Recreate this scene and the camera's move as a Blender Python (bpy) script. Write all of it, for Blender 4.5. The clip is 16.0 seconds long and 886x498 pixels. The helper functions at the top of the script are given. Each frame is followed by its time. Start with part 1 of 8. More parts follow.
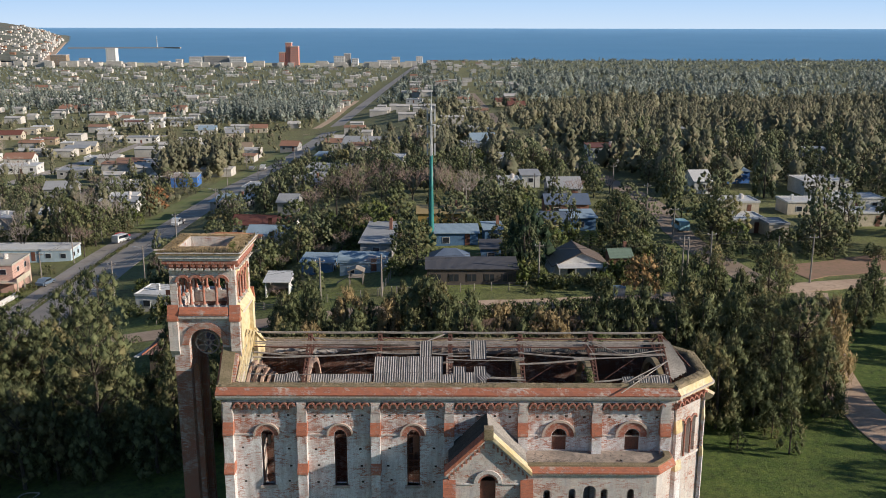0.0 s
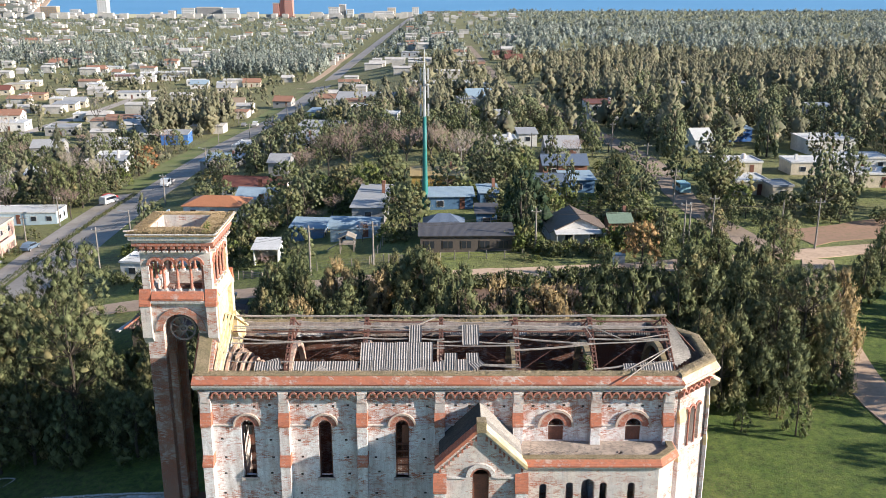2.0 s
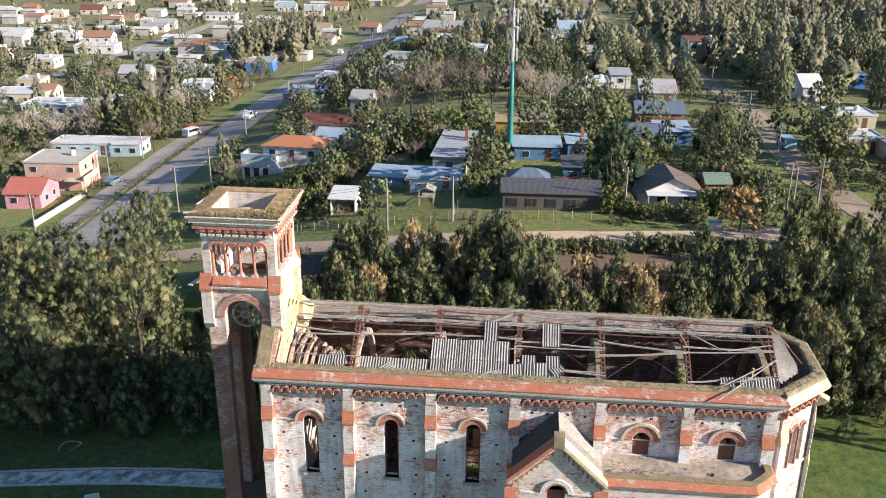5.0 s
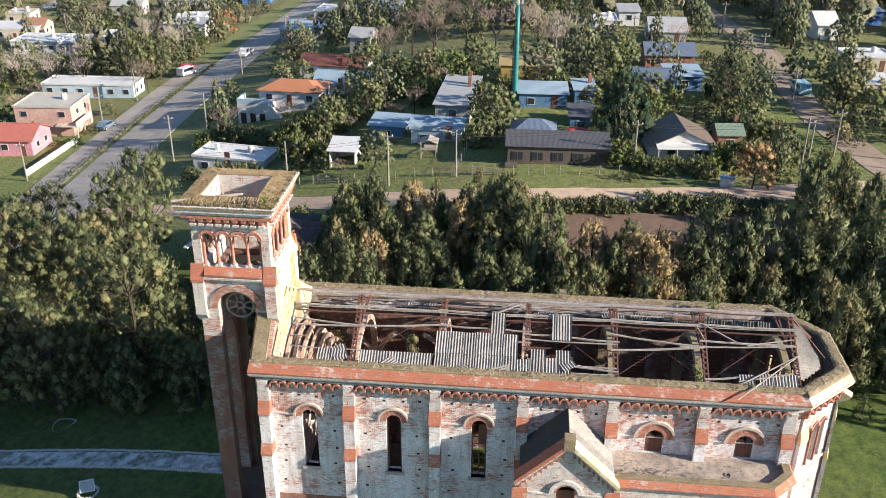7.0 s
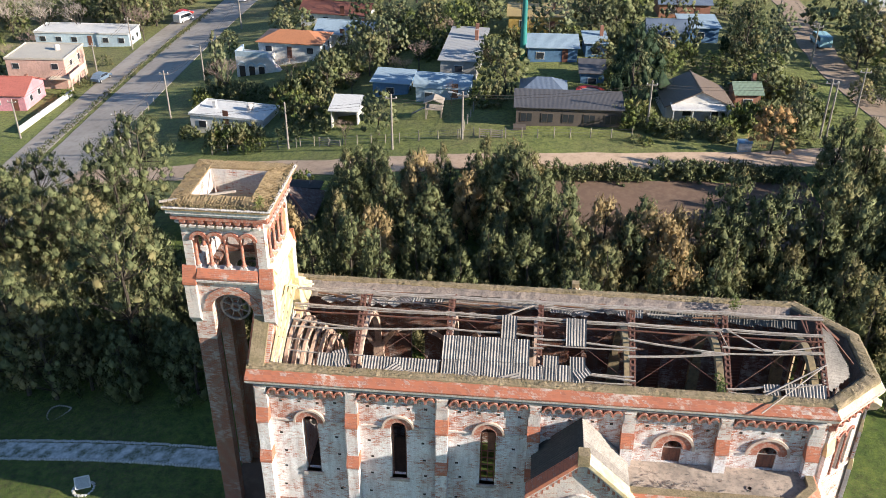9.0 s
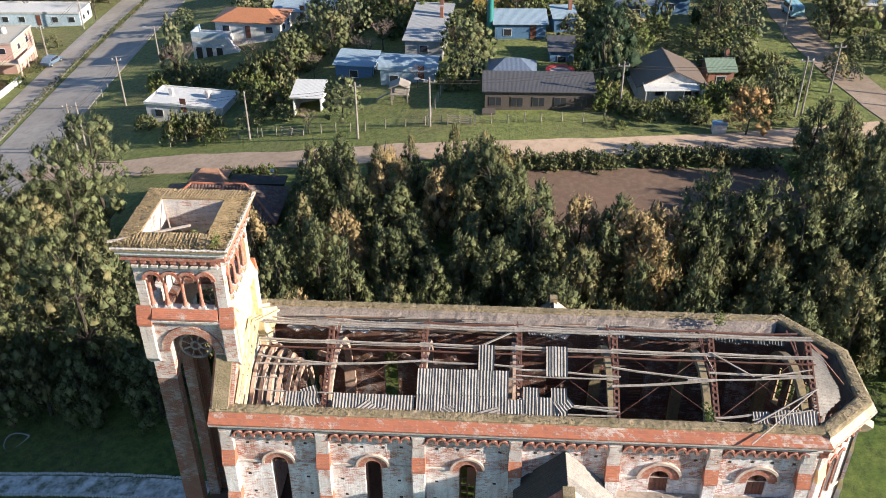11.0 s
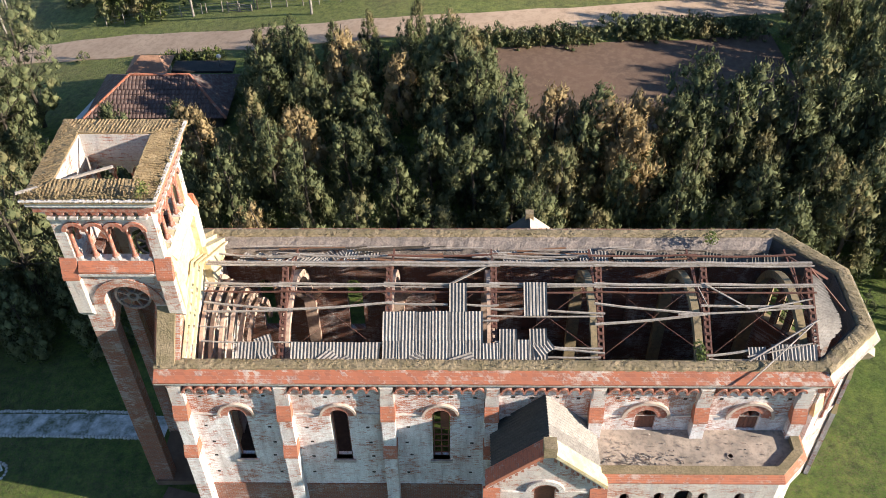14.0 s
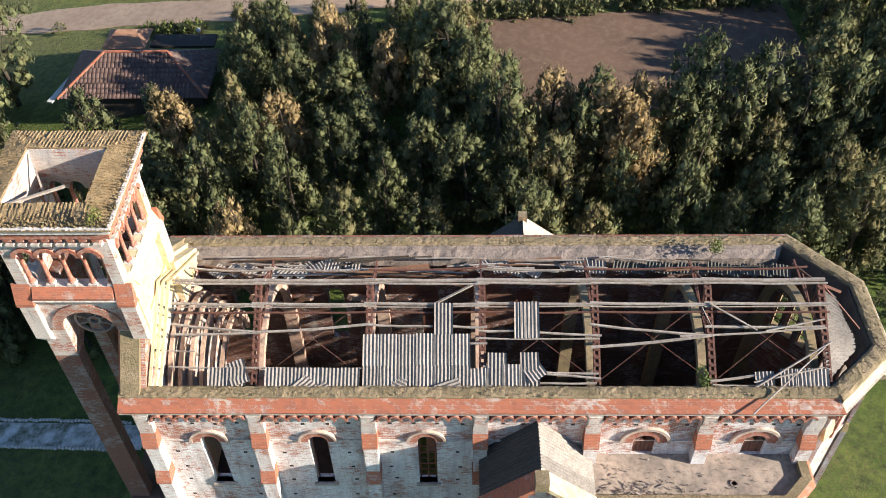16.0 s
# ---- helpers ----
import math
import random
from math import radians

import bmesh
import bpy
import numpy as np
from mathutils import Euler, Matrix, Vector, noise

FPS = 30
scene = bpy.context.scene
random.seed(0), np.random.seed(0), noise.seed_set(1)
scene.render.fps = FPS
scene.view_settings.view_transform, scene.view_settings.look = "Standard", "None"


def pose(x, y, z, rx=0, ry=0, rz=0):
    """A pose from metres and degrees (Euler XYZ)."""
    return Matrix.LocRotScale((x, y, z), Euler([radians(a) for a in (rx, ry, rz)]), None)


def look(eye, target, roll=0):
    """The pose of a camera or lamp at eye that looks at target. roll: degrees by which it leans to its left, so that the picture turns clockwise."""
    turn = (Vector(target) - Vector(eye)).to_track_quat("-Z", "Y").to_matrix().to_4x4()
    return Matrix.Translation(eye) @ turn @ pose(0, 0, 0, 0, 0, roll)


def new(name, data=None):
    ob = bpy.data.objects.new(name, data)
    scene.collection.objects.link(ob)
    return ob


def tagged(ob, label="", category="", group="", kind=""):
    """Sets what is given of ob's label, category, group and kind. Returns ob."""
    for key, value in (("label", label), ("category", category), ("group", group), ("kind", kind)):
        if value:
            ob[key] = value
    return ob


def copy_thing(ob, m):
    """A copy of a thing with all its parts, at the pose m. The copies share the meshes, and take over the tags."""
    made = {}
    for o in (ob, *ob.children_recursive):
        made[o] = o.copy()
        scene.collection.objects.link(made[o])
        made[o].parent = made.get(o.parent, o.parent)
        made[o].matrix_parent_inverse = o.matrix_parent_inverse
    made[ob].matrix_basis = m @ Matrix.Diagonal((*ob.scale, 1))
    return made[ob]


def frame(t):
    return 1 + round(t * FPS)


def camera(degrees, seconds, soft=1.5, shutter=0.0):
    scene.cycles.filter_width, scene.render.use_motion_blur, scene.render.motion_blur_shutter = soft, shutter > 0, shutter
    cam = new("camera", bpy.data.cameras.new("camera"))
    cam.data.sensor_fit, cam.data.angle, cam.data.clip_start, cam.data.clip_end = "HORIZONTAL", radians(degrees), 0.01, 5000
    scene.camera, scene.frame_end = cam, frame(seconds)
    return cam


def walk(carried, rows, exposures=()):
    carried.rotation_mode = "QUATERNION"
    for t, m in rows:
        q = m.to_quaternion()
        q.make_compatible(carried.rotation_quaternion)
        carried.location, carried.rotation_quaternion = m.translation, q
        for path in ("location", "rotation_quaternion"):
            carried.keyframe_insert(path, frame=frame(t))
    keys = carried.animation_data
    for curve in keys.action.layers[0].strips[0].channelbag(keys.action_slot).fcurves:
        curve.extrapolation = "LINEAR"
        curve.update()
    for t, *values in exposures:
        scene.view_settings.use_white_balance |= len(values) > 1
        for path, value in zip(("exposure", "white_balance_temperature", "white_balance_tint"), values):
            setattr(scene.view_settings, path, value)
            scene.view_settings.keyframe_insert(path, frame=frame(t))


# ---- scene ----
cam = camera(52.2, 16.0, 0.75)

PATH = [
    (0, (15.847, -61.13, 37.992), (15.843, -59.19, 37.506), 0.1),
    (0.5, (15.915, -60.003, 38.143), (15.914, -58.072, 37.623), 0.0),
    (1, (16.116, -58.847, 38.343), (16.115, -56.928, 37.779), -0.1),
    (1.5, (16.275, -57.668, 38.548), (16.274, -55.755, 37.963), -0.0),
    (2, (16.355, -56.501, 38.729), (16.357, -54.589, 38.143), -0.0),
    (2.5, (16.489, -55.471, 39.045), (16.383, -53.563, 38.454), 0.1),
    (3, (16.555, -54.313, 39.247), (16.369, -52.412, 38.655), 0.1),
    (3.5, (16.526, -53.152, 39.656), (16.343, -51.251, 39.063), 0.2),
    (4, (16.441, -52.055, 40.209), (16.261, -50.167, 39.573), 0.2),
    (4.5, (16.357, -50.96, 40.682), (16.18, -49.094, 39.986), 0.3),
    (7, (15.586, -45.212, 43.479), (15.415, -43.431, 42.585), 0.3),
    (7.5, (15.344, -44.072, 43.912), (15.175, -42.317, 42.967), 0.4),
    (8, (15.135, -42.941, 44.434), (14.968, -41.215, 43.438), 0.4),
    (8.5, (15.009, -41.625, 44.842), (14.839, -39.908, 43.83), 0.3),
    (10.8, (14.55, -36.221, 47.0), (14.373, -34.552, 45.913), -0.2),
    (11, (14.463, -35.713, 47.118), (14.359, -34.046, 46.019), -0.3),
    (11.5, (14.365, -34.461, 47.181), (14.335, -32.811, 46.052), -0.4),
    (12, (14.375, -33.258, 47.29), (14.342, -31.647, 46.105), -0.6),
    (12.5, (14.381, -32.064, 47.325), (14.346, -30.505, 46.074), -0.7),
    (13, (14.366, -30.878, 47.34), (14.331, -29.371, 46.025), -0.7),
    (13.5, (14.435, -29.692, 47.38), (14.398, -28.231, 46.015), -0.9),
    (14, (14.529, -28.511, 47.331), (14.492, -27.05, 45.965), -0.9),
    (14.5, (14.78, -27.261, 47.326), (14.737, -25.821, 45.939), -1.2),
    (15, (14.925, -25.993, 47.402), (14.883, -24.589, 45.979), -1.4),
    (15.5, (15.075, -24.869, 47.424), (15.034, -23.491, 45.974), -1.3),
    (16, (15.326, -23.707, 47.39), (15.284, -22.328, 45.942), -1.4),
]
walk(cam, [(t, look(eye, target, roll)) for t, eye, target, roll in PATH],
     [(0, 0.2, 6280, 10), (0.5, 0.41, 6230, 10), (1, 0.71, 6180, 10), (1.5, 0.99, 6150, 10), (3, 1.13, 6200, 10), (4.5, 1.14, 6220, 10), (8, 1.2, 6300, 10), (11, 1.2, 6350, 10), (16, 1.18, 6420, 10)])


# ---- world, sun ----
SUN_EL, SUN_AZ = 21.0, 14.3      # elevation, and degrees in front of the +x axis towards -y
sun_way = Vector((math.cos(radians(SUN_EL)) * math.cos(radians(SUN_AZ)), -math.cos(radians(SUN_EL)) * math.sin(radians(SUN_AZ)), math.sin(radians(SUN_EL))))
world = bpy.data.worlds.new("world")
scene.world = world
world.use_nodes = True
wn = world.node_tree.nodes
sky = wn.new("ShaderNodeTexSky")
sky.sky_type, sky.sun_disc = "NISHITA", False
sky.sun_elevation, sky.sun_rotation = radians(SUN_EL), math.atan2(sun_way.x, sun_way.y)
sky.air_density, sky.dust_density, sky.ozone_density = 1.0, 0.1, 4.0
world.node_tree.links.new(sky.outputs[0], wn["Background"].inputs[0])
wn["Background"].inputs[1].default_value = 0.078
sun_data = bpy.data.lights.new("sun", "SUN")
sun_data.energy, sun_data.angle, sun_data.color = 5.0, radians(0.6), (1.0, 0.885, 0.735)
sun = new("sun", sun_data)
sun.matrix_world = look(sun_way * 300, (0, 0, 0))

# ---- materials ----
def nodes_of(name):
    m = bpy.data.materials.new(name)
    m.use_nodes = True
    t = m.node_tree
    return m, t, t.nodes["Principled BSDF"]


def add(t, kind, **values):
    n = t.nodes.new(kind)
    for key, value in values.items():
        n.inputs[key.replace("_", " ")].default_value = value
    return n


def noise_of(t, vec, scale, detail=5.0, rough=0.6):
    n = add(t, "ShaderNodeTexNoise", Scale=scale, Detail=detail, Roughness=rough)
    t.links.new(vec, n.inputs["Vector"])
    return n.outputs["Fac"]


def steps(t, fac, *stops):
    r = t.nodes.new("ShaderNodeValToRGB")
    e = r.color_ramp.elements
    while len(e) < len(stops):
        e.new(0.5)
    for el, (p, c) in zip(e, stops):
        el.position, el.color = p, (*c, 1.0) if len(c) == 3 else c
    t.links.new(fac, r.inputs[0])
    return r.outputs[0]


def blend(t, fac, a, b, kind="MIX"):
    m = t.nodes.new("ShaderNodeMix")
    m.data_type, m.blend_type = "RGBA", kind
    for value, slot in ((fac, 0), (a, 6), (b, 7)):
        if hasattr(value, "is_linked"):
            t.links.new(value, m.inputs[slot])
        else:
            m.inputs[slot].default_value = value if slot == 0 else (*value, 1.0)
    return m.outputs[2]


def maths(t, op, a, b=0.0):
    m = t.nodes.new("ShaderNodeMath")
    m.operation = op
    for value, slot in ((a, 0), (b, 1)):
        if hasattr(value, "is_linked"):
            t.links.new(value, m.inputs[slot])
        else:
            m.inputs[slot].default_value = value
    return m.outputs[0]


def bumped(t, b, height, strength=0.4, distance=0.02):
    n = add(t, "ShaderNodeBump", Strength=strength, Distance=distance)
    t.links.new(height, n.inputs["Height"])
    t.links.new(n.outputs[0], b.inputs["Normal"])


def where(t):
    return t.nodes.new("ShaderNodeNewGeometry").outputs["Position"]


def surface(name, a, b, c=None, big=0.4, small=6.0, rough=0.85, metal=0.0, bump=0.4, depth=0.02, vary=0.0):
    """Two colours in large patches, grain and stains of a third at a small scale."""
    m, t, s = nodes_of(name)
    p = t.nodes.new("ShaderNodeTexCoord").outputs["Object"]
    n1, n2 = noise_of(t, p, big, 6), noise_of(t, p, small, 8, 0.7)
    col = blend(t, steps(t, n1, (0.38, (0, 0, 0)), (0.62, (1, 1, 1))), a, b)
    col = blend(t, steps(t, n2, (0.45, (0, 0, 0)), (0.75, (1, 1, 1))), col, c or tuple(v * 0.55 for v in a))
    if vary:
        r = t.nodes.new("ShaderNodeObjectInfo").outputs["Random"]
        h = add(t, "ShaderNodeHueSaturation")
        t.links.new(maths(t, "ADD", maths(t, "MULTIPLY", r, vary), 1 - vary / 2), h.inputs["Value"])
        t.links.new(col, h.inputs["Color"])
        col = h.outputs[0]
    t.links.new(col, s.inputs["Base Color"])
    s.inputs["Roughness"].default_value, s.inputs["Metallic"].default_value = rough, metal
    bumped(t, s, n2, bump, depth)
    return m


def masonry(name, plaster, lime, shift=0.0, stain=0.5, brick_tone=1.0, high_bare=0.0, size=(0.27, 0.085, 0.012), mortar=(0.36, 0.31, 0.27)):
    """Red brick under flaking whitewash; plaster: how much of it still holds, 0 to 1."""
    m, t, s = nodes_of(name)
    p = where(t)
    sep = t.nodes.new("ShaderNodeSeparateXYZ")
    t.links.new(p, sep.inputs[0])
    com = t.nodes.new("ShaderNodeCombineXYZ")
    t.links.new(maths(t, "ADD", sep.outputs[0], sep.outputs[1]), com.inputs[0])
    t.links.new(sep.outputs[2], com.inputs[1])
    brick = add(t, "ShaderNodeTexBrick", Scale=1.0, Mortar_Size=size[2], Brick_Width=size[0], Row_Height=size[1], Bias=-0.2)
    brick.inputs["Color1"].default_value = (0.42 * brick_tone, 0.145 * brick_tone, 0.08 * brick_tone, 1)
    brick.inputs["Color2"].default_value = (0.28 * brick_tone, 0.105 * brick_tone, 0.068 * brick_tone, 1)
    brick.inputs["Mortar"].default_value = (*(c * brick_tone for c in mortar), 1)
    t.links.new(com.outputs[0], brick.inputs["Vector"])
    n1, n2, n3 = noise_of(t, p, 0.55, 8, 0.68), noise_of(t, p, 2.6, 8, 0.75), noise_of(t, p, 9.0, 6, 0.7)
    stretched = add(t, "ShaderNodeMapping", Scale=(1.6, 1.6, 0.22))
    t.links.new(p, stretched.inputs[0])
    runs = noise_of(t, stretched.outputs[0], 1.1, 6, 0.65)
    cover = maths(t, "ADD", maths(t, "MULTIPLY", n1, 0.5), maths(t, "ADD", maths(t, "MULTIPLY", n2, 0.3), maths(t, "MULTIPLY", n3, 0.2)))
    single = add(t, "ShaderNodeTexBrick", Scale=1.0, Mortar_Size=0.0, Brick_Width=size[0], Row_Height=size[1], Bias=0.0)
    single.inputs["Color1"].default_value, single.inputs["Color2"].default_value = (0, 0, 0, 1), (1, 1, 1, 1)
    t.links.new(com.outputs[0], single.inputs["Vector"])
    cover = maths(t, "ADD", cover, maths(t, "MULTIPLY", maths(t, "SUBTRACT", single.outputs["Color"], 0.5), 0.10))
    edge = 0.62 - 0.24 * plaster + shift
    if high_bare:                      # the whitewash has gone first above the windows
        cover = maths(t, "SUBTRACT", cover, maths(t, "MULTIPLY", steps(t, maths(t, "DIVIDE", sep.outputs[2], 12.0), (0.68, (0, 0, 0)), (0.74, (1, 1, 1))), high_bare))
    mask = steps(t, maths(t, "ADD", cover, maths(t, "MULTIPLY", brick.outputs["Fac"], 0.035)), (edge - 0.05, (0, 0, 0)), (edge + 0.06, (1, 1, 1)))
    old = blend(t, steps(t, runs, (0.42, (0, 0, 0)), (0.68, (1, 1, 1))), lime, (0.56, 0.54, 0.53))
    old = blend(t, steps(t, n3, (0.5, (0, 0, 0)), (0.78, (1, 1, 1))), old, (0.40, 0.34, 0.30))
    thin = maths(t, "MULTIPLY", steps(t, noise_of(t, p, 1.3, 7, 0.7), (0.42, (0, 0, 0)), (0.66, (1, 1, 1))), 0.26)      # worn thin, the courses show through
    old = blend(t, thin, old, brick.outputs["Color"])
    grime = steps(t, noise_of(t, p, 17.0, 5, 0.75), (0.5, (1, 1, 1)), (0.72, (0.62, 0.58, 0.55)))
    old = blend(t, 0.4, old, grime, "MULTIPLY")
    col = blend(t, mask, brick.outputs["Color"], old)
    dark = steps(t, noise_of(t, stretched.outputs[0], 2.2, 9, 0.78), (0.56, (0, 0, 0)), (0.7, (1, 1, 1)))
    col = blend(t, maths(t, "MULTIPLY", dark, stain), col, (0.13, 0.105, 0.09))
    t.links.new(col, s.inputs["Base Color"])
    s.inputs["Roughness"].default_value = 0.92
    high = maths(t, "ADD", maths(t, "MULTIPLY", mask, 0.6), maths(t, "ADD", n3, maths(t, "MULTIPLY", brick.outputs["Fac"], -0.4)))
    bumped(t, s, high, 0.8, 0.035)
    return m


def leaves(name, dark, light, rust, rusty=0.0, grain=1.3):
    """Foliage: each leaf clump has its own tone, and each tree too."""
    m, t, s = nodes_of(name)
    g = t.nodes.new("ShaderNodeNewGeometry")
    r = t.nodes.new("ShaderNodeObjectInfo").outputs["Random"]
    tone = maths(t, "ADD", maths(t, "MULTIPLY", g.outputs["Random Per Island"], 0.15), maths(t, "MULTIPLY", steps(t, noise_of(t, g.outputs["Position"], grain, 2), (0.34, (0, 0, 0)), (0.66, (1, 1, 1))), 0.8))
    col = blend(t, tone, dark, light)
    patch = noise_of(t, g.outputs["Position"], 0.35, 3)
    col = blend(t, steps(t, maths(t, "ADD", patch, maths(t, "MULTIPLY", r, 0.25)), (0.66 - rusty, (0, 0, 0)), (0.86 - rusty, (1, 1, 1))), col, rust)
    t.links.new(col, s.inputs["Base Color"])
    s.inputs["Roughness"].default_value = 0.75
    s.inputs["Specular IOR Level"].default_value = 0.2
    tr = t.nodes.new("ShaderNodeBsdfTranslucent")
    t.links.new(col, tr.inputs[0])
    mix = t.nodes.new("ShaderNodeMixShader")
    mix.inputs[0].default_value = 0.22
    t.links.new(s.outputs[0], mix.inputs[1])
    t.links.new(tr.outputs[0], mix.inputs[2])
    t.links.new(mix.outputs[0], t.nodes["Material Output"].inputs[0])
    return m


M = {}
M["wall"] = masonry("flaking whitewash on brick", 0.72, (0.86, 0.86, 0.86), 0.0, 0.34, high_bare=0.06, mortar=(0.46, 0.40, 0.36))
M["cornice"] = masonry("red cornice brick with traces of lime", 0.22, (0.66, 0.58, 0.48), 0.0, 0.5, size=(0.27, 0.1, 0.006), mortar=(0.38, 0.15, 0.09))
M["wall_mid"] = masonry("worn whitewash on brick", 0.70, (0.64, 0.60, 0.56), 0.0, 0.45)
M["wall_red"] = masonry("bare brick with traces of whitewash", 0.34, (0.60, 0.55, 0.49))
M["tower_brick"] = masonry("dirty red-brown brick", 0.2, (0.33, 0.28, 0.25), 0.0, 0.8, 0.66)
M["wall_white"] = masonry("whitewashed brick", 0.74, (0.70, 0.65, 0.59), 0.0, 0.5)
# Brick and lime darkened to stand for the shade inside the church.
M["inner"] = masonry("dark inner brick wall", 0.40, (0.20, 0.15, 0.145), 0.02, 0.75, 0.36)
M["terracotta"] = masonry("weathered red brick weathering", 0.2, (0.62, 0.47, 0.38), 0.02, 0.5, 1.15, size=(0.27, 0.09, 0.006), mortar=(0.36, 0.17, 0.11))
M["brickred"] = surface("moulded red brick", (0.40, 0.13, 0.075), (0.30, 0.095, 0.06), (0.50, 0.40, 0.34), 1.2, 7.0)
M["moss"] = surface("mossy mortar", (0.36, 0.275, 0.17), (0.24, 0.19, 0.105), (0.12, 0.10, 0.06), 1.2, 9.0, 0.97, 0, 1.0, 0.08)
M["rim"] = surface("golden mossy tile bedding", (0.44, 0.315, 0.165), (0.32, 0.225, 0.115), (0.15, 0.11, 0.06), 1.6, 11.0, 0.97, 0, 1.0, 0.12)
M["rubble"] = surface("grey rubble wall", (0.34, 0.28, 0.245), (0.22, 0.19, 0.175), (0.09, 0.075, 0.07), 1.5, 9.0, 0.95, 0, 1.0, 0.06)
M["concrete"] = surface("dusty concrete", (0.50, 0.42, 0.365), (0.29, 0.25, 0.225), (0.16, 0.14, 0.125), 0.55, 3.0, 0.95)
M["stone"] = surface("pale grey moulding", (0.74, 0.70, 0.66), (0.60, 0.54, 0.49), (0.30, 0.20, 0.16), 1.0, 6.0, 0.9)
M["hood"] = surface("buff moulded stone", (0.50, 0.39, 0.32), (0.40, 0.29, 0.23), (0.62, 0.56, 0.50), 1.0, 6.0, 0.9)
# Cream carries the warm sunlight of the sun-facing sides in its colour.
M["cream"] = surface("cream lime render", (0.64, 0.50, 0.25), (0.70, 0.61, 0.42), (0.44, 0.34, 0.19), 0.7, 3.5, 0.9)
M["steel"] = surface("rusted steel", (0.135, 0.05, 0.036), (0.095, 0.04, 0.032), (0.20, 0.11, 0.07), 2.0, 12.0, 0.8)
M["purlin"] = surface("weathered grey timber", (0.44, 0.39, 0.345), (0.31, 0.265, 0.23), (0.14, 0.11, 0.09), 1.5, 9.0, 0.85)
M["sheet"] = surface("weathered fibre cement", (0.34, 0.31, 0.28), (0.25, 0.225, 0.205), (0.13, 0.115, 0.10), 1.2, 8.0, 0.9, 0, 0.3, 0.01, 0.35)
# For the porches' west slopes, whose shade is put into the colour.
M["sheet_shaded"] = surface("blackened mossy roofing", (0.075, 0.07, 0.062), (0.05, 0.048, 0.045), (0.12, 0.11, 0.09), 1.2, 8.0, 0.95)
# Darker copy of the sheet, with the apse wall's shade in its colour.
M["sheet_moss_shade"] = surface("mossy dark fibre cement", (0.13, 0.12, 0.10), (0.09, 0.085, 0.07), (0.05, 0.048, 0.04), 1.2, 8.0, 0.95)
M["batten_brown"] = surface("rust-brown timber", (0.26, 0.13, 0.07), (0.19, 0.10, 0.06), (0.10, 0.06, 0.04), 1.5, 8.0, 0.85)
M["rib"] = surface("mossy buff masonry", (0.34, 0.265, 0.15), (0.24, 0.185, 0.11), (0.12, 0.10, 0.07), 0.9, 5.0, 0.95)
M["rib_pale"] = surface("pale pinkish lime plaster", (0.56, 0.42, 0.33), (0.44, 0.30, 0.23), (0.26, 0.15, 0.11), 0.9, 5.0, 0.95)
M["door"] = surface("rust-brown boards", (0.20, 0.075, 0.045), (0.15, 0.06, 0.04), (0.08, 0.04, 0.03), 1.5, 8.0, 0.75)
M["dark"] = surface("dark timber", (0.035, 0.028, 0.024), (0.05, 0.04, 0.033), None, 1.0, 6.0, 0.8)
M["bark"] = surface("grey-brown bark", (0.085, 0.066, 0.05), (0.06, 0.048, 0.037), None, 1.5, 8.0, 0.95, 0, 1.0, 0.05)
M["leaf"] = leaves("olive foliage", (0.044, 0.059, 0.028), (0.235, 0.25, 0.115), (0.25, 0.21, 0.10))
# Lighter leaf colour stands for full sun on the western eucalyptus.
M["leaf_pale"] = leaves("pale yellow-green foliage", (0.10, 0.105, 0.04), (0.33, 0.31, 0.135), (0.30, 0.25, 0.11), 0.05)
M["leaf_rust"] = leaves("browning foliage", (0.17, 0.13, 0.062), (0.52, 0.39, 0.2), (0.42, 0.31, 0.155), 0.12)
# Lighter and bluer than near leaves: the distance haze is in the colour.
M["leaf_hazed"] = leaves("distant foliage", (0.15, 0.185, 0.165), (0.41, 0.45, 0.385), (0.39, 0.37, 0.30), 0.03, 0.05)
M["leaf_town"] = leaves("town foliage", (0.065, 0.082, 0.042), (0.25, 0.265, 0.14), (0.21, 0.185, 0.10))
M["leaf_bright"] = leaves("fresh green foliage", (0.06, 0.085, 0.025), (0.19, 0.22, 0.065), (0.17, 0.18, 0.055))

# ---- ground shape ----
def soft(v, w):
    return w * math.log1p(math.exp(min(v / w, 60.0))) if v / w < 60 else v


def gz(x, y):
    """Height of the ground: the church's lawn, a low rise behind it, and the long fall to the sea."""
    left = soft(-(x + 10), 5.0)
    left -= soft(left - 56, 6.0)
    right = soft(x - 5, 6.0)
    right -= soft(right - 80, 10.0)
    lawn = -1.4 + 0.03 * right - 0.19 * left
    side = soft(8 - x, 5.0)
    side -= soft(side - 70, 6.0)
    s = min(1.0, max(0.0, (y - 25) / 33))
    z = lawn + (1.0 - 0.19 * side - lawn) * s * s * (3 - 2 * s)
    down = 0.045 * soft(y - 115, 20.0)
    down -= 0.028 * soft(y - 480, 40.0)
    return z - down


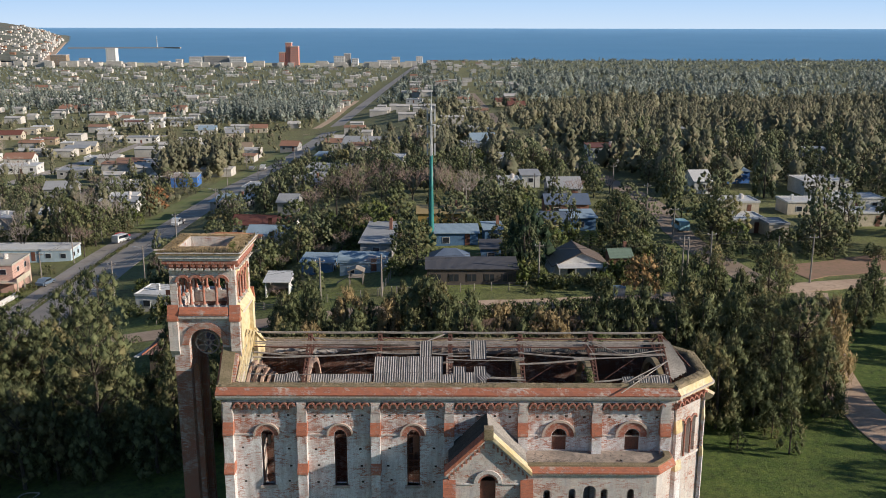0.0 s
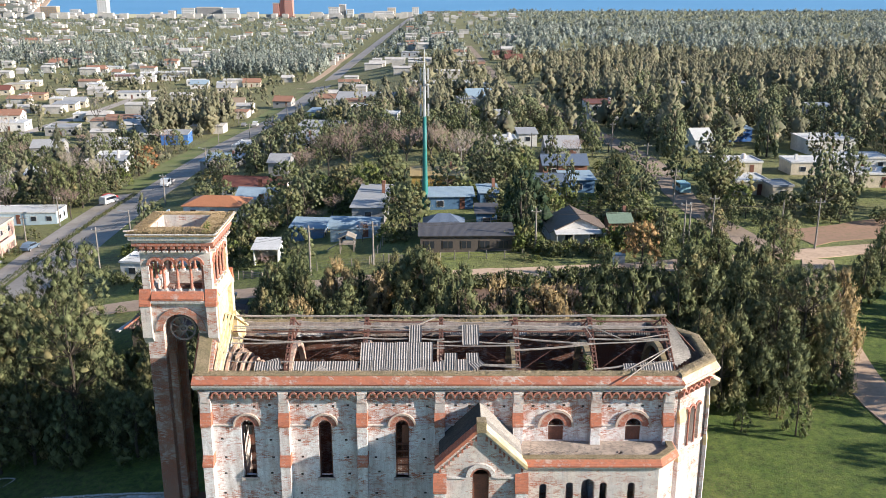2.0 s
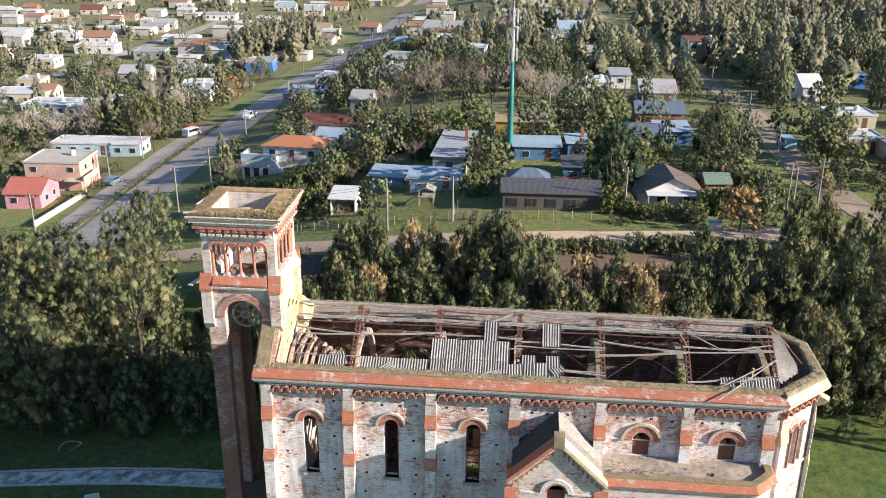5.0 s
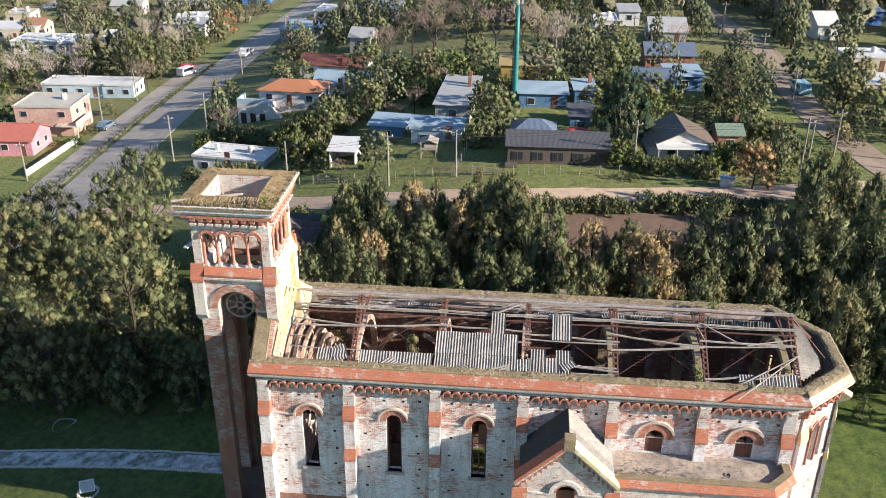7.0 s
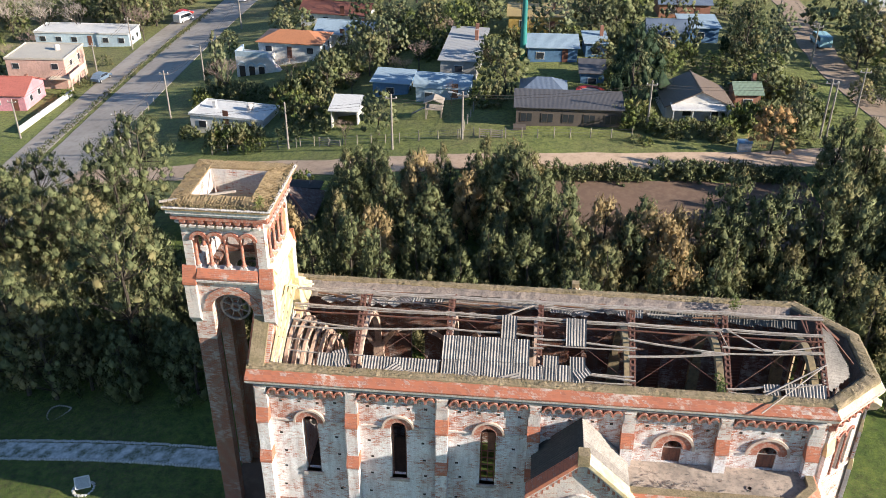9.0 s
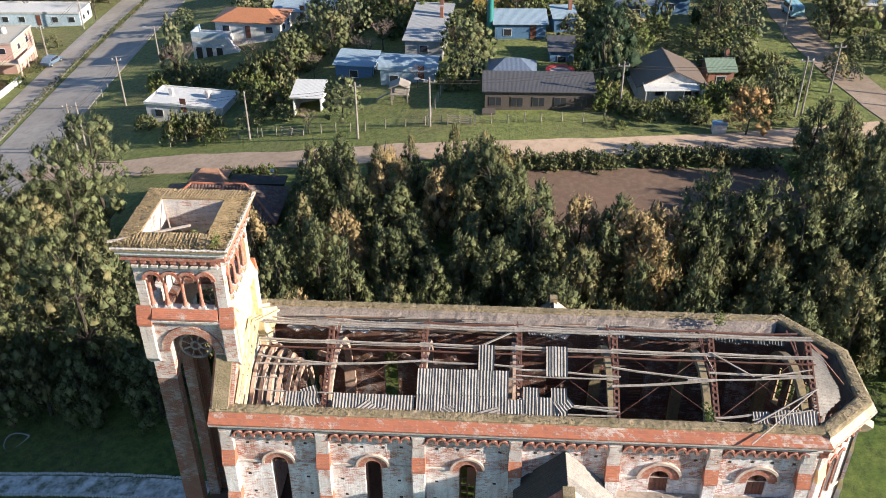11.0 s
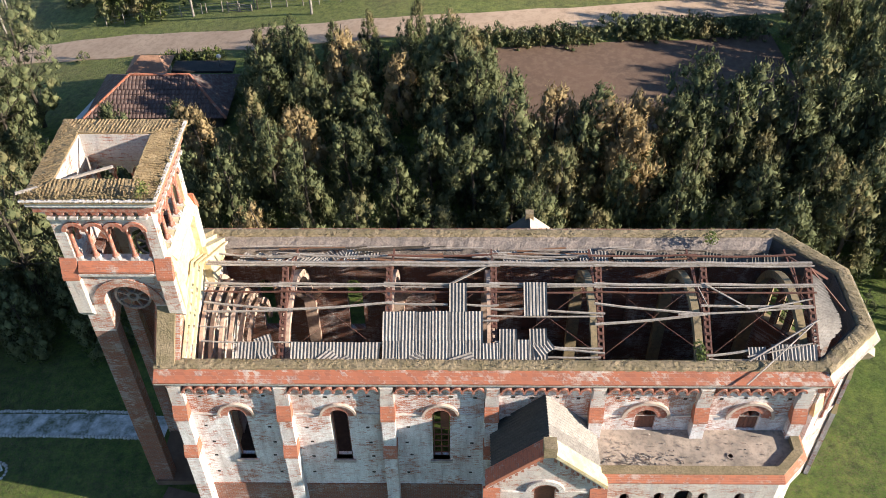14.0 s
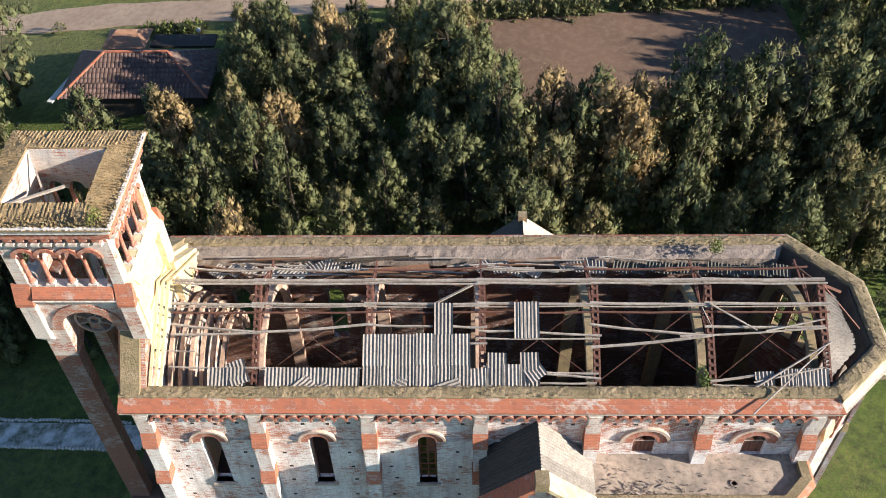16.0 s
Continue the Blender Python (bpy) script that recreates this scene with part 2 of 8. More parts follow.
class Build:
    """Collects the corners and faces of one mesh."""

    def __init__(self):
        self.v, self.f = [], []

    def faces(self, points, faces):
        n = len(self.v)
        self.v.extend(tuple(p) for p in points)
        self.f.extend(tuple(i + n for i in f) for f in faces)
        return self

    def box(self, x0, y0, z0, x1, y1, z1):
        return self.faces([(x, y, z) for z in (z0, z1) for y in (y0, y1) for x in (x0, x1)],
                          [(0, 2, 3, 1), (4, 5, 7, 6), (0, 1, 5, 4), (2, 6, 7, 3), (0, 4, 6, 2), (1, 3, 7, 5)])

    def prism(self, poly, way):
        """A flat outline of 3D points, pushed along way."""
        n, w = len(poly), Vector(way)
        pts = [Vector(p) for p in poly]
        area = sum((pts[i].cross(pts[(i + 1) % n]) for i in range(n)), Vector())
        if area.dot(w) > 0:
            pts.reverse()
        sides = [(i, i + n, (i + 1) % n + n, (i + 1) % n) for i in range(n)]
        return self.faces(pts + [p + w for p in pts], [tuple(range(n)), tuple(range(2 * n - 1, n - 1, -1))] + sides)

    def beam(self, p, q, w, h, up=(0, 0, 1)):
        p, q = Vector(p), Vector(q)
        d = (q - p).normalized()
        s = d.cross(Vector(up))
        s = s.normalized() if s.length > 1e-4 else Vector((1, 0, 0))
        u = s.cross(d)
        return self.prism([p - s * w / 2 - u * h / 2, p + s * w / 2 - u * h / 2, p + s * w / 2 + u * h / 2, p - s * w / 2 + u * h / 2], q - p)

    def tube(self, p, q, r0, r1, n=8):
        p, q = Vector(p), Vector(q)
        d = (q - p).normalized()
        s = d.orthogonal().normalized()
        u = d.cross(s)
        ring = [(math.cos(2 * math.pi * i / n), math.sin(2 * math.pi * i / n)) for i in range(n)]
        pts = [c + s * (a * r) + u * (b * r) for c, r in ((p, r0), (q, r1)) for a, b in ring]
        return self.faces(pts, [(i, (i + 1) % n, (i + 1) % n + n, i + n) for i in range(n)] + [tuple(range(n - 1, -1, -1)), tuple(range(n, 2 * n))])

    def lathe(self, base, profile, n=10):
        """Rings of (radius, height) round an upright axis."""
        x, y, z = base
        pts = [(x + r * math.cos(2 * math.pi * i / n), y + r * math.sin(2 * math.pi * i / n), z + h) for r, h in profile for i in range(n)]
        fs = [(k * n + i, k * n + (i + 1) % n, (k + 1) * n + (i + 1) % n, (k + 1) * n + i) for k in range(len(profile) - 1) for i in range(n)]
        last = (len(profile) - 1) * n
        return self.faces(pts, fs + [tuple(range(n - 1, -1, -1)), tuple(range(last, last + n))])

    def arch(self, c, u, n, r0, r1, depth, a0=0.0, a1=180.0, seg=12):
        """A ring piece of radii r0 to r1 standing in the plane of u and z, pushed along n."""
        c, u, n, z = Vector(c), Vector(u), Vector(n), Vector((0, 0, 1))
        ang = [radians(a0 + (a1 - a0) * i / seg) for i in range(seg + 1)]
        for a, b in zip(ang, ang[1:]):
            q = [c + (u * math.cos(t) + z * math.sin(t)) * r for t, r in ((a, r0), (a, r1), (b, r1), (b, r0))]
            self.prism(q, n * depth)
        return self

    def moved(self, m):
        self.v = [tuple(m @ Vector(p)) for p in self.v]
        return self

    def panel(self, origin, u, n, thick, length, z0, z1, openings=(), seg=10):
        """An upright wall from origin along u, its face there and its body along n, with openings (centre, width, sill, spring, round top?)."""
        o, u, n = Vector((origin[0], origin[1], 0)), Vector(u), Vector(n)
        at = lambda a, z: o + u * a + Vector((0, 0, z))
        rect = lambda a, b, c, d: self.prism([at(a, c), at(b, c), at(b, d), at(a, d)], n * thick) if b - a > 1e-3 and d - c > 1e-3 else None
        x = 0.0
        for c, w, sill, spring, *flat in sorted(openings):
            a, b = c - w / 2, c + w / 2
            rect(x, a, z0, z1)
            rect(a, b, z0, sill)
            if flat:
                rect(a, b, spring, z1)
            else:
                curve = [at(c + math.cos(radians(180 - 180 * i / seg)) * w / 2, spring + math.sin(radians(180 * i / seg)) * w / 2) for i in range(seg + 1)]
                for p, q in zip(curve, curve[1:]):
                    self.prism([p, q, Vector((q.x, q.y, z1)), Vector((p.x, p.y, z1))], n * thick)
            x = b
        rect(x, length, z0, z1)
        return self


BASE = {}


def thing(name, at, label, category, group="", kind="", turn=0.0):
    ob = new(name)
    ob.empty_display_size = 0.3
    ob.matrix_basis = pose(*at, 0, 0, turn)
    BASE[ob.name] = Vector(at)
    return tagged(ob, label, category, group, kind)


def mesh_of(name, b, material, origin=(0, 0, 0), smooth=False):
    me = bpy.data.meshes.new(name)
    o = Vector(origin)
    seen, index = {}, []
    for v in b.v:                      # corners that meet become one
        index.append(seen.setdefault(tuple(round(c, 4) for c in v), len(seen)))
    faces = [[index[i] for i in f] for f in b.f]
    me.from_pydata([tuple(Vector(p) - o) for p in seen], [], [f for f in faces if len(set(f)) == len(f)])
    for m in material if isinstance(material, (list, tuple)) else [material]:
        me.materials.append(m)
    if smooth:
        me.shade_smooth()
    return me


def part(name, b, material, parent, label="", smooth=False, kind=""):
    """One mesh under a thing or a part; its corners are given in the world, or round the thing where that stands turned."""
    o = BASE.get(parent.name, Vector())
    ob = new(name, mesh_of(name, b, material, o, smooth))
    ob.parent = parent
    BASE[ob.name] = o
    return tagged(ob, label, "", "", kind)


def piece(name, me, at, parent, turn=(0, 0, 0)):
    """An object of its own on a mesh that many share."""
    ob = new(name, me)
    ob.parent = parent
    ob.matrix_basis = pose(*(Vector(at) - BASE.get(parent.name, Vector())), *turn)
    return ob


def solid(name, b, material, label, category="", kind="structure", smooth=False):
    return tagged(new(name, mesh_of(name, b, material, (0, 0, 0), smooth)), label, category, "", kind)

# ---- ground, roads, sea ----
def ground_material():
    m, t, s = nodes_of("grass and bare earth")
    p = where(t)
    n1, n2, n3 = noise_of(t, p, 0.045, 6), noise_of(t, p, 0.5, 8, 0.7), noise_of(t, p, 5.0, 6, 0.75)
    col = blend(t, steps(t, n2, (0.4, (0, 0, 0)), (0.65, (1, 1, 1))), (0.075, 0.122, 0.018), (0.135, 0.17, 0.036))
    split = t.nodes.new("ShaderNodeSeparateXYZ")
    t.links.new(p, split.inputs[0])
    field = steps(t, maths(t, "ADD", maths(t, "DIVIDE", split.outputs[1], 100.0), maths(t, "MULTIPLY", n2, 0.12)), (0.56, (0, 0, 0)), (0.64, (1, 1, 1)))
    col = blend(t, field, col, blend(t, n2, (0.11, 0.155, 0.032), (0.22, 0.22, 0.075)))
    dry = blend(t, n3, (0.23, 0.20, 0.10), (0.15, 0.145, 0.065))
    sep = t.nodes.new("ShaderNodeSeparateXYZ")
    t.links.new(p, sep.inputs[0])
    far = steps(t, maths(t, "ADD", maths(t, "DIVIDE", sep.outputs[1], 700.0), maths(t, "MULTIPLY", n1, 0.5)), (0.30, (0, 0, 0)), (0.50, (1, 1, 1)))
    col = blend(t, maths(t, "MULTIPLY", far, 0.75), col, dry)
    col = blend(t, steps(t, maths(t, "MULTIPLY", n3, n1), (0.26, (0, 0, 0)), (0.42, (1, 1, 1))), col, (0.13, 0.10, 0.055))
    blades = steps(t, noise_of(t, p, 1.7, 9, 0.8), (0.36, (0.48, 0.5, 0.44)), (0.5, (0.95, 0.98, 0.9)), (0.66, (1.5, 1.42, 1.15)))
    col = blend(t, 1.0, col, blades, "MULTIPLY")
    t.links.new(col, s.inputs["Base Color"])
    s.inputs["Roughness"].default_value = 0.95
    bumped(t, s, noise_of(t, p, 3.0, 8, 0.8), 1.0, 0.25)
    return m


def spread(lo, hi, fine_lo, fine_hi, step, grow=1.25):
    a = list(np.arange(fine_lo, fine_hi + 0.01, step))
    d = step
    while a[-1] < hi:
        d *= grow
        a.append(min(a[-1] + d, hi))
    d = step
    while a[0] > lo:
        d *= grow
        a.insert(0, max(a[0] - d, lo))
    return a


xs, ys = spread(-3200, 3200, -90, 100, 2.5), spread(-260, 1882, -60, 200, 2.5)
b = Build()
b.faces([(x, y, gz(x, y)) for y in ys for x in xs], [(j * len(xs) + i, j * len(xs) + i + 1, (j + 1) * len(xs) + i + 1, (j + 1) * len(xs) + i) for j in range(len(ys) - 1) for i in range(len(xs) - 1)])
solid("ground", b, ground_material(), "grassy ground falling away towards the town and the sea", "ground", smooth=True)

M["gravel"] = surface("pinkish gravel", (0.56, 0.405, 0.285), (0.47, 0.33, 0.23), (0.34, 0.235, 0.155), 0.15, 1.6, 0.95)
M["yard"] = surface("dark packed earth", (0.16, 0.098, 0.067), (0.12, 0.076, 0.054), (0.21, 0.14, 0.095), 0.12, 1.3, 0.95)
M["asphalt"] = surface("worn asphalt", (0.40, 0.355, 0.31), (0.33, 0.29, 0.25), (0.24, 0.21, 0.18), 0.08, 0.7, 0.9)
M["pathstone"] = surface("pale path stone", (0.74, 0.70, 0.66), (0.12, 0.13, 0.07), (0.50, 0.47, 0.44), 1.1, 5.0, 0.9)


def ribbon(name, line, width, material, label, lift=0.06, category="road", ragged=0.0):
    """A road draped on the ground along a line of points."""
    pts = []
    for (x0, y0), (x1, y1) in zip(line, line[1:]):
        k = max(1, int(math.hypot(x1 - x0, y1 - y0) / 3))
        pts += [Vector((x0 + (x1 - x0) * i / k, y0 + (y1 - y0) * i / k)) for i in range(k)]
    pts.append(Vector(line[-1]))
    for _ in range(6):
        pts = [pts[0]] + [(a + c * 2 + d) / 4 for a, c, d in zip(pts, pts[1:], pts[2:])] + [pts[-1]]
    b, rows = Build(), []
    for i, p in enumerate(pts):
        d = (pts[min(i + 1, len(pts) - 1)] - pts[max(i - 1, 0)]).normalized()
        s = Vector((-d.y, d.x))
        w = width / 2 + ragged * noise.noise(Vector((p.x * 0.2, p.y * 0.2, 3.0)))
        rows.append([(p.x + s.x * o, p.y + s.y * o, gz(p.x + s.x * o, p.y + s.y * o) + lift - (0.25 if abs(k) > 2 else 0)) for k, o in ((-3, -w - 0.1), (-2, -w), (-1, -w / 2), (0, 0), (1, w / 2), (2, w), (3, w + 0.1))])
    b.faces([q for r in rows for q in r], [(i * 7 + k, i * 7 + k + 1, i * 7 + k + 8, i * 7 + k + 7) for i in range(len(rows) - 1) for k in range(6)])
    return solid(name, b, material, label, category)


ribbon("road_main", [(-47, 20), (-49.5, 60), (-51, 90), (-53, 140), (-54.5, 190), (-55, 242), (-52, 309), (-51.5, 341), (-53, 414), (-55, 583), (-54, 785), (-52, 1100), (-48, 1500), (-45, 1870)], 9.5, M["asphalt"], "worn grey asphalt main road running down to the sea")
ribbon("road_service", [(-57.5, 40), (-58.5, 75), (-60, 105), (-61.5, 135), (-62, 160)], 5.0, M["asphalt"], "worn asphalt service road beside the main road", 0.05)
ribbon("road_gravel", [(-47, 65), (-33, 62.2), (-20, 60.3), (-10, 57.3), (-4, 56.3), (7, 55.3), (20, 55.2), (29, 56.3), (39, 57.6), (46, 58.6), (62, 63), (90, 70)], 4.2, M["gravel"], "pale pink gravel road with ragged edges", 0.08, ragged=0.7)
SIDE = [(63, 63), (60, 78), (58.2, 95), (59.6, 110), (61, 125), (60, 144), (50, 250), (45, 317), (43, 420), (42, 524), (38, 700)]


def side_x(y):
    """Where the side street lies at y."""
    return float(np.interp(y, [q for p, q in SIDE], [p for p, q in SIDE]))


# brown dirt, darkened in colour for the shade on the street
ribbon("road_side", SIDE, 5.0, surface("brown packed dirt", (0.36, 0.27, 0.20), (0.27, 0.20, 0.145), (0.20, 0.15, 0.10), 0.15, 1.6, 0.95), "pale dirt side street with tyre marks", 0.07, ragged=0.6)
M["verge"] = surface("sunny verge grass", (0.16, 0.20, 0.05), (0.22, 0.22, 0.08), (0.10, 0.12, 0.035), 0.12, 1.2, 0.95)
ribbon("verge", [(-62.5, 168), (-63, 212), (-63, 258), (-60.5, 309), (-60, 341), (-61, 414), (-62.5, 470)], 8.0, M["verge"], "green grass verge beside the main road", 0.04, "verge", ragged=1.2)
ribbon("street_west", [(-139, 120), (-138, 194), (-142, 255), (-144, 335), (-145, 373), (-150, 440), (-156, 520)], 5.5, M["asphalt"], "worn pale street between the houses", 0.05)
ribbon("street_cross", [(-300, 395), (-234, 432), (-186, 474), (-101, 496), (-60, 492)], 5.0, M["gravel"], "sandy cross street through the houses", 0.05, ragged=0.8)
ribbon("verge_track", [(-68, 485), (-66, 597), (-68, 705), (-67, 800)], 5.0, M["gravel"], "sandy track beside the main road", 0.07, ragged=1.0)
ribbon("drive", [(68, 62), (61, 42), (58, 29), (57, 20), (60, 6), (68, -8)], 4.2, M["gravel"], "pale dirt drive beside the lawn", 0.08, ragged=0.5)
ribbon("car_park", [(15.5, 43.8), (24, 44.0), (34, 44.8), (46, 45.6)], 13.6, M["yard"], "dark packed earth car park with faint tracks", 0.10, "car park", ragged=0.7)
path = ribbon("garden_path", [(-34, 9.3), (-22, 8.2), (-12, 7.2), (-4.6, 6.65)], 1.7, M["pathstone"], "pale paved garden path to the tower door", 0.06, "path")

stone = mesh_of("edging_stone", Build().lathe((0, 0, -0.05), [(0.12, 0), (0.14, 0.08), (0.08, 0.15)], 6), M["pathstone"])
r = random.Random(4)
for i in range(116):
    for s in (-1, 1):
        x = -34 + i * 0.245
        y = 9.3 - (x + 34) * 0.0905 + s * 1.0 + r.uniform(-.05, .05)
        piece("edging_stone", stone, (x, y, gz(x, y) + 0.05), path, (0, 0, r.uniform(0, 90)))
ribbon("forecourt", [(-3.9, 0.6), (-1.5, 0.3), (0.6, -0.6)], 3.2, M["yard"], "bare dark earth before the tower", 0.05, "ground", ragged=0.5)
ribbon("dirt_lot", [(69, 73), (80, 76), (96, 82)], 8.0, surface("reddish bare earth", (0.34, 0.20, 0.13), (0.28, 0.17, 0.11), (0.2, 0.16, 0.08), 0.12, 1.3, 0.95), "bare reddish dirt lot with wheel ruts", 0.07, "ground", ragged=1.5)

b = Build()
b.faces([(-2700, 1880, -45), (2700, 1880, -45), (2700, 4250, 11.8), (-2700, 4250, 11.8)], [(0, 1, 2, 3)])
m, t, s = nodes_of("open sea")
p = where(t)
n = noise_of(t, p, 0.004, 5)
t.links.new(blend(t, n, (0.09, 0.26, 0.45), (0.13, 0.32, 0.52)), s.inputs["Base Color"])
s.inputs["Roughness"].default_value = 0.55
bumped(t, s, noise_of(t, p, 0.08, 4), 0.2, 1.0)
solid("water", b, m, "calm blue open sea out to the horizon", "sea")
m, t, s = nodes_of("horizon sky")
sep = t.nodes.new("ShaderNodeSeparateXYZ")
t.links.new(where(t), sep.inputs[0])
glow = t.nodes.new("ShaderNodeEmission")
t.links.new(steps(t, maths(t, "DIVIDE", sep.outputs[2], 400.0), (0.02, (0.56, 0.68, 0.81)), (0.5, (0.36, 0.55, 0.80))), glow.inputs[0])
t.links.new(glow.outputs[0], t.nodes["Material Output"].inputs[0])
solid("backdrop", Build().faces([(-2700, 4240, 0), (2700, 4240, 0), (2700, 4240, 420), (-2700, 4240, 420)], [(0, 1, 2, 3)]), m, "clear pale blue sky over the horizon", "sky")

# ---- church ----
BAY, GROUND = 5.4, -1.6
church = thing("church", (16, 5, GROUND), "roofless derelict brick church with flaking whitewash and a bell tower", "church")
YS, YN, TH = 0.3, 10.45, 0.5       # outer faces of the long walls, their thickness
XE = 32.65                         # where the straight walls end
Z_BAND, Z_TOP = 10.95, 12.3
rng = random.Random(5)

win = [(BAY * k + 2.75, 0.95, 4.35, 8.35) for k in (0, 1, 2)]
shut = [(BAY * k + 2.7, 1.06, 7.24, 8.42) for k in (4, 5)]
b = Build().panel((0, YS), (1, 0, 0), (0, 1, 0), TH, XE, GROUND, Z_TOP - 0.1, win + shut)
nave_wall = part("nave_wall", b, M["wall"], church, "south nave wall of brick under flaking whitewash")
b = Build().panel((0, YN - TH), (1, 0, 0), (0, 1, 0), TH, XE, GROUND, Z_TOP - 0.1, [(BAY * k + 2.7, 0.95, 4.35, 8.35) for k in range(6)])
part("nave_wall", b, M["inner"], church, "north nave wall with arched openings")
for k in range(2, 6):                      # leaning slats nailed over the north openings
    c = BAY * k + 2.7
    boards = part("shutter", Build().box(c - 0.47, YN - 0.3, 4.4, c - 0.40, YN - 0.22, 8.35).box(c + 0.40, YN - 0.3, 4.4, c + 0.47, YN - 0.22, 8.35), M["door"], church, "dark slatted shutter of a north window")
    for i in range(16):
        z = 4.45 + 0.265 * i
        part("slat", Build().box(c - min(0.46, math.sqrt(max(0.01, 0.22 - max(0, z - 8.35) ** 2))), YN - 0.29, z, c + min(0.46, math.sqrt(max(0.01, 0.22 - max(0, z - 8.35) ** 2))), YN - 0.25, z + 0.235), M["door"], boards)

# the three faces of the apse
apse = [Vector((XE, YS, 0)), Vector((35.6, 3.0, 0)), Vector((35.6, 7.2, 0)), Vector((XE, YN, 0))]
for i, (p, q) in enumerate(zip(apse, apse[1:])):
    u = (q - p).normalized()
    n = Vector((-u.y, u.x, 0))
    L = (q - p).length
    b = Build().panel(p, u, n, TH, L, GROUND, Z_TOP - 0.1, [(L * f, 0.55, 6.3, 9.0) for f in ((0.3, 0.5, 0.7) if i != 1 else (0.28, 0.5, 0.72))])
    part("apse_wall", b, M["wall_white" if i < 2 else "rib"], church, "canted apse wall with a triple arched window")
    # thin added lining that carries the apse's inner shade as dark colour
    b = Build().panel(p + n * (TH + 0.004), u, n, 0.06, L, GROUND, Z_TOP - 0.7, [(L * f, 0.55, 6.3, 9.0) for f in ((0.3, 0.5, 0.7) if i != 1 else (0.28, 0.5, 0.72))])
    part("apse_lining", b, M["inner"], church, "inner face of the apse, shade put into its colour")
    for f in (0.3, 0.5, 0.7) if i == 2 else ():
        w = Build()
        for a, c in ((-0.27, -0.22), (0.22, 0.27)):
            w.panel(p + n * 0.3 + u * (L * f + a), u, n, 0.05, c - a, 6.3, 9.0)
        for z in (6.95, 7.6, 8.25, 8.9):
            w.panel(p + n * 0.3 + u * (L * f - 0.22), u, n, 0.05, 0.44, z, z + 0.06)
        part("window_frame", w, M["door"], church, "brown glazing bars of an apse window")

# cornice all round: a pale moulding, a sloped red course and a mossy top
ring_pts = [Vector((-0.75, YS, 0)), *apse, Vector((-0.75, YN, 0))]


def outward(i):
    """The mitred way out of the wall line at corner i."""
    ways = []
    for a, c in ((i - 1, i), (i, i + 1)):
        if a >= 0 and c < len(ring_pts):
            d = (ring_pts[c] - ring_pts[a]).normalized()
            ways.append(Vector((d.y, -d.x, 0)))
    if len(ways) == 1:
        return ways[0]
    s = (ways[0] + ways[1]).normalized()
    return s / s.dot(ways[0])


def course(profile, uneven=0.0, step=1.2, first=0, last=5):
    """A moulding of (out, height) corners swept along the wall tops, from the tower round the apse and back."""
    b, rows = Build(), []
    for i in range(first, last + 1):
        if i > first:
            k = int((ring_pts[i] - ring_pts[i - 1]).length / step) if uneven else 1
            for j in range(1, k):
                f = j / k
                p, o = ring_pts[i - 1].lerp(ring_pts[i], f), outward(i - 1).lerp(outward(i), f)
                rows.append([p + o * (w + rng.uniform(-1, 1) * uneven) + Vector((0, 0, z + rng.uniform(-1, 1) * uneven)) for w, z in profile])
        rows.append([ring_pts[i] + outward(i) * w + Vector((0, 0, z)) for w, z in profile])
    n = len(profile)
    fs = [(r * n + k, (r + 1) * n + k, (r + 1) * n + (k + 1) % n, r * n + (k + 1) % n) for r in range(len(rows) - 1) for k in range(n)]
    return b.faces([p for r in rows for p in r], fs + [tuple(range(n)), tuple(range((len(rows)) * n - 1, (len(rows) - 1) * n - 1, -1))])


part("moulding", course([(0.02, 11.22), (0.22, 11.24), (0.24, 11.36), (0.44, 11.42), (0.46, 11.52), (0.62, 11.60), (0.67, 11.76), (0.02, 11.76)]), M["stone"], church, "stepped pale cornice moulding")
# round the apse the cornice is cream, sunlight put into the colour
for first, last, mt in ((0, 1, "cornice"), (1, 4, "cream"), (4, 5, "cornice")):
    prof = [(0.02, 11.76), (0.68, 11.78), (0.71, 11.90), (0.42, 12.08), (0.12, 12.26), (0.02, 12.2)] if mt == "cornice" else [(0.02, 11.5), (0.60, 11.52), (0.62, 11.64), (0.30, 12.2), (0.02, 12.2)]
    part("cornice", course(prof, 0.008, 1.2, first, last), M[mt], church, "sloped red brick cornice, limewash peeling" if mt == "cornice" else "sloped apse cornice with sunlight in its cream colour")
for first, last, o in ((0, 1, 0.14), (1, 4, 0.32), (4, 5, 0.14)):
    part("coping", course([(o, 12.18), (o - 0.02, 12.36), (o - 0.16, 12.43), (-0.20, 12.45), (-0.38, 12.43), (-0.50, 12.35), (-0.52, 12.15)], 0.026, 0.2, first, last), M["moss"], church, "mossy overgrown wall top")
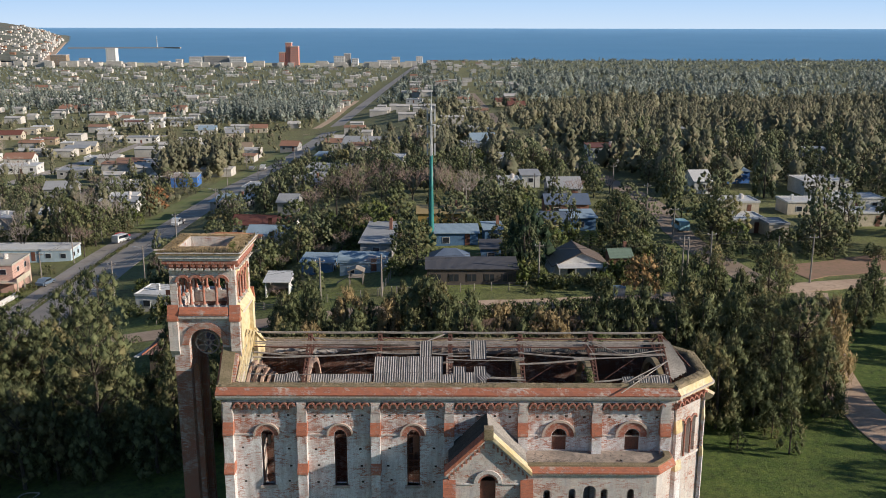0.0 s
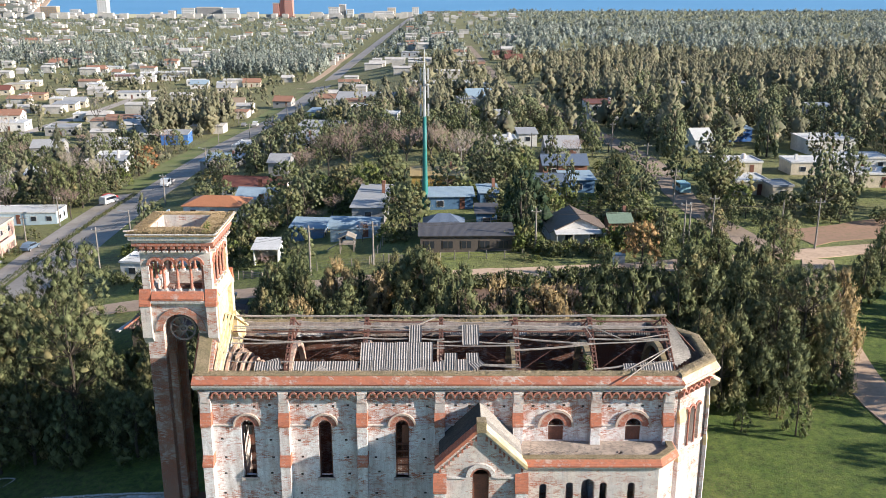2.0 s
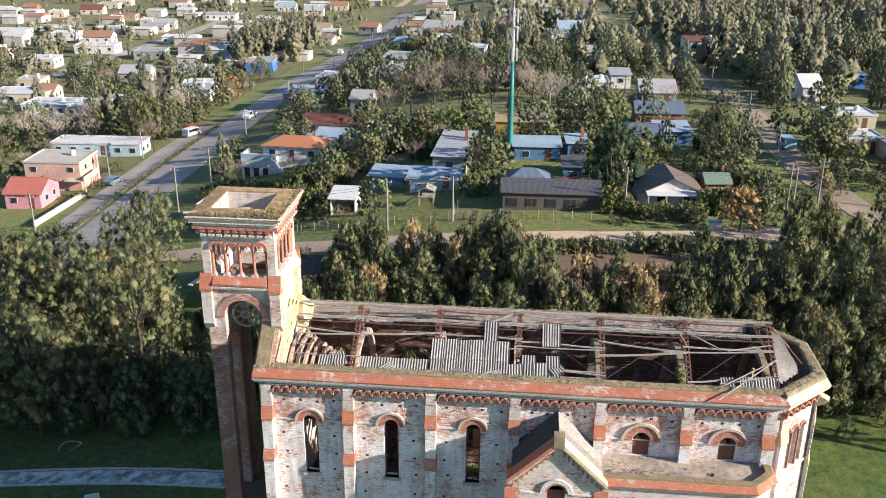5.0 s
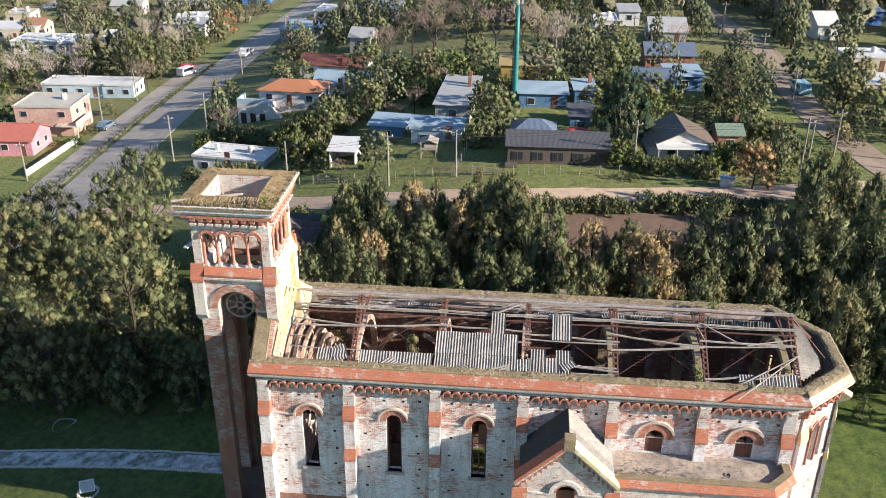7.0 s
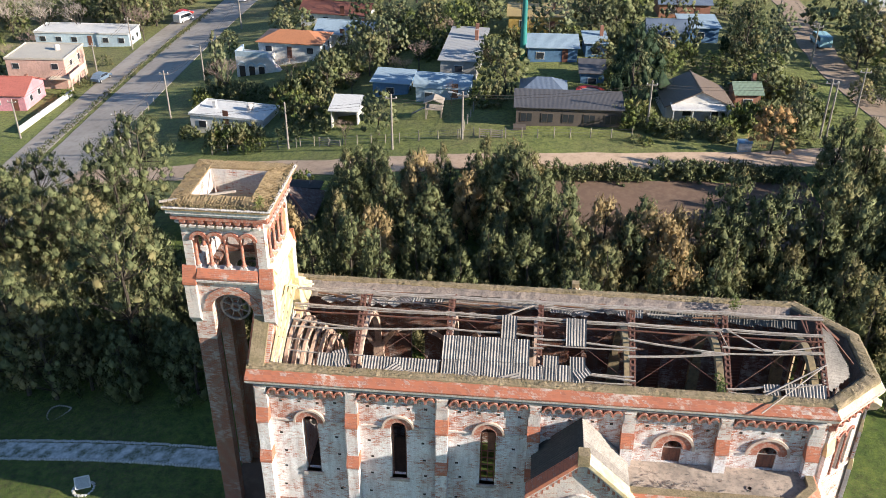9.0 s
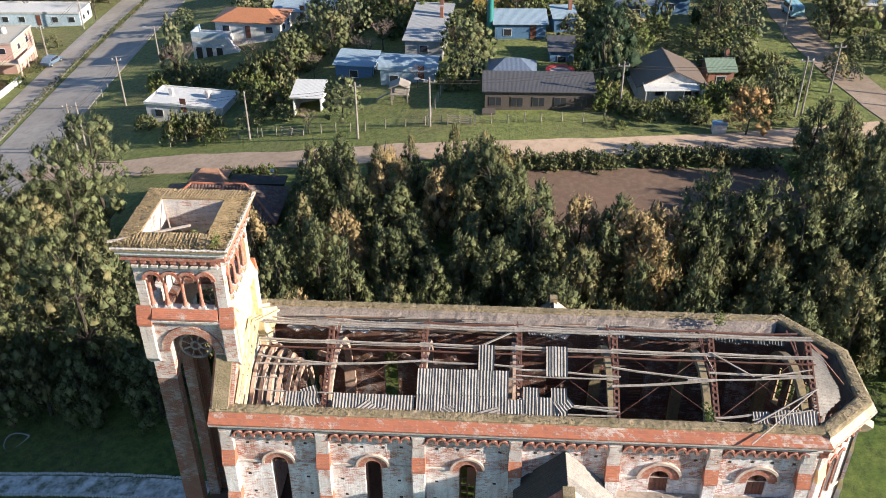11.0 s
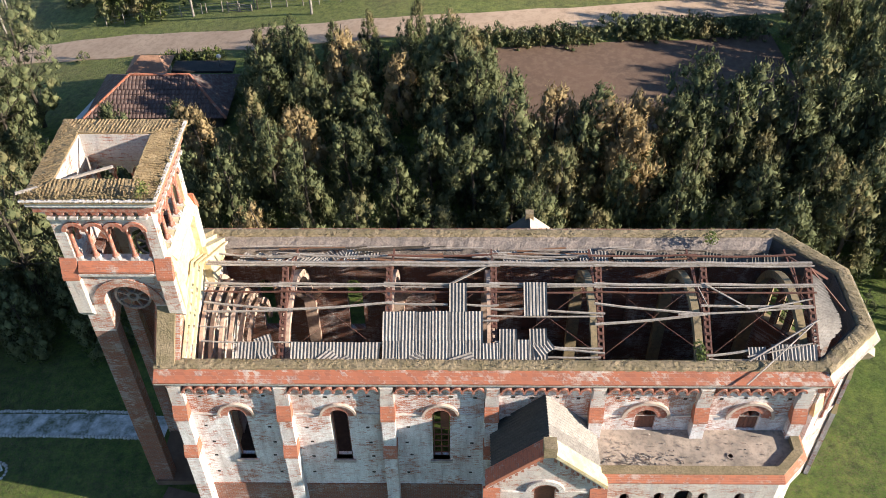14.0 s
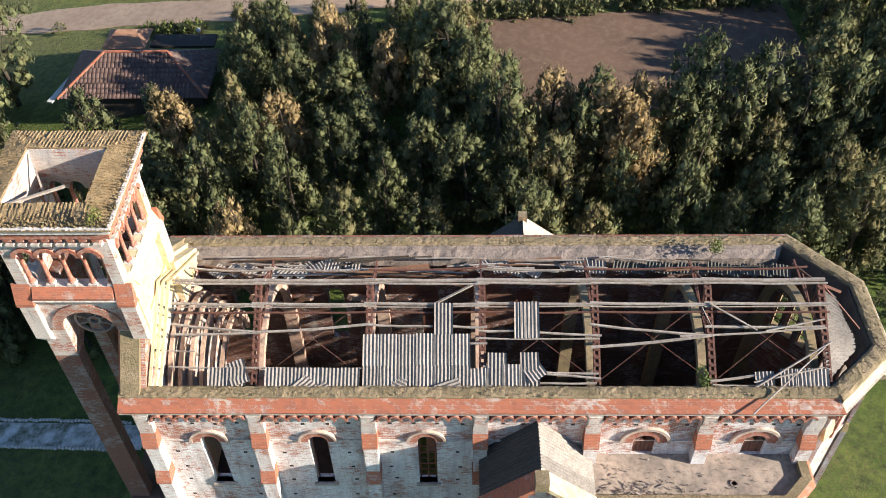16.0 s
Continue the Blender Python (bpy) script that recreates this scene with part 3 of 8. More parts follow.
for first, last in ((0, 1), (1, 4), (4, 5)):
    prof = [(-0.505, 12.2), (-0.515, 12.33), (-0.58, 11.95), (-0.62, 11.55), (-0.505, 11.2)] if first == 0 else [(-0.505, 12.2), (-0.515, 12.33), (-0.64, 12.14), (-0.9, 11.98), (-1.08, 11.86), (-1.12, 11.4), (-0.505, 11.2)] if first == 4 else [(-0.505, 12.2), (-0.60, 12.3), (-0.60, 11.6), (-0.57, 10.6), (-0.505, 10.6)]
    # round the apse the rubble is black, its shade put into the colour
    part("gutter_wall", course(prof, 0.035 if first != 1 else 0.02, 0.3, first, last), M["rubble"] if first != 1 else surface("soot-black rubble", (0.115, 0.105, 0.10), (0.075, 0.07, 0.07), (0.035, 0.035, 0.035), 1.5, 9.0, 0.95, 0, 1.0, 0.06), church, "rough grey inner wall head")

# corbel table
one = Build()
one.arch((0, 0, 0), (1, 0, 0), (0, -1, 0), 0.175, 0.285, 0.40, seg=8)
one.prism([(-0.33, 0, -0.40), (-0.33, -0.08, -0.40), (-0.33, -0.40, -0.14), (-0.33, -0.40, 0.0), (-0.33, 0, 0.0)], (0.1, 0, 0))
one.box(-0.355, -0.43, -0.14, -0.205, 0, -0.02)
corbel = mesh_of("corbel_arch", one, M["brickred"])
for k in range(6):
    x0 = BAY * k + 0.42
    for i in range(8):
        piece("corbel_arch", corbel, (x0 + 0.33 + i * 0.565, YS, 10.86), church)
for p, q, n in ((apse[0], apse[1], 6), (apse[1], apse[2], 6)):
    a = math.degrees(math.atan2(q.y - p.y, q.x - p.x))
    for i in range(n):
        c = p.lerp(q, (i + 0.6) / (n + 0.2))
        piece("corbel_arch", corbel, (c.x, c.y, 10.86), church, (0, 0, a))
part("corbel_ground", Build().box(0.4, YS - 0.02, 10.86, XE - 0.4, YS - 0.003, 11.14), M["wall_white"], church, "whitewashed ground between the corbels")
b = Build().box(0, YS - 0.30, 11.14, XE, YS - 0.003, 11.22)
part("band", b, M["wall_white"], church, "pale band above the corbel arches")


def buttress(at, turn=0.0, white="wall_mid", red="terracotta", deep=1.0):
    """A stepped wall buttress with sloped red weatherings; at: the foot of the wall's face, turned to look out along local -y."""
    m = pose(at[0], at[1], 0, 0, 0, turn) @ Matrix.Diagonal((1, deep, 1, 1))
    b = Build().box(-0.36, -0.33, 9.55, 0.36, 0.1, 11.16).box(-0.30, -0.38, 10.35, 0.30, -0.33, 11.05)
    body = part("buttress", b.moved(m), M[white], church, "stepped brick buttress")
    for z0, z1, z2, out, back in ((8.6, 8.72, 9.56, -0.62, -0.34), (5.6, 5.75, 6.4, -0.86, -0.57)):
        b = Build().prism([(-0.38, 0.1, z0), (-0.38, out, z0), (-0.38, out, z1), (-0.38, back, z2), (-0.38, 0.1, z2)], (0.76, 0, 0))
        part("weathering", b.moved(m), M[red], body, "sloped red weathering")
    part("shaft", Build().box(-0.34, -0.56, 6.35, 0.34, 0.1, 8.6).moved(m), M["wall"], body)
    part("shaft", Build().box(-0.34, -0.80, GROUND, 0.34, 0.1, 5.6).moved(m), M["wall"], body)


part("plinth", Build().box(0.2, YS - 0.06, GROUND, XE - 0.3, YS - 0.003, 1.9), M["tower_brick"], church, "bare dark brick plinth")
for k in range(7):
    buttress((BAY * k + (0.0 if k < 6 else -0.38), YS))
for k, (p, turn) in enumerate(((apse[0], 40.0), (apse[1], 68.0), (apse[2], 112.0))):
    d = (apse[k + 1] - p).normalized()
    q = p + d * 0.5 if k == 0 else p
    buttress((q.x, q.y), turn, "wall_white", "cream", 0.5 if k == 0 else 0.28)
m = pose(apse[1].x, apse[1].y, 0, 0, 0, 68.0)
part("bracket", Build().prism([(-0.3, 0.1, 10.1), (-0.3, -0.55, 10.45), (-0.3, -0.75, 10.75), (-0.3, 0.1, 11.1)], (0.6, 0, 0)).moved(m), M["cream"], church, "bracket under the apse cornice, sunlight in its cream colour")
for k in (0, 1):
    p, q = apse[k], apse[k + 1]
    u = (q - p).normalized()
    n, L = Vector((u.y, -u.x, 0)), (q - p).length
    for f in ((0.3, 0.5, 0.7) if k == 0 else (0.28, 0.5, 0.72)):
        part("window_arch", Build().arch(p + u * (L * f) + Vector((0, 0, 9.0)), u, n, 0.28, 0.42, 0.08, 0, 180, 10), M["brickred"], church, "brick arch over an apse window")
    for f in ((0.4, 0.6) if k == 0 else (0.39, 0.61)):
        c = p + u * (L * f) + n * 0.05
        part("colonnette", Build().lathe((c.x, c.y, 6.3), [(0.1, 0), (0.07, 0.15), (0.07, 2.4), (0.11, 2.65)], 8), M["brickred"], church)
    part("string_course", Build().panel(p + n * 0.1, u, -n, 0.12, L, 6.05, 6.25), M["stone"], church)

# string course, window hoods, sills, put-log holes as dark plates
for k in range(6):
    x0, x1 = BAY * k + 0.37, BAY * (k + 1) - 0.37
    c = BAY * k + 2.73
    part("string_course", Build().box(x0, YS - 0.07, 8.42, c - 0.98, YS + 0.05, 8.54), M["stone"], church, "thin moulded string course")
    part("string_course", Build().box(c + 0.98, YS - 0.07, 8.42, x1, YS + 0.05, 8.54), M["stone"], church, "thin moulded string course")
hood = mesh_of("window_hood", Build().arch((0, 0, 0), (1, 0, 0), (0, -1, 0), 0.86, 0.99, 0.15, -4, 184, 16), M["hood"])
voussoirs = mesh_of("brick_arch", Build().arch((0, 0, 0), (1, 0, 0), (0, -1, 0), 0.47, 0.855, 0.07, -4, 184, 14), M["brickred"])
for c in [w[0] for w in win] + [w[0] for w in shut]:
    wide = 1.0 if c < 20 else 1.28
    for me, z in ((hood, 8.42), (voussoirs, 8.42)):
        o = piece(me.name, me, (c, YS, z), church)
        o.scale = (wide, 1, wide)
for c, w, sill, spring in win:
    part("window_sill", Build().box(c - 0.62, YS - 0.12, sill - 0.2, c + 0.62, YS + 0.3, sill), M["concrete"], church, "stone sill of an empty window")
    part("tympanum", Build().arch((c, YS + 0.25, spring), (1, 0, 0), (0, 1, 0), 0.0, 0.475, 0.12, 0, 180, 12), M["door"], church, "brown board in the arch head")
    b = Build()
    for dx in (-0.40, 0.40):
        b.box(c + dx - 0.03, YS + 0.3, sill, c + dx + 0.03, YS + 0.38, spring)
    if c > 12:
        b.box(c - 0.03, YS + 0.3, sill, c + 0.03, YS + 0.38, spring)
        for i in range(6):
            b.box(c - 0.4, YS + 0.31, sill + 0.55 * i + 0.2, c + 0.4, YS + 0.37, sill + 0.55 * i + 0.26)
        b.box(c + 0.02, YS + 0.32, 6.9, c + 0.4, YS + 0.36, 8.3)
    part("window_frame", b, M["door"], church, "remains of a brown window frame")
for c, w, sill, spring in shut:
    sh = part("blind_door", Build().box(c - w / 2, YS + 0.20, sill, c + w / 2, YS + 0.26, spring), M["door"], church, "rust-orange boarded door onto the aisle roof")
    for i in range(5):
        part("board", Build().box(c - w / 2 + i * w / 5 + 0.01, YS + 0.14 + 0.01 * (i % 2), sill + 0.02, c - w / 2 + (i + 1) * w / 5 - 0.01, YS + 0.197, spring - 0.12), M["door"], sh)
    part("lintel", Build().box(c - w / 2, YS + 0.08, spring - 0.1, c + w / 2, YS + 0.197, spring), M["hood"], sh, "pale lintel")
    part("tympanum", Build().arch((c, YS + 0.05, spring), (1, 0, 0), (0, 1, 0), 0.0, w / 2 - 0.003, 0.3, 0, 180, 12), M["wall_red"], church, "brick filling of the blind arch")
# dark plates on the wall stand for the shade in the holes
hole = mesh_of("putlog_hole", Build().box(-0.09, -0.012, -0.07, 0.09, 0.004, 0.07), M["dark"])
for k in range(6):
    for i in range(4):
        piece("putlog_hole", hole, (BAY * k + 1.0 + i * 1.15 + rng.uniform(-.1, .1), YS, 9.95 + rng.uniform(-.06, .06)), nave_wall)
    if k < 3:
        for z in (7.35, 5.9, 4.7, 3.1):
            for dx in (-1.75, 1.55):
                piece("putlog_hole", hole, (BAY * k + 2.75 + dx + rng.uniform(-.15, .15), YS, z + rng.uniform(-.1, .1)), nave_wall)

# ---- bell tower ----
TX0, TX1, TY0, TY1 = -4.3, 0.5, 2.4, 7.3
TW = TX1 - TX0
ledge_ring = Build()
for x0, y0, x1, y1 in ((TX0 + 0.3, TY0 + 0.3, TX1 - 0.3, TY0 + 1.0), (TX0 + 0.3, TY1 - 1.0, TX1 - 0.3, TY1 - 0.3), (TX0 + 0.3, TY0 + 1.0, TX0 + 1.0, TY1 - 1.0), (TX1 - 1.0, TY0 + 1.0, TX1 - 0.3, TY1 - 1.0)):
    ledge_ring.box(x0, y0, 16.5, x1, y1, 16.72)
tower = part("tower", ledge_ring, M["inner"], church, "square bell tower open to the sky")
faces_of_tower = (((TX0, TY0), (1, 0, 0), (0, 1, 0), TW), ((TX1, TY0), (0, 1, 0), (-1, 0, 0), TY1 - TY0), ((TX1, TY1), (-1, 0, 0), (0, -1, 0), TW), ((TX0, TY1), (0, -1, 0), (1, 0, 0), TY1 - TY0))
col = Build().lathe((0, 0, 0), [(0.17, 0), (0.17, 0.12), (0.12, 0.18), (0.10, 0.3), (0.095, 1.45), (0.11, 1.5), (0.17, 1.72), (0.18, 1.85)], 12)
col_shaft = mesh_of("colonnette", col, M["brickred"], smooth=True)
cap = Build().box(-0.2, -0.2, 0, 0.2, 0.2, 0.13)
cap.box(-0.16, -0.16, 0.13, 0.16, 0.16, 0.2)
cap_mesh = mesh_of("column_base", cap, M["stone"])
arch_mesh = mesh_of("belfry_arch", Build().arch((0, 0, 0), (1, 0, 0), (0, -1, 0), 0.36, 0.56, 0.10, 0, 180, 12), M["brickred"])
corb = Build().prism([(-0.06, 0, -0.1), (-0.06, -0.1, -0.1), (-0.06, -0.30, 0.2), (-0.06, -0.30, 0.42), (-0.06, 0, 0.42)], (0.12, 0, 0))
corb.box(-0.15, -0.33, 0.22, 0.15, -0.001, 0.42)
dent_mesh = mesh_of("tower_corbel", corb, M["brickred"])
tip_mesh = mesh_of("corbel_tip", Build().prism([(-0.17, 0, -0.12), (-0.17, -0.34, -0.06), (-0.17, -0.36, 0.07), (-0.17, 0, 0.07)], (0.34, 0, 0)), M["stone"])
# the east face (fi 1) is coloured cream for the sun on it
for fi, (o, u, n, L) in enumerate(faces_of_tower):
    o, u, n = Vector((*o, 0)), Vector(u), Vector(n)
    turn = math.degrees(math.atan2(u.y, u.x))
    at = lambda a, out, z: o + u * a - n * out + Vector((0, 0, z))
    mid = L / 2
    side = fi in (1, 3)
    span = 3.76
    cs = [mid - span / 2 + span / 4 * (i + 0.5) for i in range(4)]
    b = Build()
    b.panel(at(0.5 if side else 0, 0, 0), u, n, 0.5, mid - span / 2 - (0.5 if side else 0), 16.5, 21.3)
    b.panel(at(mid + span / 2, 0, 0), u, n, 0.5, L - mid - span / 2 - (0.5 if side else 0), 16.5, 21.3)
    b.panel(at(mid - span / 2, 0, 0), u, n, 0.5, span, 16.5, 17.6)
    b.panel(at(mid - span / 2, 0, 0), u, n, 0.5, span, 19.5, 21.3, [(c - mid + span / 2, 0.72, 19.5, 19.55) for c in cs])
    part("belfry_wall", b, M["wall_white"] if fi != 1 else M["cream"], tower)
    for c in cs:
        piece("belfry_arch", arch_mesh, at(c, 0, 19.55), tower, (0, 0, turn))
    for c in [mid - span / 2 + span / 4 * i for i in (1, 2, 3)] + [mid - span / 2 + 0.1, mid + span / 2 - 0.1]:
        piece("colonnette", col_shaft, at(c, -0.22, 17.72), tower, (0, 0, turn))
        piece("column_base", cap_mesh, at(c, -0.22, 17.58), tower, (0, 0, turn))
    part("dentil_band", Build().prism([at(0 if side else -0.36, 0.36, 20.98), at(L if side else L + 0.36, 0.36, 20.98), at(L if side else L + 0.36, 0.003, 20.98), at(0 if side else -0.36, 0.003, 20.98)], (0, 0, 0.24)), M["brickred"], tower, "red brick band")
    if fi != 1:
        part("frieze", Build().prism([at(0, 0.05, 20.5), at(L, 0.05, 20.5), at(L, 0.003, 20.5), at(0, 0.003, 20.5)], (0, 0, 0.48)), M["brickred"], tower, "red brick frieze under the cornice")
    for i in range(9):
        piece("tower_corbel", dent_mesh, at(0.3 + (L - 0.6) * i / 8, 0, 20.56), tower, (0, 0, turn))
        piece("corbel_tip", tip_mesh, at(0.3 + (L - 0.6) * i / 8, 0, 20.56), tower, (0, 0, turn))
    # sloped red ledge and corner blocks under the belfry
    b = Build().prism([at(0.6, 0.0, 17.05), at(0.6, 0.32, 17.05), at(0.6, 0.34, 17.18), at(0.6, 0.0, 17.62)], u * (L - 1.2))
    part("ledge", b, M["terracotta"] if fi != 1 else M["cream"], tower, "sloped red brick ledge" if fi != 1 else "ledge with sunlight in its cream colour")
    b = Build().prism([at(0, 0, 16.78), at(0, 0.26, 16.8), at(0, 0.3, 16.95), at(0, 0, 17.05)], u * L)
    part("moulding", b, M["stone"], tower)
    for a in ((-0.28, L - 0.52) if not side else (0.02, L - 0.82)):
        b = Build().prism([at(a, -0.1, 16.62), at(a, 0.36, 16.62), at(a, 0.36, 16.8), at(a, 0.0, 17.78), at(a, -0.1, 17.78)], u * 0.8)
        part("corner_weathering", b, M["terracotta"] if fi != 1 else M["cream"], tower, "sloped red corner block" if fi != 1 else "corner block with sunlight in its cream colour")
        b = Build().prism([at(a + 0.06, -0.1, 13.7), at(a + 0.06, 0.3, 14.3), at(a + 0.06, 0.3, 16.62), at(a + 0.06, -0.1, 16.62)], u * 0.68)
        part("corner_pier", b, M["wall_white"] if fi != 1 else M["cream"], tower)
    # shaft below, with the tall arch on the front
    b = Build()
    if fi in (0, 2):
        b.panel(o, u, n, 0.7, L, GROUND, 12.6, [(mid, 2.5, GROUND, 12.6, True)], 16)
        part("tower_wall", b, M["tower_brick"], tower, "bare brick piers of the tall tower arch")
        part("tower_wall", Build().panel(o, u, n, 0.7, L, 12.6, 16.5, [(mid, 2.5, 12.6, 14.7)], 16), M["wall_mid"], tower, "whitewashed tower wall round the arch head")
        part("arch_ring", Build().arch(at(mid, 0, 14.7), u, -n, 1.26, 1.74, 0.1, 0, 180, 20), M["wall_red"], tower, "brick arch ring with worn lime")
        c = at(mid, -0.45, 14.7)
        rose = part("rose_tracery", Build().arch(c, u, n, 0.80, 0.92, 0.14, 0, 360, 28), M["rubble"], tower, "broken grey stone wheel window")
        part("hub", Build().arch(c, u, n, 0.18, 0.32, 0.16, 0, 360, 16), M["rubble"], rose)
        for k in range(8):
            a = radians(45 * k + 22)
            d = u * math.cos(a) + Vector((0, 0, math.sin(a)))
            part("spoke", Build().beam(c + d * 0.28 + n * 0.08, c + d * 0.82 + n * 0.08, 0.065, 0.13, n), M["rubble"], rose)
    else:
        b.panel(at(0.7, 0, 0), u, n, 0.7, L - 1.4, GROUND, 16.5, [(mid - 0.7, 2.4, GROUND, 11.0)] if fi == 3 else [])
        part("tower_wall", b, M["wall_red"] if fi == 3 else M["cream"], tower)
# tower cornice and roof rim round the open hole
OX0, OX1, OY0, OY1 = TX0 - 0.62, TX1 + 0.68, TY0 - 0.68, TY1 + 0.72
HX0, HX1, HY0, HY1 = -3.75, -0.2, 3.1, 6.6


def frame_of(outer, inner, z0, z1, zi=None):
    """A rectangular rim between two rectangles (x0, y0, x1, y1)."""
    (a, c, d, e), (p, q, r, s) = outer, inner
    zi = z1 if zi is None else zi
    pts = [(x, y, z) for (x0, y0, x1, y1), z in ((outer, z0), (outer, z1), (inner, zi), (inner, z0)) for x, y in ((x0, y0), (x1, y0), (x1, y1), (x0, y1))]
    return Build().faces(pts, [(k * 4 + i, k * 4 + (i + 1) % 4, (k + 1) % 4 * 4 + (i + 1) % 4, (k + 1) % 4 * 4 + i) for k in range(4) for i in range(4)])


inner = (HX0, HY0, HX1, HY1)
part("cornice", frame_of((TX0 - 0.3, TY0 - 0.35, TX1 + 0.3, TY1 + 0.35), inner, 21.22, 21.45), M["stone"], tower, "stepped pale cornice")
part("cornice", frame_of((TX0 - 0.5, TY0 - 0.55, TX1 + 0.52, TY1 + 0.6), inner, 21.45, 21.72), M["stone"], tower)
rim = Build()
n = 14
ring = []
for out in (0.0, 0.33, 0.66, 1.0):
    row = []
    for x0, y0, x1, y1 in (((OX0, OY0, OX1, OY0)), ((OX1, OY0, OX1, OY1)), ((OX1, OY1, OX0, OY1)), ((OX0, OY1, OX0, OY0))):
        for i in range(n):
            x, y = x0 + (x1 - x0) * i / n, y0 + (y1 - y0) * i / n
            hx = HX0 + (x - OX0) / (OX1 - OX0) * (HX1 - HX0)
            hy = HY0 + (y - OY0) / (OY1 - OY0) * (HY1 - HY0)
            row.append((x + (hx - x) * out, y + (hy - y) * out, 21.86 + 0.2 * out + rng.uniform(-0.035, 0.035)))
    ring.append(row)
ring = [[(x, y, 21.72) for x, y, z in ring[0]]] + ring + [[(x, y, 21.5) for x, y, z in ring[-1]]]
w = 4 * n
rim.faces([p for r in ring for p in r], [(k * w + i, k * w + (i + 1) % w, (k + 1) * w + (i + 1) % w, (k + 1) * w + i) for k in range(len(ring) - 1) for i in range(w)])
part("roof_rim", rim, M["rim"], tower, "golden mossy roof rim round an open hole")
b = Build()
for side, (wide, long) in enumerate(((HY0 - OY0, OX1 - OX0), (OX1 - HX1, OY1 - OY0), (OY1 - HY1, OX1 - OX0), (HX0 - OX0, OY1 - OY0))):
    for i in range(int(long / 0.17)):      # worn tiles laid square to each edge, mitred at the corners
        a = 0.1 + 0.17 * i
        reach = wide * min(1.0, a / 1.2, (long - a) / 1.2)
        g = 0.05
        while g < reach - 0.08:
            e = min(g + rng.uniform(0.2, 0.34), reach)
            if rng.random() < 0.8:
                ends = []
                for d in (g, e):
                    x, y = ((OX0 + a, OY0 + d), (OX1 - d, OY0 + a), (OX0 + a, OY1 - d), (OX0 + d, OY0 + a))[side]
                    ends.append((x + rng.uniform(-0.02, 0.02), y + rng.uniform(-0.02, 0.02), 21.855 + 0.2 * d / wide + rng.uniform(-0.01, 0.02)))
                b.tube(*ends, 0.05, 0.042, 5)
            g = e
tagged(part("tile_bed", b, M["rim"], tower, "worn golden roof tiles"), kind="stuff")
edge_tile = mesh_of("edge_tile", Build().box(-0.11, -0.06, 0, 0.07, 0.1, 0.06), M["stone"])
for i in range(34):                        # broken tile ends along two edges
    piece("edge_tile", edge_tile, (OX0 + 0.1 + i * 0.18, OY0 + 0.03, 21.84), tower, (rng.uniform(-8, 8), 0, rng.uniform(-14, 14)))
    if i < 32:
        piece("edge_tile", edge_tile, (OX1 - 0.05, OY0 + 0.15 + i * 0.19, 21.85), tower, (0, rng.uniform(-8, 8), 90 + rng.uniform(-14, 14)))
b = Build().panel((HX0 + 0.03, HY0 + 0.03), (1, 0, 0), (0, -1, 0), 0.1, HX1 - HX0 - 0.06, 20.4, 21.98)
b.panel((HX1 - 0.03, HY1 - 0.03), (-1, 0, 0), (0, 1, 0), 0.1, HX1 - HX0 - 0.06, 20.4, 21.98)
b.panel((HX0 + 0.033, HY1 - 0.033), (0, -1, 0), (-1, 0, 0), 0.1, HY1 - HY0 - 0.066, 20.4, 21.98)
b.panel((HX1 - 0.033, HY0 + 0.033), (0, 1, 0), (1, 0, 0), 0.1, HY1 - HY0 - 0.066, 20.4, 21.98)
part("shaft_lining", b, M["wall_white"], tower, "whitewashed inner lining")
b = Build().beam((-5.15, 2.1, 22.02), (-1.6, 4.6, 21.6), 0.11, 0.11)
part("fallen_beam", b, M["purlin"], tower, "fallen pale beam across the opening")
part("fallen_beam", Build().beam((-3.6, 6.4, 21.9), (-2.6, 4.4, 20.2), 0.08, 0.08), M["purlin"], tower)

solid("tower_floor", Build().box(TX0 + 0.1, TY0 - 0.1, GROUND - 0.1, TX1 - 0.1, TY1 - 0.1, GROUND + 0.45), M["yard"], "dirt floor inside the bell tower", "floor")
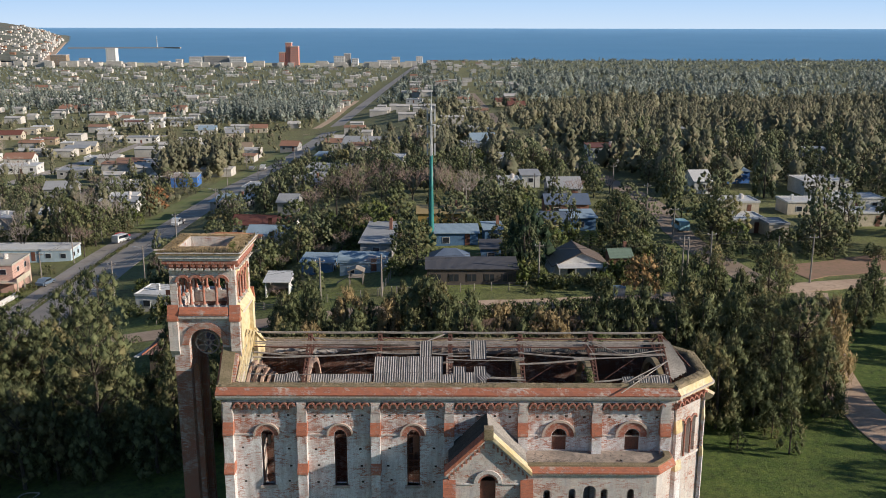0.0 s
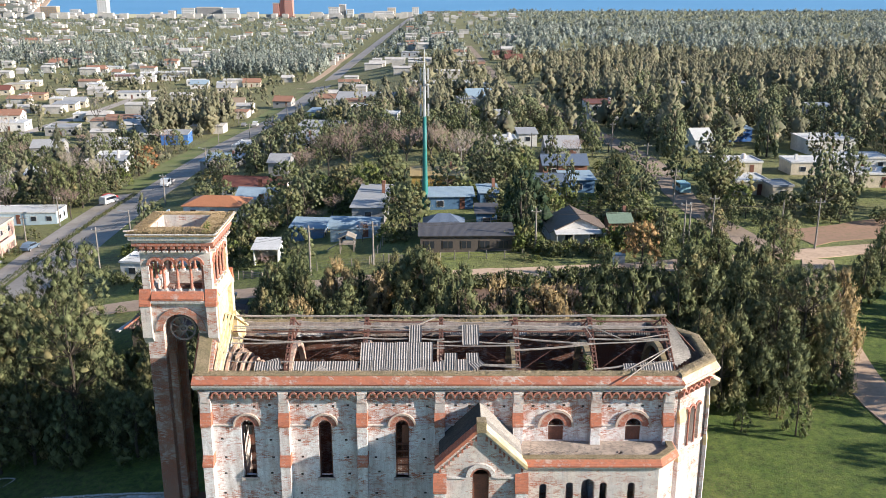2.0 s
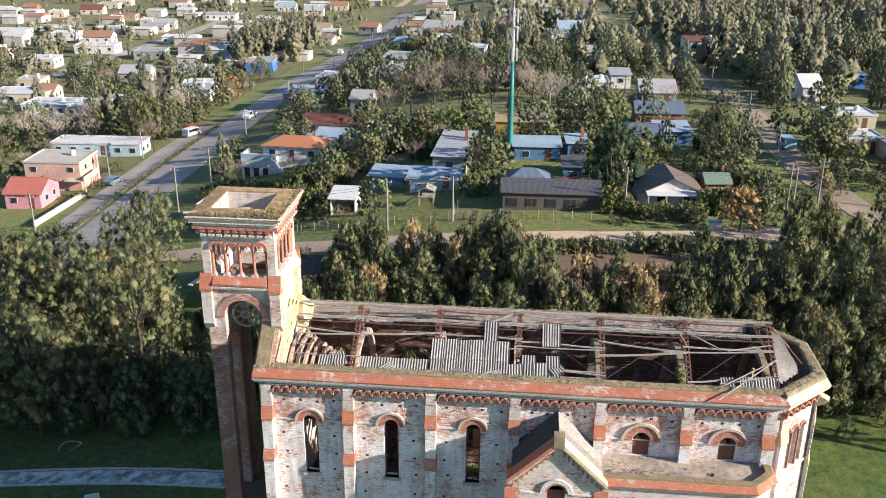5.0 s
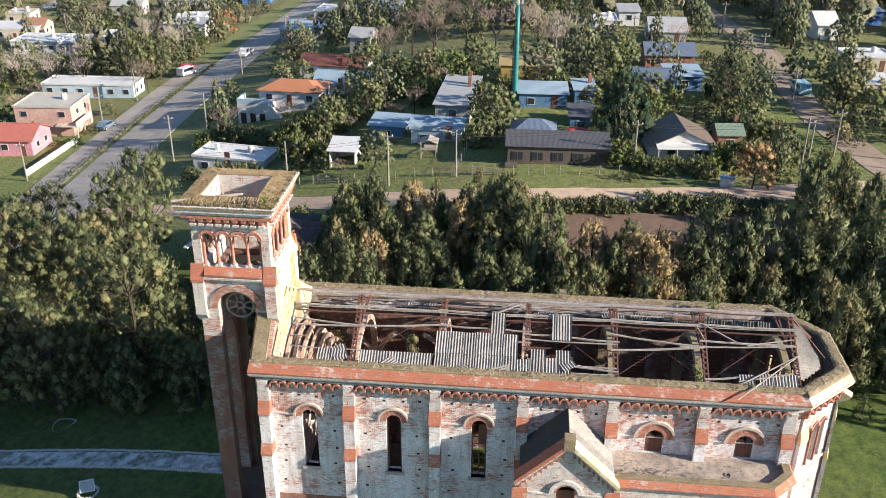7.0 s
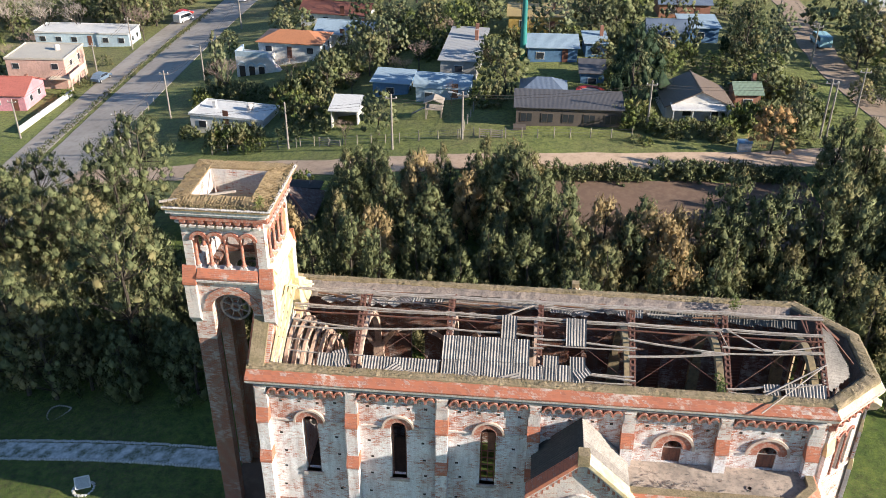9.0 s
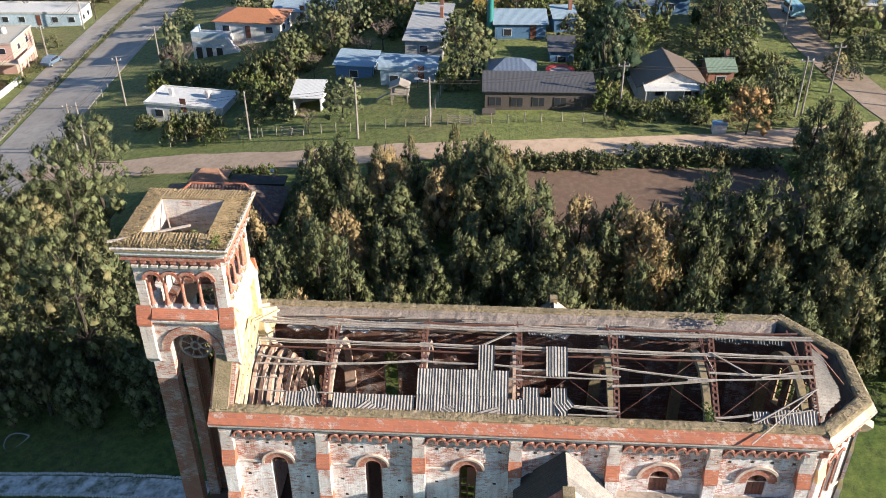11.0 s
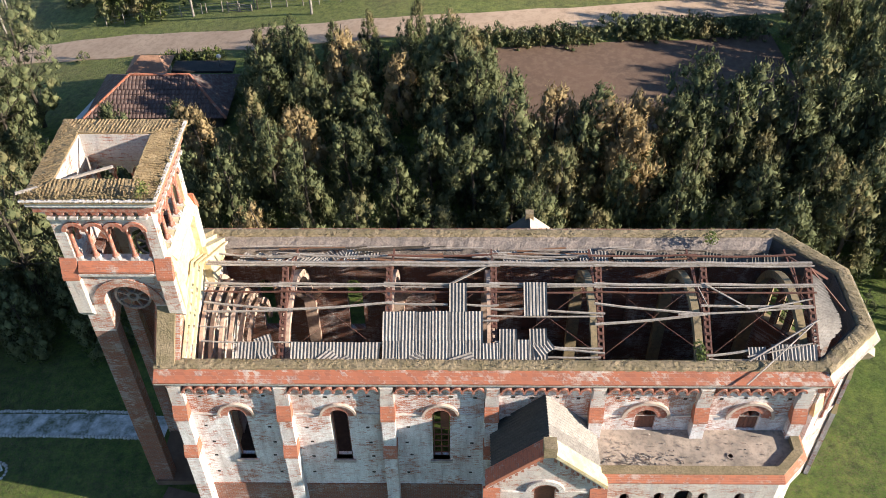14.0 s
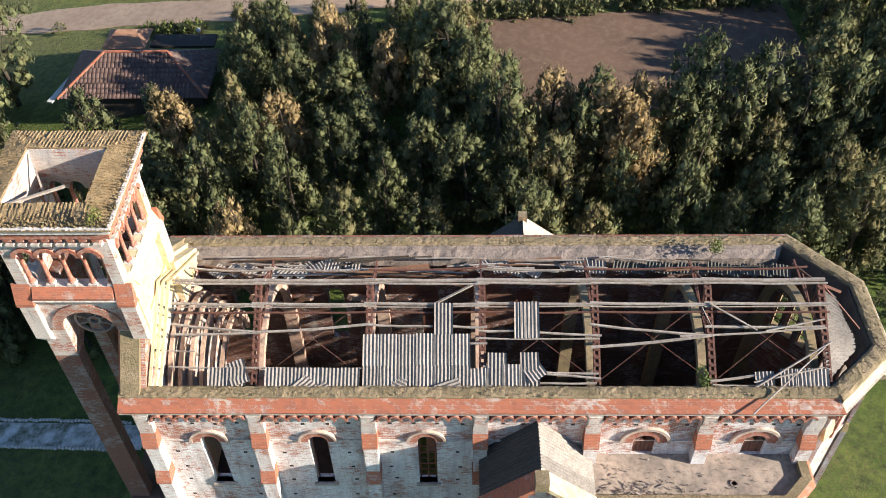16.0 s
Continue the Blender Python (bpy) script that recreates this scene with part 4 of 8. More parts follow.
# west gable against the tower
# the cream here is the sunlight on these faces, put into colour
for s, y0 in ((1, 0.25), (-1, 10.5)):
    y1 = TY0 + 0.3 if s > 0 else TY1 - 0.3
    b = Build().prism([(-0.55, y0 + s * 0.1, GROUND), (-0.55, y1, GROUND), (-0.55, y1, 14.55), (-0.55, y0 + s * 0.1, 12.2)], (1.05, 0, 0))
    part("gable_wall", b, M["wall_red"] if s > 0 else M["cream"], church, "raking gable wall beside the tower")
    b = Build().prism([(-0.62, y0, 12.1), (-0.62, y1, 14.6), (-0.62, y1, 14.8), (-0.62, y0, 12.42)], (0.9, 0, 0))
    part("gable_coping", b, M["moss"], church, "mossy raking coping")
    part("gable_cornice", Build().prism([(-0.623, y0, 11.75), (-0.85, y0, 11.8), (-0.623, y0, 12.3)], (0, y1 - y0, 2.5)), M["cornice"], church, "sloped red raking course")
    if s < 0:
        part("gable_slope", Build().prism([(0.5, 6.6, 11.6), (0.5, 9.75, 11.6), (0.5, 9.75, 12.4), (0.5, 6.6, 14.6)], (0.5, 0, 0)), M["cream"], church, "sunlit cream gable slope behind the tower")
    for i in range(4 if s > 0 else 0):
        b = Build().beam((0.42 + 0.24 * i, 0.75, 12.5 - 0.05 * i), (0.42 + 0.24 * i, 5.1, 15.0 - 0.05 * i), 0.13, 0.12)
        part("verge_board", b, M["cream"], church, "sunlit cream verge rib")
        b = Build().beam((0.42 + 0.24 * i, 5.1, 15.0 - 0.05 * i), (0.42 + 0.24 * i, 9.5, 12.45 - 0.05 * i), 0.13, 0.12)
        part("verge_board", b, M["cream"], church, "verge rib on the far slope, sunlight in its cream colour")
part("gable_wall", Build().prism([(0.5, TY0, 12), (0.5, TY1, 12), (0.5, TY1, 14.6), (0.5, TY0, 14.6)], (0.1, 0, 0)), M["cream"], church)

# inner west wall, floor, vault ribs
b = Build().panel((0.62, YS + TH), (0, 1, 0), (-1, 0, 0), 0.4, YN - YS - 2 * TH, GROUND, 12.2, [(4.05, 2.2, GROUND, 4.0)])
part("west_wall", b, M["wall_white"], church, "inner west wall with flaking whitewash")
# floor colour darkened for the shade between the walls
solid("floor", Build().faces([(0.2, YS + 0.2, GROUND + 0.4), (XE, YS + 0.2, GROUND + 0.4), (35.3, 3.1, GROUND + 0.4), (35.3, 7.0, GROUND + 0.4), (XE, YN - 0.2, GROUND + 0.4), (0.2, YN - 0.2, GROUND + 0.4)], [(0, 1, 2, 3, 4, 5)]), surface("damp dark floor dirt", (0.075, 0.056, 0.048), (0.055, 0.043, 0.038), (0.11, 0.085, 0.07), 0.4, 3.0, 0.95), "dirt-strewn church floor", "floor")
YM = 5.35
for k in range(1, 7):
    x = BAY * k - 0.02
    b = Build().arch((x - 0.2, YM, 7.75), (0, 1, 0), (1, 0, 0), 4.2, 4.62, 0.4, 0, 180, 26)
    for y in (YS + TH, YN - TH - 0.42):
        b.box(x - 0.35, y, GROUND, x + 0.35, y + 0.42, 7.75)
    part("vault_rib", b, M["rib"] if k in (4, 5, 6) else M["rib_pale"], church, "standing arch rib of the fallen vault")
    for s in (-1, 1) if k < 3 else ():     # broken springers of the cross ribs on the far wall
        c = Build()
        for i in range(4):
            a0, a1 = radians(8 + 9 * i), radians(8 + 9 * (i + 1))
            c.beam((x + s * (0.3 + 0.34 * i), YM + 4.45 * math.cos(a0), 6.9 + 4.0 * math.sin(a0)), (x + s * (0.3 + 0.34 * (i + 1)), YM + 4.45 * math.cos(a1), 6.9 + 4.0 * math.sin(a1)), 0.34 - 0.03 * i, 0.3)
        part("rib_springer", c, M["rib_pale"], church, "broken springer of a cross rib")
for k in range(6):
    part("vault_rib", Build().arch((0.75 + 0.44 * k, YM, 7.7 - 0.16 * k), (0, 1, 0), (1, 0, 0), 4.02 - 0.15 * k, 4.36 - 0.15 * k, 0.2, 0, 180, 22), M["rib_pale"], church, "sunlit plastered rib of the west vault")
YM = 5.1

# ---- roof frame ----
Z_EAVE, Z_RIDGE, Y_E0, Y_E1 = 12.25, 14.75, YS + 0.75, YN - 0.75


def roof_z(y):
    return Z_EAVE + (Z_RIDGE - Z_EAVE) * (1 - abs(y - YM) / (YM - Y_E0))


for k in range(1, 7):
    x = BAY * k + 0.08 if k < 6 else 32.45
    b = Build()
    for y0 in (Y_E0, Y_E1):
        for dx in (-0.12, 0.12) if y0 == Y_E0 else (0.0,):
            b.beam((x + dx, y0 if y0 == Y_E0 else 8.3, (Z_EAVE if y0 == Y_E0 else roof_z(8.3)) - 0.15), (x + dx, YM, Z_RIDGE - 0.15), 0.09, 0.18 if y0 == Y_E0 else 0.09)
        for i in range(13 if y0 == Y_E0 else 0):                 # batten plates between the two channels
            f = (i + 0.5) / 13
            c = Vector((x, y0 + (YM - y0) * f, Z_EAVE - 0.07 + (Z_RIDGE - Z_EAVE) * f))
            b.box(c.x - 0.13, c.y - 0.11, c.z - 0.03, c.x + 0.13, c.y + 0.11, c.z + 0.03)
    b.beam((x, Y_E0 + 1.4, 12.9), (x, Y_E1 - 1.4, 12.9), 0.09, 0.09)
    b.beam((x, YM, 12.9), (x, YM, Z_RIDGE - 0.2), 0.1, 0.1, (1, 0, 0))
    for s in (-1, 1):
        b.beam((x, YM, 12.9), (x, YM + s * 1.9, roof_z(YM + s * 1.9) - 0.25), 0.07, 0.07)
    part("truss", b, M["steel"], church, "rusted steel roof truss")
AX = [0.6] + [BAY * k + 0.08 for k in range(1, 6)] + [32.4]


def purlin(x0, y0, x1, y1, thick=0.085, mt="purlin", lift=0.08, sag=0.06):
    """A weathered purlin lying on the rafters, bowed a little."""
    b, n = Build(), 4
    line = [Vector((x0 + (x1 - x0) * i / n, y0 + (y1 - y0) * i / n + rng.uniform(-.02, .02), roof_z(y0 + (y1 - y0) * i / n) + lift - sag * math.sin(math.pi * i / n))) for i in range(n + 1)]
    for p, q in zip(line, line[1:]):
        b.beam(p, q + (q - p).normalized() * 0.02, thick, thick)
    part("purlin", b, M[mt], church, "weathered grey timber purlin" if mt == "purlin" else "rusted steel purlin")


for k in range(6):                         # the rows that still run the whole length
    a, c = AX[k] - (0.25 if k else -0.75), AX[k + 1] + 0.3
    purlin(a, 4.24, c, 4.20, 0.10)
    purlin(a, 4.08, c, 4.13, 0.04)
    purlin(a, 3.92, c, 3.92, 0.07, "steel", 0.0)
    purlin(a, 5.08, c, 5.05, 0.07)
    purlin(a, 5.42, c, 5.36, 0.13, lift=0.1)
    if k in (0, 1, 3):
        purlin(a, 7.3, c, 7.1, 0.08, sag=0.2)
    else:
        purlin(a, 7.0, c, 7.3, 0.08, "steel", sag=0.1)
for x0, y0, x1, y1, w in ((1.4, 1.66, 5.6, 1.62, 0.06), (1.4, 2.98, 5.7, 3.03, 0.08), (1.4, 3.38, 5.7, 3.06, 0.09), (5.3, 3.04, 11.1, 3.38, 0.09), (10.8, 3.35, 13.9, 3.3, 0.08), (14.8, 3.3, 16.5, 3.26, 0.08), (10.9, 2.62, 16.5, 2.6, 0.07), (16.1, 3.1, 17.9, 3.12, 0.08), (18.8, 3.05, 21.9, 2.92, 0.08), (16.0, 2.8, 21.8, 2.78, 0.06), (21.4, 3.36, 27.2, 2.9, 0.09), (21.4, 2.44, 27.2, 2.92, 0.10), (26.8, 3.27, 32.4, 3.27, 0.09), (25.6, 2.88, 32.5, 3.22, 0.07),
                          (16.3, 1.66, 21.8, 1.2, 0.08), (19.0, 1.45, 21.7, 1.4, 0.07), (17.0, 1.05, 21.6, 1.0, 0.07), (26.9, 1.1, 29.0, 1.32, 0.09), (27.0, 0.95, 29.0, 0.92, 0.07), (0.5, 2.35, 2.6, 2.28, 0.05), (5.4, 1.62, 10.8, 1.6, 0.06)):
    purlin(x0, y0, x1, y1, w)
for k in range(6):
    x0, x1 = AX[k] + 0.15, AX[k + 1] - 0.1
    for a, c in (((x0, 1.3), (x1, 4.6)), ((x0, 4.6), (x1, 1.3))):
        if k > 0:
            part("tie_rod", Build().tube((a[0], a[1], roof_z(a[1]) - 0.25), (c[0], c[1], roof_z(c[1]) - 0.25), 0.014, 0.014, 5), M["steel"], church, "thin rusted bracing rod")

# corrugated roofing sheets, each its own piece
def corrugated(width, length, pitch=0.177, amp=0.03, seed=0):
    """A wavy sheet lying in x and y, running up the slope along y."""
    k = int(width / pitch * 4)
    x = [width * i / k for i in range(k + 1)]
    top = [(v, y, amp * math.cos(2 * math.pi * v / pitch) + 0.012) for y in (0, length) for v in x]
    low = [(v, y, z - 0.014) for v, y, z in top]
    n = k + 1
    fs = [(i, i + 1, n + i + 1, n + i) for i in range(k)]
    fs += [(2 * n + n + i, 2 * n + n + i + 1, 2 * n + i + 1, 2 * n + i) for i in range(k)]
    fs += [(2 * n + i, 2 * n + i + 1, i + 1, i) for i in range(k)] + [(n + i, n + i + 1, 3 * n + i + 1, 3 * n + i) for i in range(k)]
    fs += [(0, n, 3 * n, 2 * n), (k, 2 * n + k, 3 * n + k, n + k)]
    return mesh_of("roof_sheet", Build().faces(top + low, fs), M["sheet"])


SLOPE = math.degrees(math.atan2(Z_RIDGE - Z_EAVE, YM - Y_E0))
sheets = {(w, l): corrugated(w, l) for w, l in ((0.885, 0.6), (0.885, 0.85), (0.885, 1.0), (0.885, 1.2), (0.885, 1.5), (0.885, 1.75))}


def sheet(x, y, size, lift=0.14, twist=0.0, tilt=0.0):
    o = piece("roof_sheet", sheets[size], (x, y, roof_z(y) + lift), church)
    o.matrix_basis = o.matrix_basis @ Matrix.Rotation(radians(SLOPE + tilt), 4, "X") @ Matrix.Rotation(radians(twist), 4, "Z")
    return o


for i in range(8):                        # the row along the eaves
    if i != 2:
        sheet(3.3 + i * 0.9, 0.75, (0.885, 1.0), 0.12 + 0.012 * (i % 2), rng.uniform(-2, 2), rng.uniform(-1.5, 1.5))
for i in range(6):                        # the large patch, two lengths overlapping
    sheet(10.62 + i * 0.84, 0.7, (0.885, 1.2), 0.12 + 0.012 * (i % 2), rng.uniform(-1, 1))
    sheet(10.62 + i * 0.84, 1.66 + rng.uniform(-.02, .02), (0.885, 1.5), 0.16 + 0.012 * (i % 2))
sheet(14.0, 2.9, (0.885, 1.5), 0.2)
for x in (17.8, 18.1):
    sheet(x, 2.75, (0.885, 1.75), 0.16 + 0.06 * (x - 17.8))
for x, size, tw in ((15.72, (0.885, 1.0), 2), (16.5, (0.885, 1.75), -1), (17.3, (0.885, 1.2), 0), (18.08, (0.885, 1.75), 1), (29.0, (0.885, 0.85), 2), (30.15, (0.885, 1.0), 0), (30.95, (0.885, 1.0), 1), (31.5, (0.885, 1.0), -1)):
    sheet(x, 0.72, size, 0.12, tw)
for x, y, s, tw in ((4.5, 0.75, (0.885, 1.2), 22), (7.1, 0.62, (0.885, 1.2), -48), (8.2, 0.62, (0.885, 0.85), -58), (10.1, 0.75, (0.885, 1.2), -84), (14.0, 0.8, (0.885, 1.2), -70), (15.6, 0.72, (0.885, 1.2), -82),
                    (18.6, 0.9, (0.885, 1.0), 34), (12.5, 0.6, (0.885, 0.6), 62), (30.0, 0.75, (0.885, 1.0), -84)):
    sheet(x, y, s, 0.26, tw, rng.uniform(-14, -6))


def slumped(x, y, size, twist, tilt=-4.0, mt="sheet"):
    """A sheet fallen on the far wall head."""
    o = piece("roof_sheet", sheets[size] if mt == "sheet" else dark_sheets[size], (x, y, 12.02 + rng.uniform(-0.05, 0.12)), church, (tilt + rng.uniform(-4, 4), rng.uniform(-4, 4), twist))


dark_sheets = {}
for size in ((0.885, 0.85), (0.885, 1.0), (0.885, 1.2)):
    dark_sheets[size] = sheets[size].copy()
    dark_sheets[size].materials[0] = M["sheet_moss_shade"]
for x in (1.9, 2.7, 3.5):
    slumped(x, 8.25, (0.885, 0.85), rng.uniform(-35, -25))
for x in (4.7, 5.5, 6.2):
    slumped(x, 8.3, (0.885, 0.85), rng.uniform(-38, -26))
for x, tw in ((6.9, 40), (7.5, 32), (8.0, -6), (8.6, -4), (9.1, -3), (16.2, 30), (17.0, 4), (17.7, -22), (18.5, -30), (20.6, 24), (21.3, 5), (22.0, -4)):
    slumped(x, 8.2, (0.885, 1.0) if abs(tw) < 10 else (0.885, 0.6), tw)
# from here east the sheets take the copy coloured for shade
for i in range(5):
    slumped(23.2 + i * 0.84, 8.35 - 0.03 * i, (0.885, 0.85), -16, mt="moss")
for i in range(6):                        # a row still lying in order next to the apse
    slumped(27.3 + i * 0.84, 8.2 - 0.04 * i, (0.885, 0.85), -12, mt="moss")
for i in range(34):                       # fallen battens along the same eaves
    x, l = rng.uniform(0.8, 27), rng.uniform(1.6, 5.5)
    y0 = rng.uniform(7.7, 9.2)
    y1 = min(9.3, max(7.6, y0 + rng.uniform(-.5, .5)))
    part("fallen_batten", Build().beam((x, y0, 12.2 + (9.2 - y0) * 0.12 + rng.uniform(0, .1)), (min(x + l, 32), y1, 12.2 + (9.2 - y1) * 0.12 + rng.uniform(0, .1)), rng.uniform(0.05, 0.09), 0.06), M[("purlin", "batten_brown", "purlin", "bark")[i % 4]], church, "fallen timber batten")
part("fallen_board", Build().beam((9.5, 8.15, 12.15), (13.6, 8.6, 12.1), 0.4, 0.05), M["batten_brown"], church, "fallen rust-brown boarding")
part("fallen_board", Build().beam((10.2, 7.8, 12.3), (13.9, 8.2, 12.2), 0.16, 0.05), M["batten_brown"], church, "fallen rust-brown boarding")
part("fallen_batten", Build().beam((14.0, 4.35, 14.1), (16.2, 5.3, 14.7), 0.1, 0.08), M["purlin"], church, "loose leaning batten")
b = Build()                               # what is left of the hip over the apse
side_a = [Vector((32.59, 5.12, 14.45)), Vector((32.5, 3.3, 13.42)), Vector((32.3, 1.43, 12.5))]
side_b = [Vector((33.3, 4.8, 13.95)), Vector((33.72, 3.9, 13.25)), Vector((34.05, 3.3, 12.85)), Vector((34.1, 2.8, 12.5)), Vector((32.7, 1.42, 12.4))]


def along(line, f):
    i = min(int(f * (len(line) - 1)), len(line) - 2)
    return line[i].lerp(line[i + 1], f * (len(line) - 1) - i)


n = 132
for i in range(n + 1):
    f = i / n
    tear = 0.06 * math.sin(i * 1.7) + 0.05 * math.sin(i * 0.6)
    top, low = along(side_a, f), along(side_b, f)
    low = low.lerp(top, max(0.0, tear))
    lift = Vector((0.01, 0.01, 0.075 * math.cos(2 * math.pi * f * 22)))
    for q in (top + lift, low + lift, low + lift - Vector((0, 0, 0.02)), top + lift - Vector((0, 0, 0.02))):
        b.v.append(tuple(q))
b.f = [(4 * i + k, 4 * i + 4 + k, 4 * i + 4 + (k + 1) % 4, 4 * i + (k + 1) % 4) for i in range(n) for k in range(4)]
part("hip_sheet", b, M["sheet"], church, "torn pale sheet roofing over the apse")
hip = Build().beam((32.5, 5.1, 14.65), (34.7, 4.2, 12.35), 0.09, 0.12).beam((32.5, 5.1, 14.65), (34.5, 6.6, 12.35), 0.09, 0.12).beam((32.5, 5.1, 12.6), (32.5, 5.1, 14.7), 0.12, 0.12, (1, 0, 0))
part("hip_rafter", hip, M["steel"], church, "rusted hip rafters over the apse")
for p, q, w in (((28.85, 0.72, 12.3), (32.6, 2.55, 13.45), 0.06), ((28.55, -0.62, 12.2), (32.3, 2.35, 13.35), 0.045), ((27.05, 4.15, 14.35), (29.2, 3.0, 13.75), 0.05), ((29.6, 3.0, 13.7), (32.4, 3.5, 13.98), 0.05), ((26.7, 4.1, 14.2), (27.2, 3.2, 13.6), 0.03), ((28.9, 1.0, 12.4), (32.2, 1.6, 12.75), 0.05)):
    part("fallen_pole", Build().tube(p, q, w, w * 0.8, 6), M["purlin"], church, "loose bleached pole")

# grass and moss tufts on the wall tops
r = np.random.RandomState(12)
pts = []
for i in range(len(ring_pts) - 1):
    p, q, o = ring_pts[i], ring_pts[i + 1], outward(i).lerp(outward(i + 1), 0.5)
    for _ in range(int((q - p).length * 26)):
        c = p.lerp(q, r.uniform()) + o * r.uniform(-0.5, 0.12) + Vector((0, 0, 12.42))
        d = Vector((r.normal() * 0.5, r.normal() * 0.5, 1)).normalized() * r.uniform(0.03, 0.10)
        k = Vector((r.normal(), r.normal(), 0)).normalized() * r.uniform(0.02, 0.05)
        pts += [c - k, c + k, c + d + k * 0.4, c + d - k * 0.4]
for _ in range(520):                      # and on the tower's rim, thickest along the front
    c = Vector((r.uniform(OX0, OX1), OY0 + 0.05 + abs(r.normal()) * 0.3, 21.93))
    if r.uniform() < 0.25:
        c = Vector((OX1 - abs(r.normal()) * 0.2, r.uniform(OY0, OY1), 21.93))
    d = Vector((r.normal() * 0.5, r.normal() * 0.5 - 0.2, 1)).normalized() * r.uniform(0.05, 0.2)
    k = Vector((r.normal(), r.normal(), 0)).normalized() * r.uniform(0.02, 0.05)
    pts += [c - k, c + k, c + d + k * 0.4, c + d - k * 0.4]
TUFTS = [tuple(p) for p in pts]
M["tuft"] = leaves("dry grass tufts", (0.15, 0.115, 0.06), (0.30, 0.235, 0.13), (0.19, 0.19, 0.075))

# ---- gabled porch and flat-roofed side aisle ----
GX, GY, GW = 18.95, -2.85, 2.75
b = Build()
b.prism([(GX - GW, GY, GROUND), (GX - 0.55, GY, GROUND), (GX - 0.55, GY, 9.9 - 0.55 * 1.05), (GX - GW, GY, 7.3)], (0, 0.5, 0))
b.prism([(GX + 0.55, GY, GROUND), (GX + GW, GY, GROUND), (GX + GW, GY, 7.3), (GX + 0.55, GY, 9.9 - 0.55 * 1.05)], (0, 0.5, 0))
cx = [GX + math.cos(radians(180 - 18 * i)) * 0.55 for i in range(11)]
cz = [6.3 + math.sin(radians(18 * i)) * 0.55 for i in range(11)]
for i in range(10):
    top = [9.95 - abs(x - GX) * 0.95 for x in (cx[i], cx[i + 1])]
    b.prism([(cx[i], GY, cz[i]), (cx[i + 1], GY, cz[i + 1]), (cx[i + 1], GY, top[1]), (cx[i], GY, top[0])], (0, 0.5, 0))
porch = part("porch_wall", b, M["wall_white"], church, "whitewashed gable front of the side porch")
part("porch_door", Build().box(GX - 0.55, GY + 0.25, GROUND, GX + 0.55, GY + 0.33, 6.3), M["door"], porch, "tall rust-brown door")
part("porch_wall", Build().box(GX - GW, GY + 0.5, GROUND, GX - GW + 0.5, YS, 7.3), M["wall_red"], church)
part("porch_wall", Build().box(GX + GW - 0.5, GY + 0.5, GROUND, GX + GW, YS, 7.3), M["wall"], church)
part("porch_hood", Build().arch((GX, GY, 6.3), (1, 0, 0), (0, -1, 0), 0.72, 1.0, 0.14, 0, 180, 16), M["stone"], porch, "round stone hood")
part("porch_arch", Build().arch((GX, GY, 6.3), (1, 0, 0), (0, -1, 0), 0.56, 0.72, 0.08, 0, 180, 16), M["brickred"], porch)
part("string_course", Build().box(GX - GW + 0.5, GY - 0.08, 6.15, GX - 0.98, GY + 0.02, 6.27), M["stone"], porch)
part("string_course", Build().box(GX + 0.98, GY - 0.08, 6.15, GX + GW - 0.5, GY + 0.02, 6.27), M["stone"], porch)
for s in (-1, 1):
    e = GX + s * (GW + 0.35)
    b = Build().prism([(e, GY - 0.35, 6.95), (GX, GY - 0.35, 9.95), (GX, GY - 0.35, 10.25), (e, GY - 0.35, 7.25)], (0, 0.95, 0))
    # right half cream, its sunlight put into the colour
    part("raking_cornice", b, M["terracotta"] if s < 0 else M["cream"], porch, "red raking cornice" if s < 0 else "sunlit cream raking cornice")
    b = Build().prism([(e - s * 0.1, GY - 0.22, 6.75), (GX, GY - 0.22, 9.75), (GX, GY - 0.22, 9.96), (e - s * 0.1, GY - 0.22, 6.96)], (0, 0.25, 0))
    part("raking_moulding", b, M["wall_white"], porch)
    for i in range(9):
        x = GX + s * (0.35 + i * 0.3)
        z = 9.62 - abs(x - GX) * 0.97
        part("corbel", Build().box(x - 0.07, GY - 0.12, z - 0.3, x + 0.07, GY + 0.01, z), M["brickred"], porch)
    part("corner_weathering", Build().prism([(GX + s * GW - 0.45, GY + 0.1, 5.2), (GX + s * GW - 0.45, GY - 0.4, 5.2), (GX + s * GW - 0.45, GY - 0.4, 5.35), (GX + s * GW - 0.45, GY - 0.05, 6.5), (GX + s * GW - 0.45, GY + 0.1, 6.5)], (0.9, 0, 0)), M["terracotta"], porch, "sloped red corner block")
    part("corner_pier", Build().box(GX + s * GW - 0.4, GY - 0.34, GROUND, GX + s * GW + 0.4, GY + 0.1, 5.2), M["wall"], porch)
finial = part("finial", Build().box(GX - 0.32, GY - 0.38, 9.75, GX + 0.32, GY + 0.3, 10.55), M["moss"], porch, "mossy stone finial block")
ps = corrugated(1.0, 3.9, 0.177, 0.03)
ps_shaded = corrugated(1.0, 3.9, 0.177, 0.03)
ps_shaded.materials[0] = M["sheet_shaded"]
tilt = math.degrees(math.atan2(3.0, GW + 0.35))
